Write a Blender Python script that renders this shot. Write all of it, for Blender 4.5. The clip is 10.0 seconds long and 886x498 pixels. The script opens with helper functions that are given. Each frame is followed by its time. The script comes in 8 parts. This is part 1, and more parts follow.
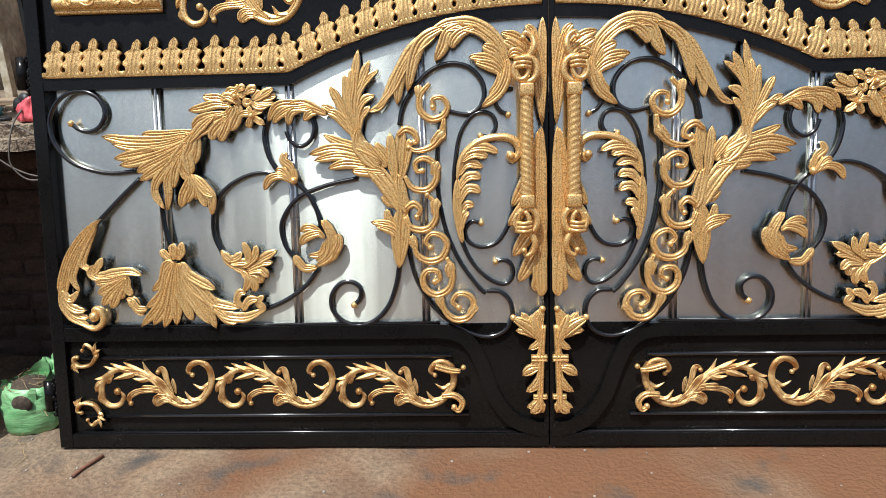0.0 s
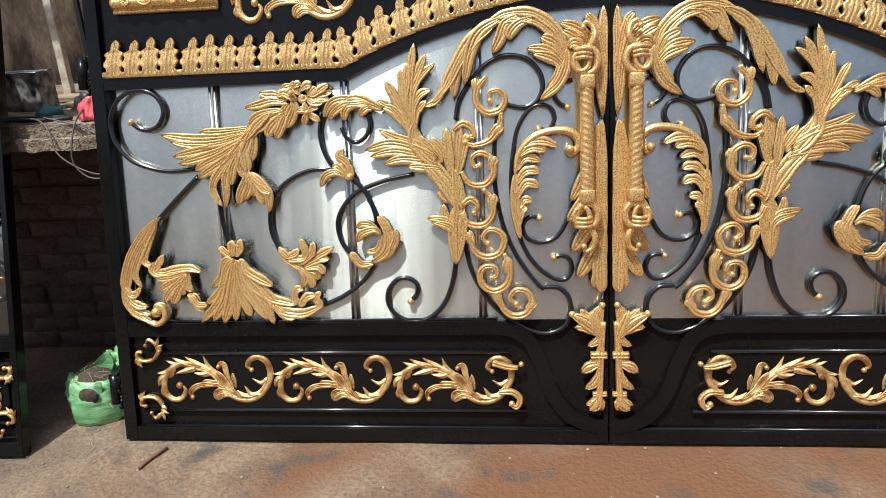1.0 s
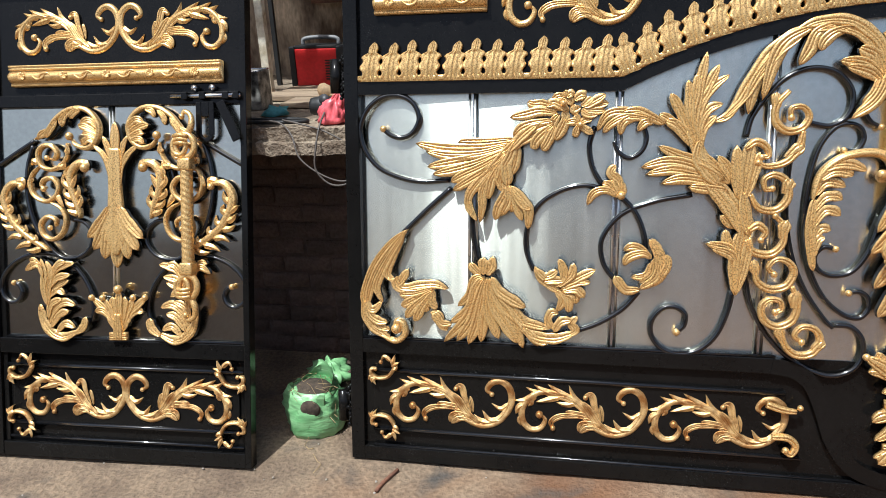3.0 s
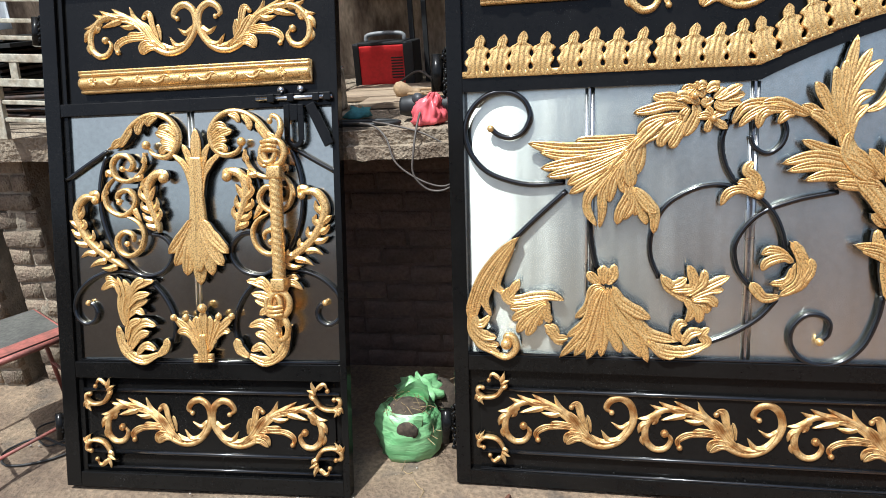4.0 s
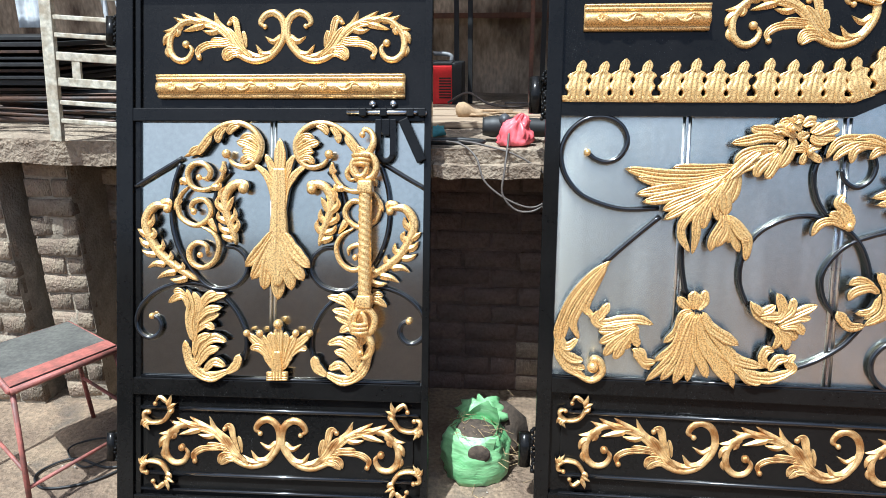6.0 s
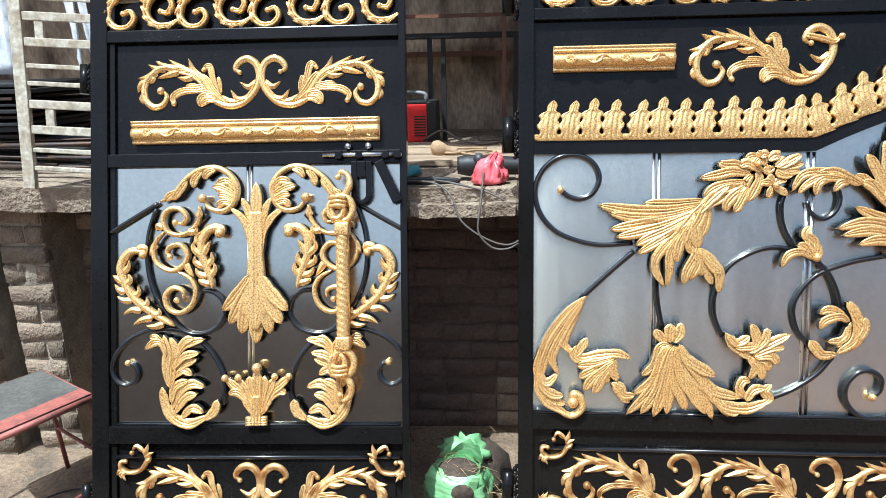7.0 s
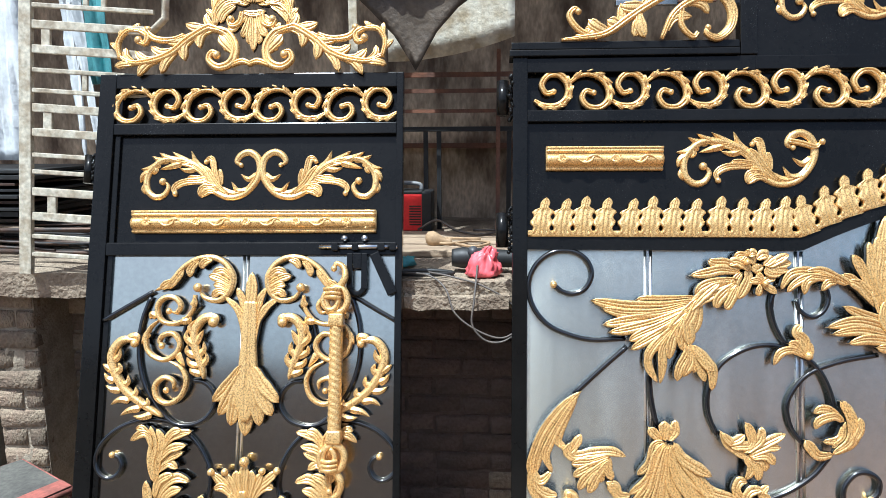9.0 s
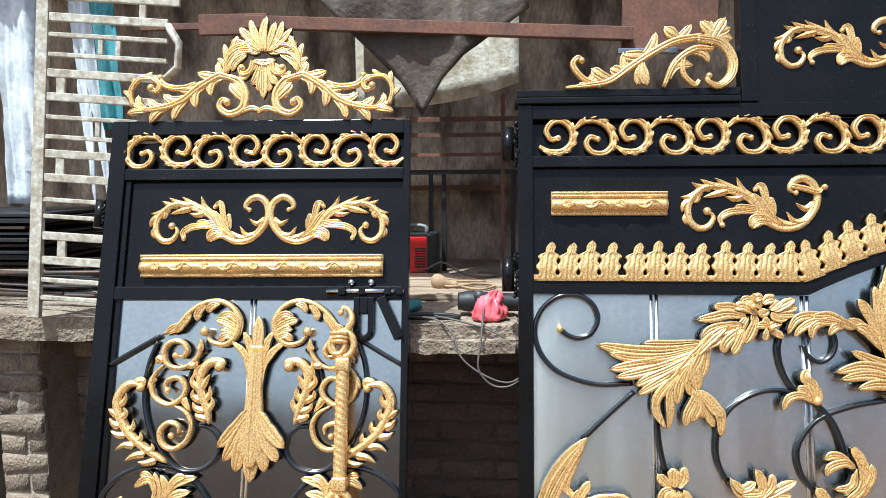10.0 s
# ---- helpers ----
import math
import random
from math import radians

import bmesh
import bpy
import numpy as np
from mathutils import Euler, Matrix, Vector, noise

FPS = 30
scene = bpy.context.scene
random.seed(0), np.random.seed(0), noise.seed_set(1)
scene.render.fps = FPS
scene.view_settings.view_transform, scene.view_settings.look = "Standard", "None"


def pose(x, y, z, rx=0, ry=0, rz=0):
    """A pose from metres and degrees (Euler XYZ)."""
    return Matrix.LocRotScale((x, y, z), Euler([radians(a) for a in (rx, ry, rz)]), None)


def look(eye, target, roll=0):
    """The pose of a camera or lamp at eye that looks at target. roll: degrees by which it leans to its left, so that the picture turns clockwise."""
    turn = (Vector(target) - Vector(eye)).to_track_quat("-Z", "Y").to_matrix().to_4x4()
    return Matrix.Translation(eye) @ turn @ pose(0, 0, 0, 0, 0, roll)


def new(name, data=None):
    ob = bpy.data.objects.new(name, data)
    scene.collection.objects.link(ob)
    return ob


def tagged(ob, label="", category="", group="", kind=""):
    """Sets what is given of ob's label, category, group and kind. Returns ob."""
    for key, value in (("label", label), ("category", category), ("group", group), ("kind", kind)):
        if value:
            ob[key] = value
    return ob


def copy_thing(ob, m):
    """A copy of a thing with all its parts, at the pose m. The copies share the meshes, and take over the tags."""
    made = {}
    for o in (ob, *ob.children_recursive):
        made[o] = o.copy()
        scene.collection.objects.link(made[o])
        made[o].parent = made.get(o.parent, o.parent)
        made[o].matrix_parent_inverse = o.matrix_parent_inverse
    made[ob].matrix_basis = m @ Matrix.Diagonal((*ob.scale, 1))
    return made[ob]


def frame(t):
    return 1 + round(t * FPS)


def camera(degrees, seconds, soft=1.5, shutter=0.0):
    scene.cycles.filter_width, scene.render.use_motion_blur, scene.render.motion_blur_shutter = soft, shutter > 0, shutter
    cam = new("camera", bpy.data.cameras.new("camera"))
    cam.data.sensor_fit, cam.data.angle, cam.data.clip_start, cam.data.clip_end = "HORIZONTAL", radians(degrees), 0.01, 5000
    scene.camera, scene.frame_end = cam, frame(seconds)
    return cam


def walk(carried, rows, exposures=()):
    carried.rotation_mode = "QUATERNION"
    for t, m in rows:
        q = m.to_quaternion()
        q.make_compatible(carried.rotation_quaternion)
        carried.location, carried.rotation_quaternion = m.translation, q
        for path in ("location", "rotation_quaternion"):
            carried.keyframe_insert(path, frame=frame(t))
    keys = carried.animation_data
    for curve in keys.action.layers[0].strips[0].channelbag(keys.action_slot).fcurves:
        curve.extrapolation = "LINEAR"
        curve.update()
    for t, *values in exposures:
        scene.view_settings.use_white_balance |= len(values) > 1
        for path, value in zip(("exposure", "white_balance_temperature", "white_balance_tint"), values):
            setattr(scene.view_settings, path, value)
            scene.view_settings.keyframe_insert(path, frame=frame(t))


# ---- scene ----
cam = camera(65.7, 10.0, soft=0.5)
PATH = [
    (0, (1.5780, -2.1900, 1.5100), (1.4950, -0.2950, 0.8760), -1.660),
    (0.5, (1.5555, -2.1644, 1.5459), (1.4893, -0.2875, 0.8584), -1.468),
    (1, (1.5108, -2.1478, 1.5589), (1.3153, -0.2793, 0.8730), -3.113),
    (1.5, (1.4410, -2.1176, 1.5542), (1.0034, -0.2757, 0.9092), -4.291),
    (2, (1.3271, -2.0617, 1.5278), (0.8175, -0.2200, 0.9372), -4.036),
    (2.2, (1.2266, -2.0485, 1.5309), (0.6949, -0.2194, 0.9213), -4.467),
    (3.3, (0.6631, -2.0421, 1.6376), (0.3430, -0.2013, 0.9244), -1.923),
    (3.5, (0.6078, -2.0124, 1.6242), (0.2641, -0.1790, 0.9026), -1.464),
    (4, (0.4033, -1.9238, 1.6119), (0.0264, -0.0893, 0.9103), -4.015),
    (4.5, (0.1709, -1.9111, 1.5973), (-0.1458, -0.0791, 0.8600), -3.529),
    (5, (-0.0113, -1.9505, 1.6078), (-0.2969, -0.1333, 0.8229), -3.385),
    (5.5, (-0.0799, -1.9747, 1.6032), (-0.3364, -0.1246, 0.8882), -1.196),
    (7, (-0.0667, -1.9860, 1.6446), (-0.2274, -0.0727, 1.0848), -1.369),
    (7.5, (-0.0684, -1.9864, 1.6558), (-0.2189, -0.0578, 1.1481), -1.316),
    (8, (-0.0684, -1.9926, 1.6602), (-0.2042, -0.0487, 1.2100), -0.763),
    (8.5, (-0.0704, -1.9922, 1.6677), (-0.2078, -0.0381, 1.2645), -0.820),
    (9, (-0.0732, -1.9955, 1.6918), (-0.2109, -0.0284, 1.3574), -0.347),
    (9.5, (-0.0790, -1.9997, 1.7078), (-0.2287, -0.0246, 1.4314), -0.497),
    (10, (-0.0848, -2.0065, 1.7152), (-0.2307, -0.0246, 1.4900), -0.377),
]
walk(cam, [(t, look(e, g, r)) for t, e, g, r in PATH], [(0, 0.23, 5650, 6), (2, 0.28, 5600, 6), (3.5, 0.40, 5500, 5), (4.5, 0.70, 5400, 4), (5.5, 0.93, 5200, 3), (7, 0.88, 5180, 3), (10, 0.84, 5180, 3)])

# ---- light ----
SUN = Vector((-0.205, -0.345, 0.905)).normalized()
world = bpy.data.worlds.new("sky")
world.use_nodes = True
scene.world = world
wn = world.node_tree.nodes
sky = wn.new("ShaderNodeTexSky")
sky.sky_type = "NISHITA"
sky.sun_disc = False
sky.sun_elevation = math.asin(SUN.z)
sky.sun_rotation = math.atan2(SUN.x, SUN.y)
sky.dust_density = 6.0
wn["Background"].inputs["Strength"].default_value = 0.097
world.node_tree.links.new(sky.outputs[0], wn["Background"].inputs[0])
sun_data = bpy.data.lights.new("sun", "SUN")
sun_data.energy, sun_data.angle, sun_data.color = 4.2, radians(0.6), (1.0, 0.94, 0.84)
sun = new("sun", sun_data)
sun.rotation_mode = "QUATERNION"
sun.rotation_quaternion = SUN.to_track_quat("Z", "Y")

# ---- materials ----
def mat(name, color, rough=0.5, metal=0.0, var=0.25, scale=8.0, fine=90.0, bump=0.1, dist=0.004, color2=None, coat=0.0, spec=0.5, island=0.0, piece=0.0, stretch=(1, 1, 1)):
    m = bpy.data.materials.new(name)
    m.use_nodes = True
    nt = m.node_tree
    b = nt.nodes["Principled BSDF"]
    b.inputs["Roughness"].default_value = rough
    b.inputs["Metallic"].default_value = metal
    b.inputs["Coat Weight"].default_value = coat
    b.inputs["Coat Roughness"].default_value = 0.12
    b.inputs["Specular IOR Level"].default_value = spec
    tc = nt.nodes.new("ShaderNodeTexCoord")
    mp = nt.nodes.new("ShaderNodeMapping")
    mp.inputs["Scale"].default_value = stretch
    nt.links.new(tc.outputs["Object"], mp.inputs["Vector"])
    n1 = nt.nodes.new("ShaderNodeTexNoise")
    n1.inputs["Scale"].default_value, n1.inputs["Detail"].default_value = scale, 6
    n2 = nt.nodes.new("ShaderNodeTexNoise")
    n2.inputs["Scale"].default_value, n2.inputs["Detail"].default_value = fine, 4
    for n in (n1, n2):
        nt.links.new(mp.outputs[0], n.inputs["Vector"])
    mix = nt.nodes.new("ShaderNodeMix")
    mix.data_type = "RGBA"
    c2 = color2 or tuple(c * (1 - var) for c in color)
    mix.inputs["A"].default_value = (*c2, 1)
    mix.inputs["B"].default_value = (*color, 1)
    ramp = nt.nodes.new("ShaderNodeValToRGB")
    ramp.color_ramp.elements[0].position, ramp.color_ramp.elements[1].position = 0.36, 0.62
    nt.links.new(n1.outputs["Fac"], ramp.inputs["Fac"])
    nt.links.new(ramp.outputs["Color"], mix.inputs["Factor"])
    hsv = nt.nodes.new("ShaderNodeHueSaturation")
    val = nt.nodes.new("ShaderNodeMapRange")
    val.inputs["From Min"].default_value, val.inputs["From Max"].default_value = 0.3, 0.7
    val.inputs["To Min"].default_value, val.inputs["To Max"].default_value = 1 - var * 0.6, 1 + var * 0.4
    nt.links.new(n2.outputs["Fac"], val.inputs["Value"])
    out = val.outputs["Result"]
    if piece or island:
        src = nt.nodes.new("ShaderNodeObjectInfo" if piece else "ShaderNodeNewGeometry")
        rnd = nt.nodes.new("ShaderNodeMapRange")
        rnd.inputs["To Min"].default_value, rnd.inputs["To Max"].default_value = 1 - (piece or island), 1 + (piece or island) * 0.5
        nt.links.new(src.outputs["Random" if piece else "Random Per Island"], rnd.inputs["Value"])
        mul = nt.nodes.new("ShaderNodeMath")
        mul.operation = "MULTIPLY"
        nt.links.new(out, mul.inputs[0]), nt.links.new(rnd.outputs["Result"], mul.inputs[1])
        out = mul.outputs[0]
    nt.links.new(out, hsv.inputs["Value"])
    nt.links.new(mix.outputs["Result"], hsv.inputs["Color"])
    nt.links.new(hsv.outputs["Color"], b.inputs["Base Color"])
    if bump:
        bp = nt.nodes.new("ShaderNodeBump")
        bp.inputs["Strength"].default_value, bp.inputs["Distance"].default_value = bump, dist
        nt.links.new(n2.outputs["Fac"], bp.inputs["Height"])
        nt.links.new(bp.outputs["Normal"], b.inputs["Normal"])
    rr = nt.nodes.new("ShaderNodeMapRange")
    rr.inputs["To Min"].default_value, rr.inputs["To Max"].default_value = max(0.02, rough - 0.12), min(1, rough + 0.12)
    nt.links.new(n1.outputs["Fac"], rr.inputs["Value"])
    nt.links.new(rr.outputs["Result"], b.inputs["Roughness"])
    return m


TURN = 0.25


def steel(name, color, rough, aniso, turn=TURN):
    """Brushed sheet with a grain across it; scratches and smears at two scales."""
    m = mat(name, color, rough, 1.0, 0.1, 3.0, 60.0, 0.0)
    nt = m.node_tree
    b = nt.nodes["Principled BSDF"]
    b.inputs["Anisotropic"].default_value = aniso
    b.inputs["Anisotropic Rotation"].default_value = turn
    tg = nt.nodes.new("ShaderNodeTangent")
    tg.direction_type, tg.uv_map = "UV_MAP", "uv"
    nt.links.new(tg.outputs[0], b.inputs["Tangent"])
    wave = nt.nodes.new("ShaderNodeTexNoise")
    wave.inputs["Scale"].default_value, wave.inputs["Detail"].default_value = 2.2, 1.0
    mp = nt.nodes.new("ShaderNodeMapping")
    mp.inputs["Scale"].default_value = (2.2, 1, 0.35)
    tc = nt.nodes.new("ShaderNodeTexCoord")
    nt.links.new(tc.outputs["Object"], mp.inputs["Vector"])
    nt.links.new(mp.outputs[0], wave.inputs["Vector"])
    streak = nt.nodes.new("ShaderNodeTexNoise")
    streak.inputs["Scale"].default_value, streak.inputs["Detail"].default_value = 9.0, 5.0
    ms = nt.nodes.new("ShaderNodeMapping")
    ms.inputs["Scale"].default_value = (3.0, 1, 0.06)
    nt.links.new(tc.outputs["Object"], ms.inputs["Vector"])
    nt.links.new(ms.outputs[0], streak.inputs["Vector"])
    sr = nt.nodes.new("ShaderNodeMapRange")
    sr.inputs["From Min"].default_value, sr.inputs["From Max"].default_value = 0.3, 0.7
    sr.inputs["To Min"].default_value, sr.inputs["To Max"].default_value = rough - 0.015, rough + 0.025
    nt.links.new(streak.outputs["Fac"], sr.inputs["Value"])
    nt.links.new(sr.outputs["Result"], b.inputs["Roughness"])
    bp = nt.nodes.new("ShaderNodeBump")
    bp.inputs["Strength"].default_value, bp.inputs["Distance"].default_value = 0.3, 0.005
    nt.links.new(wave.outputs["Fac"], bp.inputs["Height"])
    nt.links.new(bp.outputs["Normal"], b.inputs["Normal"])
    return m


GOLD = mat("gold_paint", (0.95, 0.65, 0.265), 0.29, 0.62, 0.28, 240.0, 700.0, 0.30, 0.0005, color2=(0.62, 0.34, 0.11))
GOLD_WORN = mat("worn_gold_paint", (0.90, 0.62, 0.27), 0.34, 0.65, 0.4, 30.0, 430.0, 0.60, 0.0022, color2=(0.40, 0.18, 0.05))
BLACK = mat("black_gloss_paint", (0.008, 0.0075, 0.007), 0.15, 0.0, 0.3, 4.0, 70.0, 0.07, 0.0015, coat=0.06, spec=0.17)
def dusty(m, amount):
    """Pale specks of dust and overspray on a dark paint."""
    nt = m.node_tree
    b = nt.nodes["Principled BSDF"]
    base = b.inputs["Base Color"].links[0].from_socket
    tc = nt.nodes.new("ShaderNodeTexCoord")
    fine = nt.nodes.new("ShaderNodeTexNoise")
    fine.inputs["Scale"].default_value, fine.inputs["Detail"].default_value = 330.0, 2.0
    wide = nt.nodes.new("ShaderNodeTexNoise")
    wide.inputs["Scale"].default_value, wide.inputs["Detail"].default_value = 7.0, 4.0
    add = nt.nodes.new("ShaderNodeMath")
    add.operation = "MULTIPLY_ADD"
    add.inputs[1].default_value = 0.35
    for n in (fine, wide):
        nt.links.new(tc.outputs["Object"], n.inputs["Vector"])
    nt.links.new(wide.outputs["Fac"], add.inputs[0])
    nt.links.new(fine.outputs["Fac"], add.inputs[2])
    cut = nt.nodes.new("ShaderNodeMapRange")
    cut.inputs["From Min"].default_value, cut.inputs["From Max"].default_value = 0.89, 0.95
    cut.inputs["To Max"].default_value = amount
    nt.links.new(add.outputs[0], cut.inputs["Value"])
    mix = nt.nodes.new("ShaderNodeMix")
    mix.data_type = "RGBA"
    mix.inputs["B"].default_value = (0.55, 0.54, 0.52, 1)
    nt.links.new(base, mix.inputs["A"])
    nt.links.new(cut.outputs["Result"], mix.inputs["Factor"])
    nt.links.new(mix.outputs["Result"], b.inputs["Base Color"])


dusty(BLACK, 0.12)
BLACK_ROD = mat("black_rod_paint", (0.010, 0.010, 0.011), 0.15, 0.0, 0.3, 9.0, 120.0, 0.05, 0.001, coat=0.6)
STEEL = steel("brushed_steel", (0.94, 0.965, 0.85), 0.21, 1.0)
SEAM = mat("bright_seam_steel", (0.80, 0.80, 0.78), 0.3, 1.0, 0.1, 12.0, 120.0, 0.05, 0.001)
STEEL_DARK = steel("polished_steel", (0.635, 0.61, 0.51), 0.17, 0.75, 0.0)
CHROME = mat("bare_steel", (0.62, 0.62, 0.62), 0.25, 1.0, 0.1, 12.0, 120.0, 0.05, 0.001)
CONCRETE = mat("concrete", (0.40, 0.35, 0.29), 0.9, 0.0, 0.3, 3.0, 45.0, 0.5, 0.01, color2=(0.27, 0.23, 0.19))
SLAB = mat("rough_concrete", (0.32, 0.255, 0.18), 0.95, 0.0, 0.4, 9.0, 60.0, 0.9, 0.02, color2=(0.19, 0.14, 0.095))
BRICK = mat("dusty_brick", (0.33, 0.26, 0.18), 0.95, 0.0, 0.4, 9.0, 60.0, 1.0, 0.012, color2=(0.24, 0.17, 0.12), piece=0.45)
# darker copy of the brick: shade under the slab put into its colour
BRICK_SHADED = mat("sooty_brick", (0.19, 0.125, 0.10), 0.95, 0.0, 0.4, 9.0, 60.0, 0.8, 0.01, color2=(0.12, 0.085, 0.07), piece=0.25)
MORTAR = mat("mortar", (0.34, 0.285, 0.21), 0.95, 0.0, 0.3, 14.0, 80.0, 0.8, 0.008)
SOOT = mat("sooty_wall", (0.62, 0.49, 0.34), 0.95, 0.0, 0.5, 3.4, 34.0, 0.6, 0.01, color2=(0.13, 0.09, 0.06), stretch=(1.8, 1, 0.7))

# ---- builders ----
def part(name, bm, material, parent=None, label="", smooth=True):
    me = bpy.data.meshes.new(name)
    if smooth:
        for f in bm.faces:
            f.smooth = True
    bm.to_mesh(me)
    bm.free()
    if isinstance(material, (list, tuple)):
        for m in material:
            me.materials.append(m)
    else:
        me.materials.append(material)
        if material in (GOLD, GOLD_WORN):
            me.materials.append(BLACK)  # gold is brushed on the fronts only; the backs stay black
    ob = new(name, me)
    if parent:
        ob.parent = parent
    if label:
        ob["label"] = label
    return ob


def empty(name, m=None, label="", category="", group="", kind=""):
    ob = new(name)
    ob.empty_display_size = 0.1
    if m:
        ob.matrix_basis = m
    return tagged(ob, label, category, group, kind)


def box(bm, x0, x1, y0, y1, z0, z1, bevel=0.0):
    vs = [bm.verts.new((x, y, z)) for x in (x0, x1) for y in (y0, y1) for z in (z0, z1)]
    fs = [bm.faces.new([vs[i] for i in q]) for q in ((0, 1, 3, 2), (4, 6, 7, 5), (0, 4, 5, 1), (2, 3, 7, 6), (0, 2, 6, 4), (1, 5, 7, 3))]
    if bevel:
        es = list({e for f in fs for e in f.edges})
        bmesh.ops.bevel(bm, geom=es, offset=bevel, segments=2, affect="EDGES", profile=0.6)
    return bm


def bar(name, x0, x1, y0, y1, z0, z1, material, parent, label="", bevel=0.003):
    return part(name, box(bmesh.new(), x0, x1, y0, y1, z0, z1, bevel), material, parent, label, smooth=False)


def spline(pts, n=8):
    """A smooth line through a few points, n steps to a span."""
    P = [np.array(p, float) for p in pts]
    if len(P) == 2:
        return [P[0] + (P[1] - P[0]) * i / n for i in range(n + 1)]
    Q = [2 * P[0] - P[1], *P, 2 * P[-1] - P[-2]]
    out = []
    for i in range(len(P) - 1):
        a, b, c, d = Q[i:i + 4]
        for k in range(n):
            t = k / n
            out.append(0.5 * (2 * b + (c - a) * t + (2 * a - 5 * b + 4 * c - d) * t * t + (3 * b - a - 3 * c + d) * t ** 3))
    out.append(P[-1])
    return out


def lerps(vals, t):
    if len(vals) == 1:
        return vals[0]
    x = min(max(t, 0), 1) * (len(vals) - 1)
    i = min(int(x), len(vals) - 2)
    return vals[i] + (vals[i + 1] - vals[i]) * (x - i)


def tube(bm, pts, r, n=8, sides=8, closed_ends=True):
    """A round bar along a line in space; r: one radius or several along it."""
    rs = r if isinstance(r, (list, tuple)) else (r,)
    L = [Vector(p) for p in (spline(pts, n) if len(pts) > 2 or n > 1 else pts)]
    ring0 = None
    ref = Vector((0.03, -1, 0.02))
    for i, p in enumerate(L):
        t = (L[min(i + 1, len(L) - 1)] - L[max(i - 1, 0)]).normalized()
        if abs(t.dot(ref)) > 0.95:
            ref = Vector((1, 0.1, 0.3))
        a = t.cross(ref).normalized()
        b = t.cross(a)
        q = lerps(rs, i / (len(L) - 1))
        ring = [bm.verts.new(p + (a * math.cos(2 * math.pi * k / sides) + b * math.sin(2 * math.pi * k / sides)) * q) for k in range(sides)]
        if ring0:
            for k in range(sides):
                bm.faces.new((ring0[k], ring0[(k + 1) % sides], ring[(k + 1) % sides], ring[k]))
        elif closed_ends:
            bm.faces.new(ring[::-1])
        ring0 = ring
    if closed_ends:
        bm.faces.new(ring0)
    return bm


def ball(bm, c, r, u=10, v=7, squash=(1, 1, 1)):
    m = Matrix.Translation(c) @ Matrix.Diagonal((squash[0], squash[1], squash[2], 1))
    bmesh.ops.create_uvsphere(bm, u_segments=u, v_segments=v, radius=r, matrix=m)
    return bm


def strip(bm, lower, upper, y0, y1):
    """A flat bar whose lower and upper edges are two lines in the gate's plane."""
    rows = []
    for a, b in zip(lower, upper):
        rows.append([bm.verts.new(q) for q in ((a[0], y0, a[1]), (b[0], y0, b[1]), (b[0], y1, b[1]), (a[0], y1, a[1]))])
    for r0, r1 in zip(rows, rows[1:]):
        for k in range(4):
            bm.faces.new((r0[k], r1[k], r1[(k + 1) % 4], r0[(k + 1) % 4]))
    bm.faces.new(rows[0])
    bm.faces.new(rows[-1][::-1])
    bmesh.ops.recalc_face_normals(bm, faces=bm.faces)
    return bm


def sheet(name, outline, y, material, parent, label=""):
    """A thin sheet with a UV map that gives the grain's direction."""
    bm = bmesh.new()
    f = bm.faces.new([bm.verts.new((p[0], y, p[1])) for p in outline])
    f.normal_update()
    if f.normal.y > 0:
        f.normal_flip()
    g = bmesh.ops.extrude_face_region(bm, geom=[f])
    vs = [v for v in g["geom"] if isinstance(v, bmesh.types.BMVert)]
    bmesh.ops.translate(bm, verts=vs, vec=(0, 0.003, 0))
    bmesh.ops.recalc_face_normals(bm, faces=bm.faces)
    uv = bm.loops.layers.uv.new("uv")
    for f in bm.faces:
        for l in f.loops:
            l[uv].uv = (l.vert.co.x, l.vert.co.z + 0.01 * l.vert.co.y)
    return part(name, bm, material, parent, label, smooth=False)


def bowed_sheet(name, x0, x1, z0, top, slopes, y, material, parent):
    """A thin sheet that bows slightly between its seams: slopes at its two edges; top(u) is its upper edge."""
    n, m = 14, 8
    w = x1 - x0
    bm = bmesh.new()
    uv = bm.loops.layers.uv.new("uv")

    def depth(f):
        u = f * w
        return y + slopes[0] * u + (slopes[1] - slopes[0]) * u * u / (2 * w)

    mean = sum(depth(i / n) for i in range(n + 1)) / (n + 1) - y
    for back in (0.0, 0.003):
        g = [[bm.verts.new((x0 + w * i / n, depth(i / n) - mean + back, z0 + (top(x0 + w * i / n) - z0) * j / m)) for j in range(m + 1)] for i in range(n + 1)]
        for i in range(n):
            for j in range(m):
                q = (g[i][j], g[i + 1][j], g[i + 1][j + 1], g[i][j + 1])
                bm.faces.new(q if not back else q[::-1])
    for f in bm.faces:
        for l in f.loops:
            l[uv].uv = (l.vert.co.x, l.vert.co.z)
    return part(name, bm, material, parent)


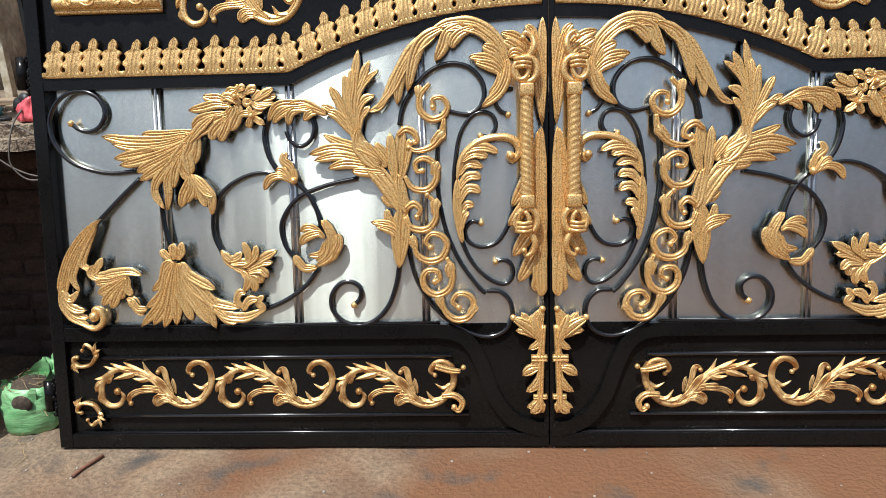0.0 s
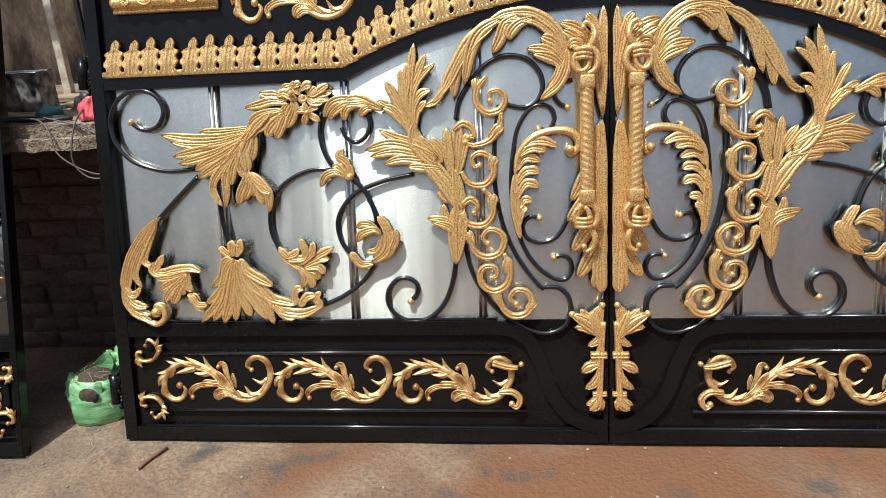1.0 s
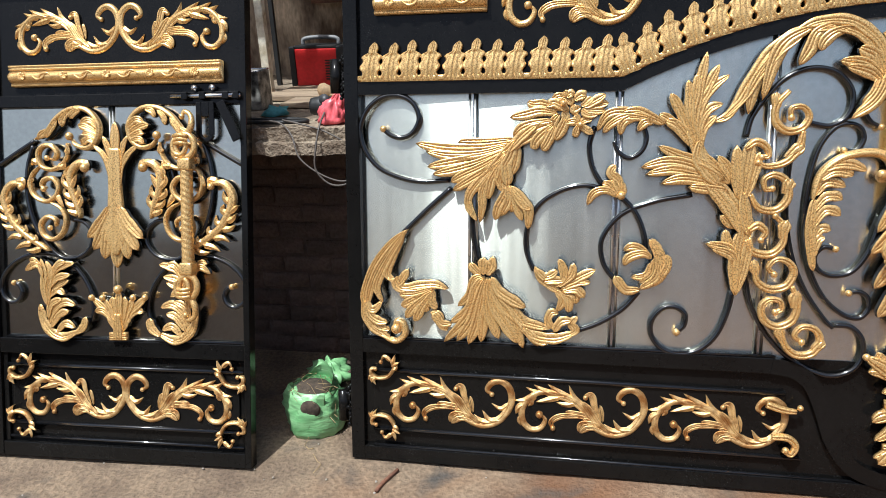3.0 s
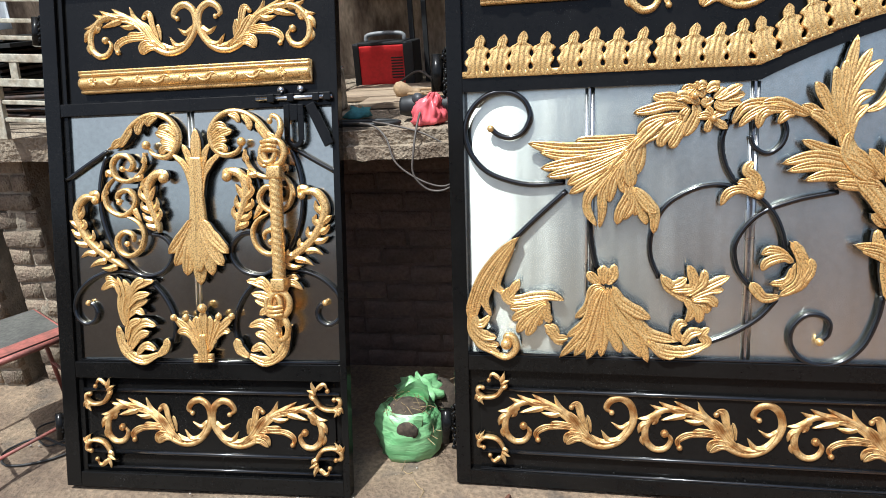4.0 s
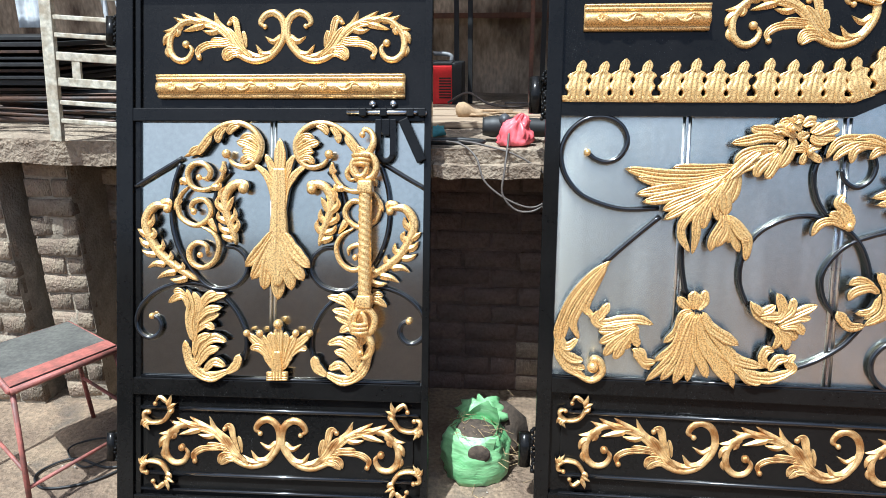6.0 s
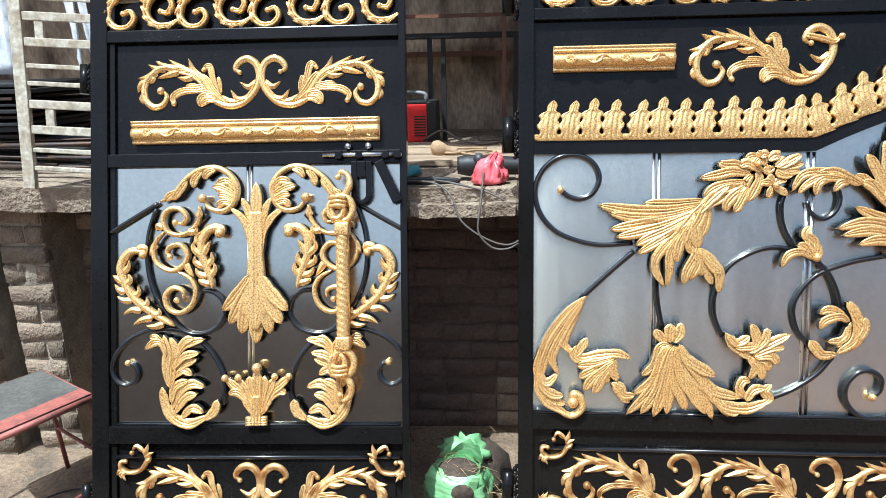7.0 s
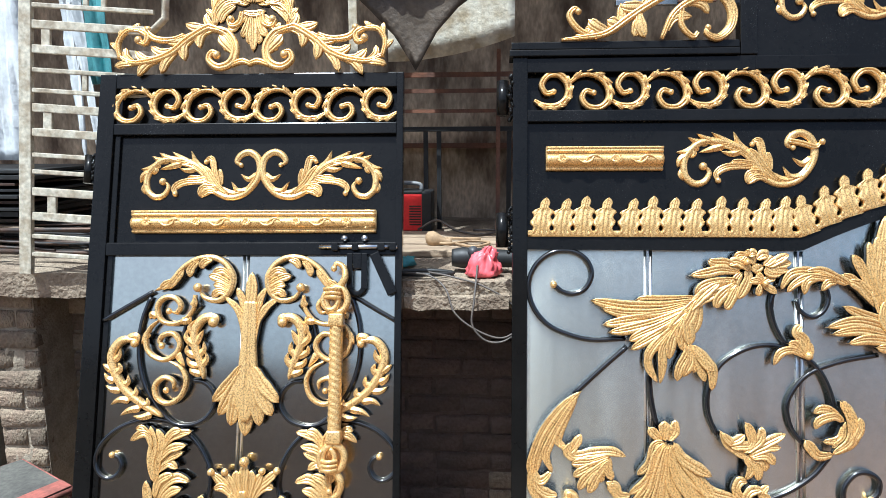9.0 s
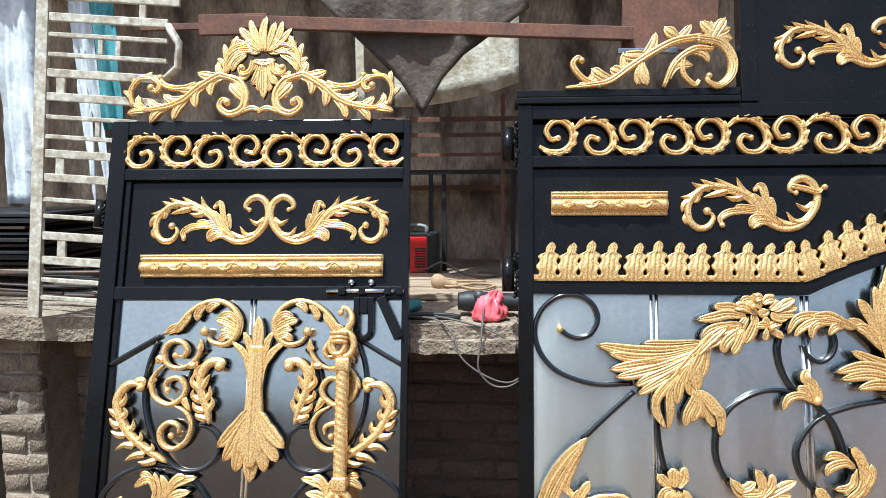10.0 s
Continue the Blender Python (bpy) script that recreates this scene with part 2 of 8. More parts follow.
def ribbon(bm, pts, w, h, y=-0.012, n=8, grooves=1, back=0.012, across=17):
    """Cast relief along a line in the gate's plane: half widths w, height h towards the viewer, with grooves along it."""
    L = spline(pts, n)
    prev = None
    N = len(L) - 1
    for i, p in enumerate(L):
        t = L[min(i + 1, N)] - L[max(i - 1, 0)]
        t = t / (np.hypot(*t) + 1e-9)
        nx = np.array((-t[1], t[0]))
        half = lerps(w, i / N)
        hh = lerps(h, i / N) if isinstance(h, (list, tuple)) else h
        hh = 0.82 * min(hh, half * 1.4 + 0.002)
        row = []
        for k in range(across):
            s = -1 + 2 * k / (across - 1)
            z = (0.82 + 0.18 * (1 - s * s)) * (max(0, 1 - s ** 6) ** 0.5)
            if grooves:
                z *= 1 - 0.5 * (0.5 + 0.5 * math.cos(2 * math.pi * grooves * s)) ** 5 * (1 - s ** 4)
            q = p + nx * half * s
            row.append(bm.verts.new((q[0], y - hh * z, q[1])))
        for s in (1, -1):
            q = p + nx * half * s * 0.85
            row.append(bm.verts.new((q[0], y + back * 0.5, q[1])))
        if prev:
            m = len(row)
            for k in range(m):
                bm.faces.new((prev[k], prev[(k + 1) % m], row[(k + 1) % m], row[k])).material_index = int(k == across)
        else:
            bm.faces.new(row[::-1])
        prev = row
    bm.faces.new(prev)
    return bm


RIBS = ((-1.0, 0.0), (-0.965, 0.60), (-0.80, 0.80), (-0.56, 0.78), (-0.47, 0.34), (-0.38, 0.84), (-0.16, 0.97), (0.0, 0.86), (0.16, 0.97), (0.38, 0.84), (0.47, 0.34), (0.56, 0.78), (0.80, 0.80), (0.965, 0.60), (1.0, 0.0))
RIBS_WIDE = ((-1.0, 0.0), (-0.97, 0.55), (-0.86, 0.72), (-0.79, 0.68), (-0.74, 0.42), (-0.69, 0.76), (-0.58, 0.84), (-0.48, 0.80), (-0.43, 0.42), (-0.38, 0.84), (-0.26, 0.94), (-0.18, 0.88), (-0.13, 0.50), (-0.08, 0.92), (0.08, 0.97), (0.18, 0.90), (0.25, 0.46), (0.32, 0.86), (0.46, 0.88), (0.54, 0.80), (0.59, 0.42), (0.64, 0.76), (0.82, 0.72), (0.97, 0.55), (1.0, 0.0))

FOLD = ((-1.0, 0.0), (-0.98, 0.12), (-0.86, 0.52), (-0.62, 0.80), (-0.34, 0.95), (0.0, 1.0), (0.30, 0.90), (0.46, 0.74), (0.56, 0.78), (0.80, 0.54), (0.98, 0.12), (1.0, 0.0))
WEBBED = ((-1.0, 0.0), (-0.97, 0.66), (-0.88, 0.90), (-0.72, 0.95), (-0.54, 0.87), (-0.45, 0.80), (-0.38, 0.50), (-0.30, 0.74), (-0.10, 0.70), (0.04, 0.60), (0.12, 0.34), (0.20, 0.62), (0.50, 0.58), (0.80, 0.50), (0.97, 0.34), (1.0, 0.0))
BARB = ((-1.0, 0.0), (-0.95, 0.40), (-0.70, 0.56), (-0.40, 0.70), (-0.12, 0.94), (0.0, 1.0), (0.12, 0.90), (0.40, 0.62), (0.70, 0.50), (0.95, 0.36), (1.0, 0.0))


def finger(bm, base, tip, w, h, y, bend=0.0, ribs=None):
    """One lobe of a leaf: flat-faced and bowed, cut by fine grooves along it, broad towards a blunt tip that curls out."""
    b, e = np.array(base, float), np.array(tip, float)
    d = e - b
    ln = np.hypot(*d) + 1e-9
    nx = np.array((-d[1], d[0])) / ln
    prev = None
    steps = 14 if w > 0.022 else 10
    for i in range(steps + 1):
        t = i / steps
        c = b + d * t + nx * bend * ln * math.sin(math.pi * t) * 0.5
        slope = bend * math.pi * 0.5 * math.cos(math.pi * t)
        side = nx - d / ln * slope
        side = side / np.hypot(*side)
        half = 1.12 * w * (0.50 + 1.05 * t - 0.45 * t * t) * (1 - t ** (6.0 if w > 0.025 else 4.5)) ** 0.65 + 0.0005
        half *= 1 + 0.10 * math.sin(9.0 * t + 40 * b[0]) + (0.05 * math.sin(21.0 * t + 90 * b[1]) if w > 0.022 else 0)
        lift = 0.8 * h * (0.50 + 0.34 * math.sin(math.pi * min(1, 0.1 + t * 0.9)) + 0.30 * t * t - 0.22 * t ** 6)
        row = []
        for s, z in ribs or (RIBS_WIDE if w > 0.022 else RIBS):
            q = c + side * half * s - d / ln * w * 0.16 * s * s * t * t
            row.append(bm.verts.new((q[0], y - lift * (0.12 + 0.88 * z) if abs(s) < 1 else y + 0.004, q[1])))
        if prev:
            m = len(row)
            for k in range(m):
                bm.faces.new((prev[k], prev[(k + 1) % m], row[(k + 1) % m], row[k])).material_index = int(k == m - 1)
        prev = row
    bm.faces.new(prev)
    return bm


def ridge(bm, w, y, *pts, web=1.7):
    """One rounded fold of a cast leaf along a line: thin where it leaves the stem, fullest past its middle, with a lower web on both sides that fuses with the next fold, ending in a tip that curls out."""
    n = 6
    L = spline(pts, n)
    N = len(L) - 1
    high = 0.50 * w + 0.007
    kind = 0 if web < 1.28 else 1 if web < 1.4 else 2  # a stem, a pointed barb, a fold in a sheet of folds
    cut = (FOLD, BARB, WEBBED)[kind]
    prev = None
    for i, p in enumerate(L):
        f = i / N
        t = L[min(i + 1, N)] - L[max(i - 1, 0)]
        t = t / (np.hypot(*t) + 1e-9)
        nx = np.array((-t[1], t[0]))
        wide = (0.70 + 0.45 * f - 0.12 * f * f, 1.26 - 0.14 * f, 0.52 + 0.98 * f - 0.44 * f * f)[kind]
        wide *= (1 - f ** (7, 2.0, 4.2)[kind]) ** (0.6, 0.8, 0.6)[kind] * (1 + (0.07 * math.sin(13 * f + 50 * p[0]) if kind == 2 else 0))
        half = w * web * wide * (1 - (1 - f) ** 14) ** 0.5 + 0.0006
        top = high * (0.72 + 0.30 * math.sin(math.pi * min(1, 0.15 + 0.8 * f)) + 0.22 * f ** 3 - 0.35 * f ** 12)
        row = []
        for c, z in cut:
            q = p + nx * half * c
            row.append(bm.verts.new((q[0], y - top * z if abs(c) < 1 else y + 0.010, q[1])))
        if prev:
            m = len(row)
            for k in range(m):
                bm.faces.new((prev[k], prev[(k + 1) % m], row[(k + 1) % m], row[k])).material_index = int(k == m - 1 or kind and k in (0, m - 2))
        else:
            bm.faces.new(row[::-1])
        prev = row
    bm.faces.new(prev)
    return bm


def leaf(bm, pts, w, h=0.016, n=6, length=0.03, side=0, ang=38, y=-0.012, lw=0.265, taper=(0.7, 1.0, 1.0, 0.7), first=0.10, last=1.0):
    """An acanthus frond: lobes that leave the stem one after another, running along it before they turn out (side 1: left of its run, -1: right)."""
    ribbon(bm, pts, w, h, y, 7, 1)
    L = spline(pts, 12)
    N = len(L) - 1
    run = sum(float(np.hypot(*(L[i + 1] - L[i]))) for i in range(N))

    def at(f):
        x = min(max(f, 0), 1) * N
        i = min(int(x), N - 1)
        t = L[min(i + 2, N)] - L[max(i - 1, 0)]
        return L[i] + (L[i + 1] - L[i]) * (x - i), t / (np.hypot(*t) + 1e-9)

    for k in range(n):
        f = first + (last - first) * (k + 0.5) / n
        p, t = at(f)
        ln = length * lerps(taper, f)
        q, tb = at(f - 0.8 * ln / run)
        half = lerps(w, f)
        for sd in (1, -1):
            if side and sd != side:
                continue
            nx, nb = np.array((-t[1], t[0])) * sd, np.array((-tb[1], tb[0])) * sd
            tip = p + nx * (half * 0.7 + ln * math.sin(radians(ang))) + t * ln * math.cos(radians(ang)) * 0.75
            base = q + nb * lerps(w, f - 0.8 * ln / run) * 0.35
            d = tip - base
            d = d / (np.hypot(*d) + 1e-9)
            bow = 0.75 * float(np.dot(tb, (-d[1], d[0])))
            finger(bm, base, tip, ln * lw, h * (0.85 + 0.1 * ((k * 7) % 3)), y + 0.001 * ((k * 5) % 3), max(-0.5, min(0.5, bow)))
    return bm


# ---- ground and walls ----
def ground_sheet():
    bm = bmesh.new()
    xs = sorted({-400.0, -60.0, -15.0, -6.0, *np.arange(-3.2, 4.41, 0.1).round(2).tolist(), 7.0, 15.0, 60.0, 400.0})
    ys = sorted({-400.0, -60.0, -15.0, -6.0, *np.arange(-3.0, 1.01, 0.1).round(2).tolist(), 3.0, 15.0, 60.0, 400.0})
    g = []
    for x in xs:
        col = []
        for y in ys:
            z = 0.006 * noise.noise((x * 2.1, y * 2.1, 0.3)) + 0.003 * noise.noise((x * 7, y * 7, 1.3)) if abs(x) < 5 and abs(y) < 4 else 0
            col.append(bm.verts.new((x, y, z - 0.012 - 0.012 * min(1, max(0, -x)))))
        g.append(col)
    for i in range(len(xs) - 1):
        for j in range(len(ys) - 1):
            bm.faces.new((g[i][j], g[i + 1][j], g[i + 1][j + 1], g[i][j + 1]))
    return bm


def floor_material():
    m = mat("dusty_concrete_floor", (0.25, 0.18, 0.115), 0.80, 0.0, 0.6, 3.2, 60.0, 1.0, 0.010, color2=(0.135, 0.092, 0.06))
    nt = m.node_tree
    b = nt.nodes["Principled BSDF"]
    tc = nt.nodes.new("ShaderNodeTexCoord")
    rust = nt.nodes.new("ShaderNodeTexNoise")
    rust.inputs["Scale"].default_value, rust.inputs["Detail"].default_value = 1.9, 9
    nt.links.new(tc.outputs["Object"], rust.inputs["Vector"])
    sep = nt.nodes.new("ShaderNodeSeparateXYZ")
    nt.links.new(tc.outputs["Object"], sep.inputs[0])
    grad = nt.nodes.new("ShaderNodeMapRange")
    grad.inputs["From Min"].default_value, grad.inputs["From Max"].default_value = -0.6, 2.0
    grad.inputs["To Min"].default_value, grad.inputs["To Max"].default_value = -0.25, 0.22
    nt.links.new(sep.outputs["X"], grad.inputs["Value"])
    add = nt.nodes.new("ShaderNodeMath")
    add.operation = "ADD"
    nt.links.new(rust.outputs["Fac"], add.inputs[0]), nt.links.new(grad.outputs["Result"], add.inputs[1])
    ramp = nt.nodes.new("ShaderNodeValToRGB")
    ramp.color_ramp.elements[0].position, ramp.color_ramp.elements[1].position = 0.40, 0.72
    nt.links.new(add.outputs[0], ramp.inputs["Fac"])
    mix = nt.nodes.new("ShaderNodeMix")
    mix.data_type = "RGBA"
    mix.inputs["B"].default_value = (0.16, 0.072, 0.03, 1)
    old = b.inputs["Base Color"].links[0].from_socket
    nt.links.new(old, mix.inputs["A"])
    nt.links.new(ramp.outputs["Color"], mix.inputs["Factor"])
    # dark oil spots
    oil = nt.nodes.new("ShaderNodeTexNoise")
    oil.inputs["Scale"].default_value, oil.inputs["Detail"].default_value = 4.2, 8
    nt.links.new(tc.outputs["Object"], oil.inputs["Vector"])
    oramp = nt.nodes.new("ShaderNodeValToRGB")
    oramp.color_ramp.elements[0].position, oramp.color_ramp.elements[1].position = 0.58, 0.72
    nt.links.new(oil.outputs["Fac"], oramp.inputs["Fac"])
    mix2 = nt.nodes.new("ShaderNodeMix")
    mix2.data_type = "RGBA"
    mix2.inputs["B"].default_value = (0.07, 0.06, 0.05, 1)
    nt.links.new(mix.outputs["Result"], mix2.inputs["A"])
    nt.links.new(oramp.outputs["Color"], mix2.inputs["Factor"])
    nt.links.new(mix2.outputs["Result"], b.inputs["Base Color"])
    return m


FLOOR = floor_material()
tagged(part("ground", ground_sheet(), FLOOR), "dusty concrete yard floor with rust stains and oil spots", "ground", kind="structure")


def rough_box(x0, x1, y0, y1, z0, z1, amp=0.012, step=0.07, seed=0.0):
    """A block of rough concrete: its edge wanders and its faces are pitted."""
    bm = bmesh.new()
    box(bm, x0, x1, y0, y1, z0, z1)
    for axis, a, b in ((0, x0, x1), (1, y0, min(y1, y0 + 1.2)), (2, z0, z1)):
        s = a + step
        while s < b - 0.3 * step:
            nrm = [0, 0, 0]
            nrm[axis] = 1
            co = [0, 0, 0]
            co[axis] = s
            bmesh.ops.bisect_plane(bm, geom=[*bm.verts, *bm.edges, *bm.faces], plane_co=co, plane_no=nrm)
            s += step * (1 if axis != 2 else 0.35)
    for v in bm.verts:
        p = v.co.copy()
        v.co += Vector(noise.noise_vector(p * 6 + Vector((seed, 0, 0)))) * amp + Vector(noise.noise_vector(p * 23)) * amp * 0.6
    return bm


slab = tagged(part("concrete_slab", rough_box(-2.8, -0.75, 0.445, 2.2, 1.085, 1.178, 0.012), SLAB, smooth=False), "rough broken-edged concrete slab of a raised workshop floor", "slab", kind="structure")
slab4 = tagged(part("concrete_slab", rough_box(-0.75, 0.0, 0.345, 2.2, 1.085, 1.178, 0.012), SLAB, smooth=False), "rough concrete slab of a raised workshop floor", "slab", kind="structure")
slab2 = tagged(part("concrete_slab", rough_box(0.0, 3.9, 0.40, 2.2, 1.085, 1.172, 0.012, 0.14), SLAB, smooth=False), "rough concrete slab of a raised workshop floor", "slab", kind="structure")
slab3 = tagged(part("concrete_slab", rough_box(-0.37, -0.01, 0.32, 0.60, 1.088, 1.135, 0.014, 0.05, 5.0), SLAB, smooth=False), "broken lower lip of the concrete slab", "slab", kind="structure")


RUSTY = mat("rusty_beam", (0.2, 0.09, 0.055), 0.8, 0.1, 0.4, 8.0, 70.0, 0.4, 0.003)


def plain_wall(name, x0, x1, y0, y1, z0, z1, m, label):
    return tagged(part(name, box(bmesh.new(), x0, x1, y0, y1, z0, z1), m, smooth=False), label, "wall", kind="structure")


plain_wall("wall_under_slab", -1.25, 3.9, 0.80, 1.0, -0.03, 1.085, BRICK_SHADED, "dark brick wall under the slab, its shade put into the colour")
plain_wall("wall_workshop_back", -4.0, 4.0, 2.2, 2.4, 1.1, 4.4, SOOT, "stained brown plaster wall of the workshop")
plain_wall("wall_workshop_side", 3.9, 4.05, 0.40, 2.4, -0.03, 4.4, SOOT, "dark plaster side wall of the workshop")
plain_wall("wall_left", -4.0, -3.8, 0.3, 2.4, -0.03, 4.4, SOOT, "dark plaster side wall of the workshop")
# out-of-view roof, added to keep sun off the workshop interior
tagged(part("ceiling", box(bmesh.new(), -4.0, 4.05, 1.25, 2.4, 3.1, 3.2), SOOT, smooth=False), "unseen roof sheet added to shade the workshop", "roof", kind="structure")
plain_wall("roof_beam", -3.8, 3.9, 0.86, 0.92, 2.74, 2.80, RUSTY, "rusty roof beam over the workshop front")
BUILDING = mat("weathered_facade", (0.38, 0.31, 0.255), 0.9, 0.0, 0.4, 0.8, 8.0, 0.3, 0.02)
plain_wall("wall_opposite", -14, 16, -11.4, -11.0, -0.05, 3.9, BUILDING, "weathered wall across the yard")

# ---- gates ----
C = 1.856   # where the two leaves meet
D = 0.05    # depth of the tubes
TILT = Matrix.Rotation(radians(-12), 4, "X")


def arch(u):
    """The top edge of the arched rail."""
    if u < 0.94:
        return 1.377
    f = (u - 0.94) / (C - 0.94)
    return 1.377 + 0.21 * (1 - (1 - f) ** 2.15)


def sweep(f0, f1, a, b, n=22):
    us = [a + (b - a) * i / n for i in range(n + 1)]
    return [(u, f0(u)) for u in us], [(u, f1(u)) for u in us]


def leaf_frame(g):
    bar("stile", 0, 0.05, 0, D, 0, 2.03, BLACK, g)
    bar("stile", 1.836, C - 0.002, 0, D, 0.055, 2.72, BLACK, g)
    bar("bottom_rail", 0.05, C - 0.002, 0.001, D, 0, 0.052, BLACK, g)
    bar("middle_rail", 0.05, 1.46, 0.001, D, 0.412, 0.466, BLACK, g)
    bm = bmesh.new()
    strip(bm, *sweep(lambda u: arch(u) - 0.042, arch, 0.05, 1.836, 40), 0.002, D)
    part("arched_rail", bm, BLACK, g, smooth=False)
    bar("upper_rail", 0.05, 1.836, 0.001, D, 1.765, 1.804, BLACK, g)
    bar("top_rail", 0.05, 0.80, 0.001, D, 1.932, 1.982, BLACK, g)
    bar("cap", -0.012, 0.745, -0.012, D + 0.012, 1.984, 2.006, BLACK, g)
    bar("cap", -0.006, 0.745, -0.006, D + 0.006, 2.008, 2.034, BLACK, g)
    bar("post", 0.750, 0.806, -0.002, D, 1.985, 2.72, BLACK, g)
    bar("top_rail", 0.806, 1.836, 0.001, D, 2.66, 2.72, BLACK, g)
    bar("top_rail", 0.80, 1.836, 0.003, D, 1.936, 1.982, BLACK, g)
    # S-curved rail down to the foot of the meeting stile
    mid = spline([(1.45, 0.440), (1.52, 0.428), (1.575, 0.385), (1.615, 0.30), (1.655, 0.19), (1.72, 0.105), (1.80, 0.07), (1.85, 0.066)], 5)
    lo, hi = [], []
    for i, p in enumerate(mid):
        t = mid[min(i + 1, len(mid) - 1)] - mid[max(i - 1, 0)]
        t = t / np.hypot(*t)
        nx = np.array((-t[1], t[0])) * 0.026
        lo.append(p - nx), hi.append(p + nx)
    part("curved_rail", strip(bmesh.new(), lo, hi, -0.003, D), BLACK, g, smooth=False)
    # plates
    part("lower_plate", box(bmesh.new(), 0.05, 1.836, 0.022, 0.028, 0.05, 0.463), BLACK, g, smooth=False)
    part("raised_panel", box(bmesh.new(), 0.085, 1.50, 0.012, 0.021, 0.124, 0.342, 0.004), BLACK, g, smooth=False)
    lo, up = sweep(lambda u: arch(u) - 0.002, lambda u: 1.768, 0.05, 1.836, 40)
    part("upper_plate", strip(bmesh.new(), lo, up, 0.022, 0.028), BLACK, g, smooth=False)
    part("frieze_plate", box(bmesh.new(), 0.05, 1.836, 0.036, 0.041, 1.80, 1.935), BLACK, g, smooth=False)
    part("crest_plate", box(bmesh.new(), 0.806, 1.836, 0.022, 0.028, 1.98, 2.665), BLACK, g, smooth=False)
    for z, x1, r in ((0.345, 1.50, 0.008), (0.121, 1.56, 0.008), (0.055, 1.74, 0.006)):
        part("bead", tube(bmesh.new(), [(0.085, 0.010, z), (x1, 0.010, z)], r, 1, 10), BLACK_ROD, g)
    part("bead", tube(bmesh.new(), [(0.05, 0.008, 0.470), (1.46, 0.008, 0.470)], 0.0055, 1, 10), BLACK_ROD, g)
    # weld beads along the rails
    rnd = random.Random(4)
    bm = bmesh.new()
    for k in range(26):
        ball(bm, (rnd.uniform(0.1, 1.5), 0.012, rnd.choice((0.353, 0.117, 0.064))), rnd.uniform(0.003, 0.006), 6, 4)
    part("weld_spots", bm, BLACK, g)["kind"] = "stuff"
    # sheets and their seams
    us = [0.05, 0.449, 0.934, 1.408, 1.836]
    for a, b, slopes in zip(us, us[1:], ((-0.068, -0.025), (-0.068, 0.004), (-0.030, 0.020), (-0.02, 0.03))):
        bowed_sheet("steel_sheet", a, b, 0.46, lambda u: arch(u) - 0.038, slopes, 0.026, STEEL, g)
    for u in us[1:-1]:
        for du in (-0.009, 0.009):
            part("seam_rib", tube(bmesh.new(), [(u + du, 0.021, 0.466), (u + du, 0.021, arch(u) - 0.043)], 0.006, 1, 10), SEAM, g)
        part("seam_strip", box(bmesh.new(), u - 0.007, u + 0.007, 0.020, 0.029, 0.466, arch(u) - 0.043), CHROME, g, smooth=False)
    # hinges
    for z in (0.20, 1.40, 1.85):
        part("hinge_barrel", tube(bmesh.new(), [(-0.034, 0.02, z - 0.058), (-0.034, 0.02, z + 0.058)], 0.021, 1, 16), BLACK, g)
        bm = bmesh.new()
        for k in range(24):
            ball(bm, (-0.006 + rnd.uniform(-0.006, 0.006), 0.012 + rnd.uniform(-0.012, 0.01), z - 0.075 + 0.15 * k / 23), rnd.uniform(0.006, 0.009), 6, 4)
        part("weld", bm, BLACK, g, "lumpy weld seam")


gate = empty("gate_leaf", TILT, "black gate leaf with gold acanthus relief over brushed steel sheets", "gate", "gate leaves")
leaf_frame(gate)

PU, PN, PV = Vector((0.99926, 0.03856, 0.00073)), Vector((0.03666, -0.95561, 0.29234)), Vector((-0.01197, 0.29211, 0.95631))
PED = Matrix(((PU.x, -PN.x, PV.x, -1.4392), (PU.y, -PN.y, PV.y, -0.1516), (PU.z, -PN.z, PV.z, -0.0054), (0, 0, 0, 1))) @ Matrix.Scale(0.985, 4)
W, H = 1.10, 2.026


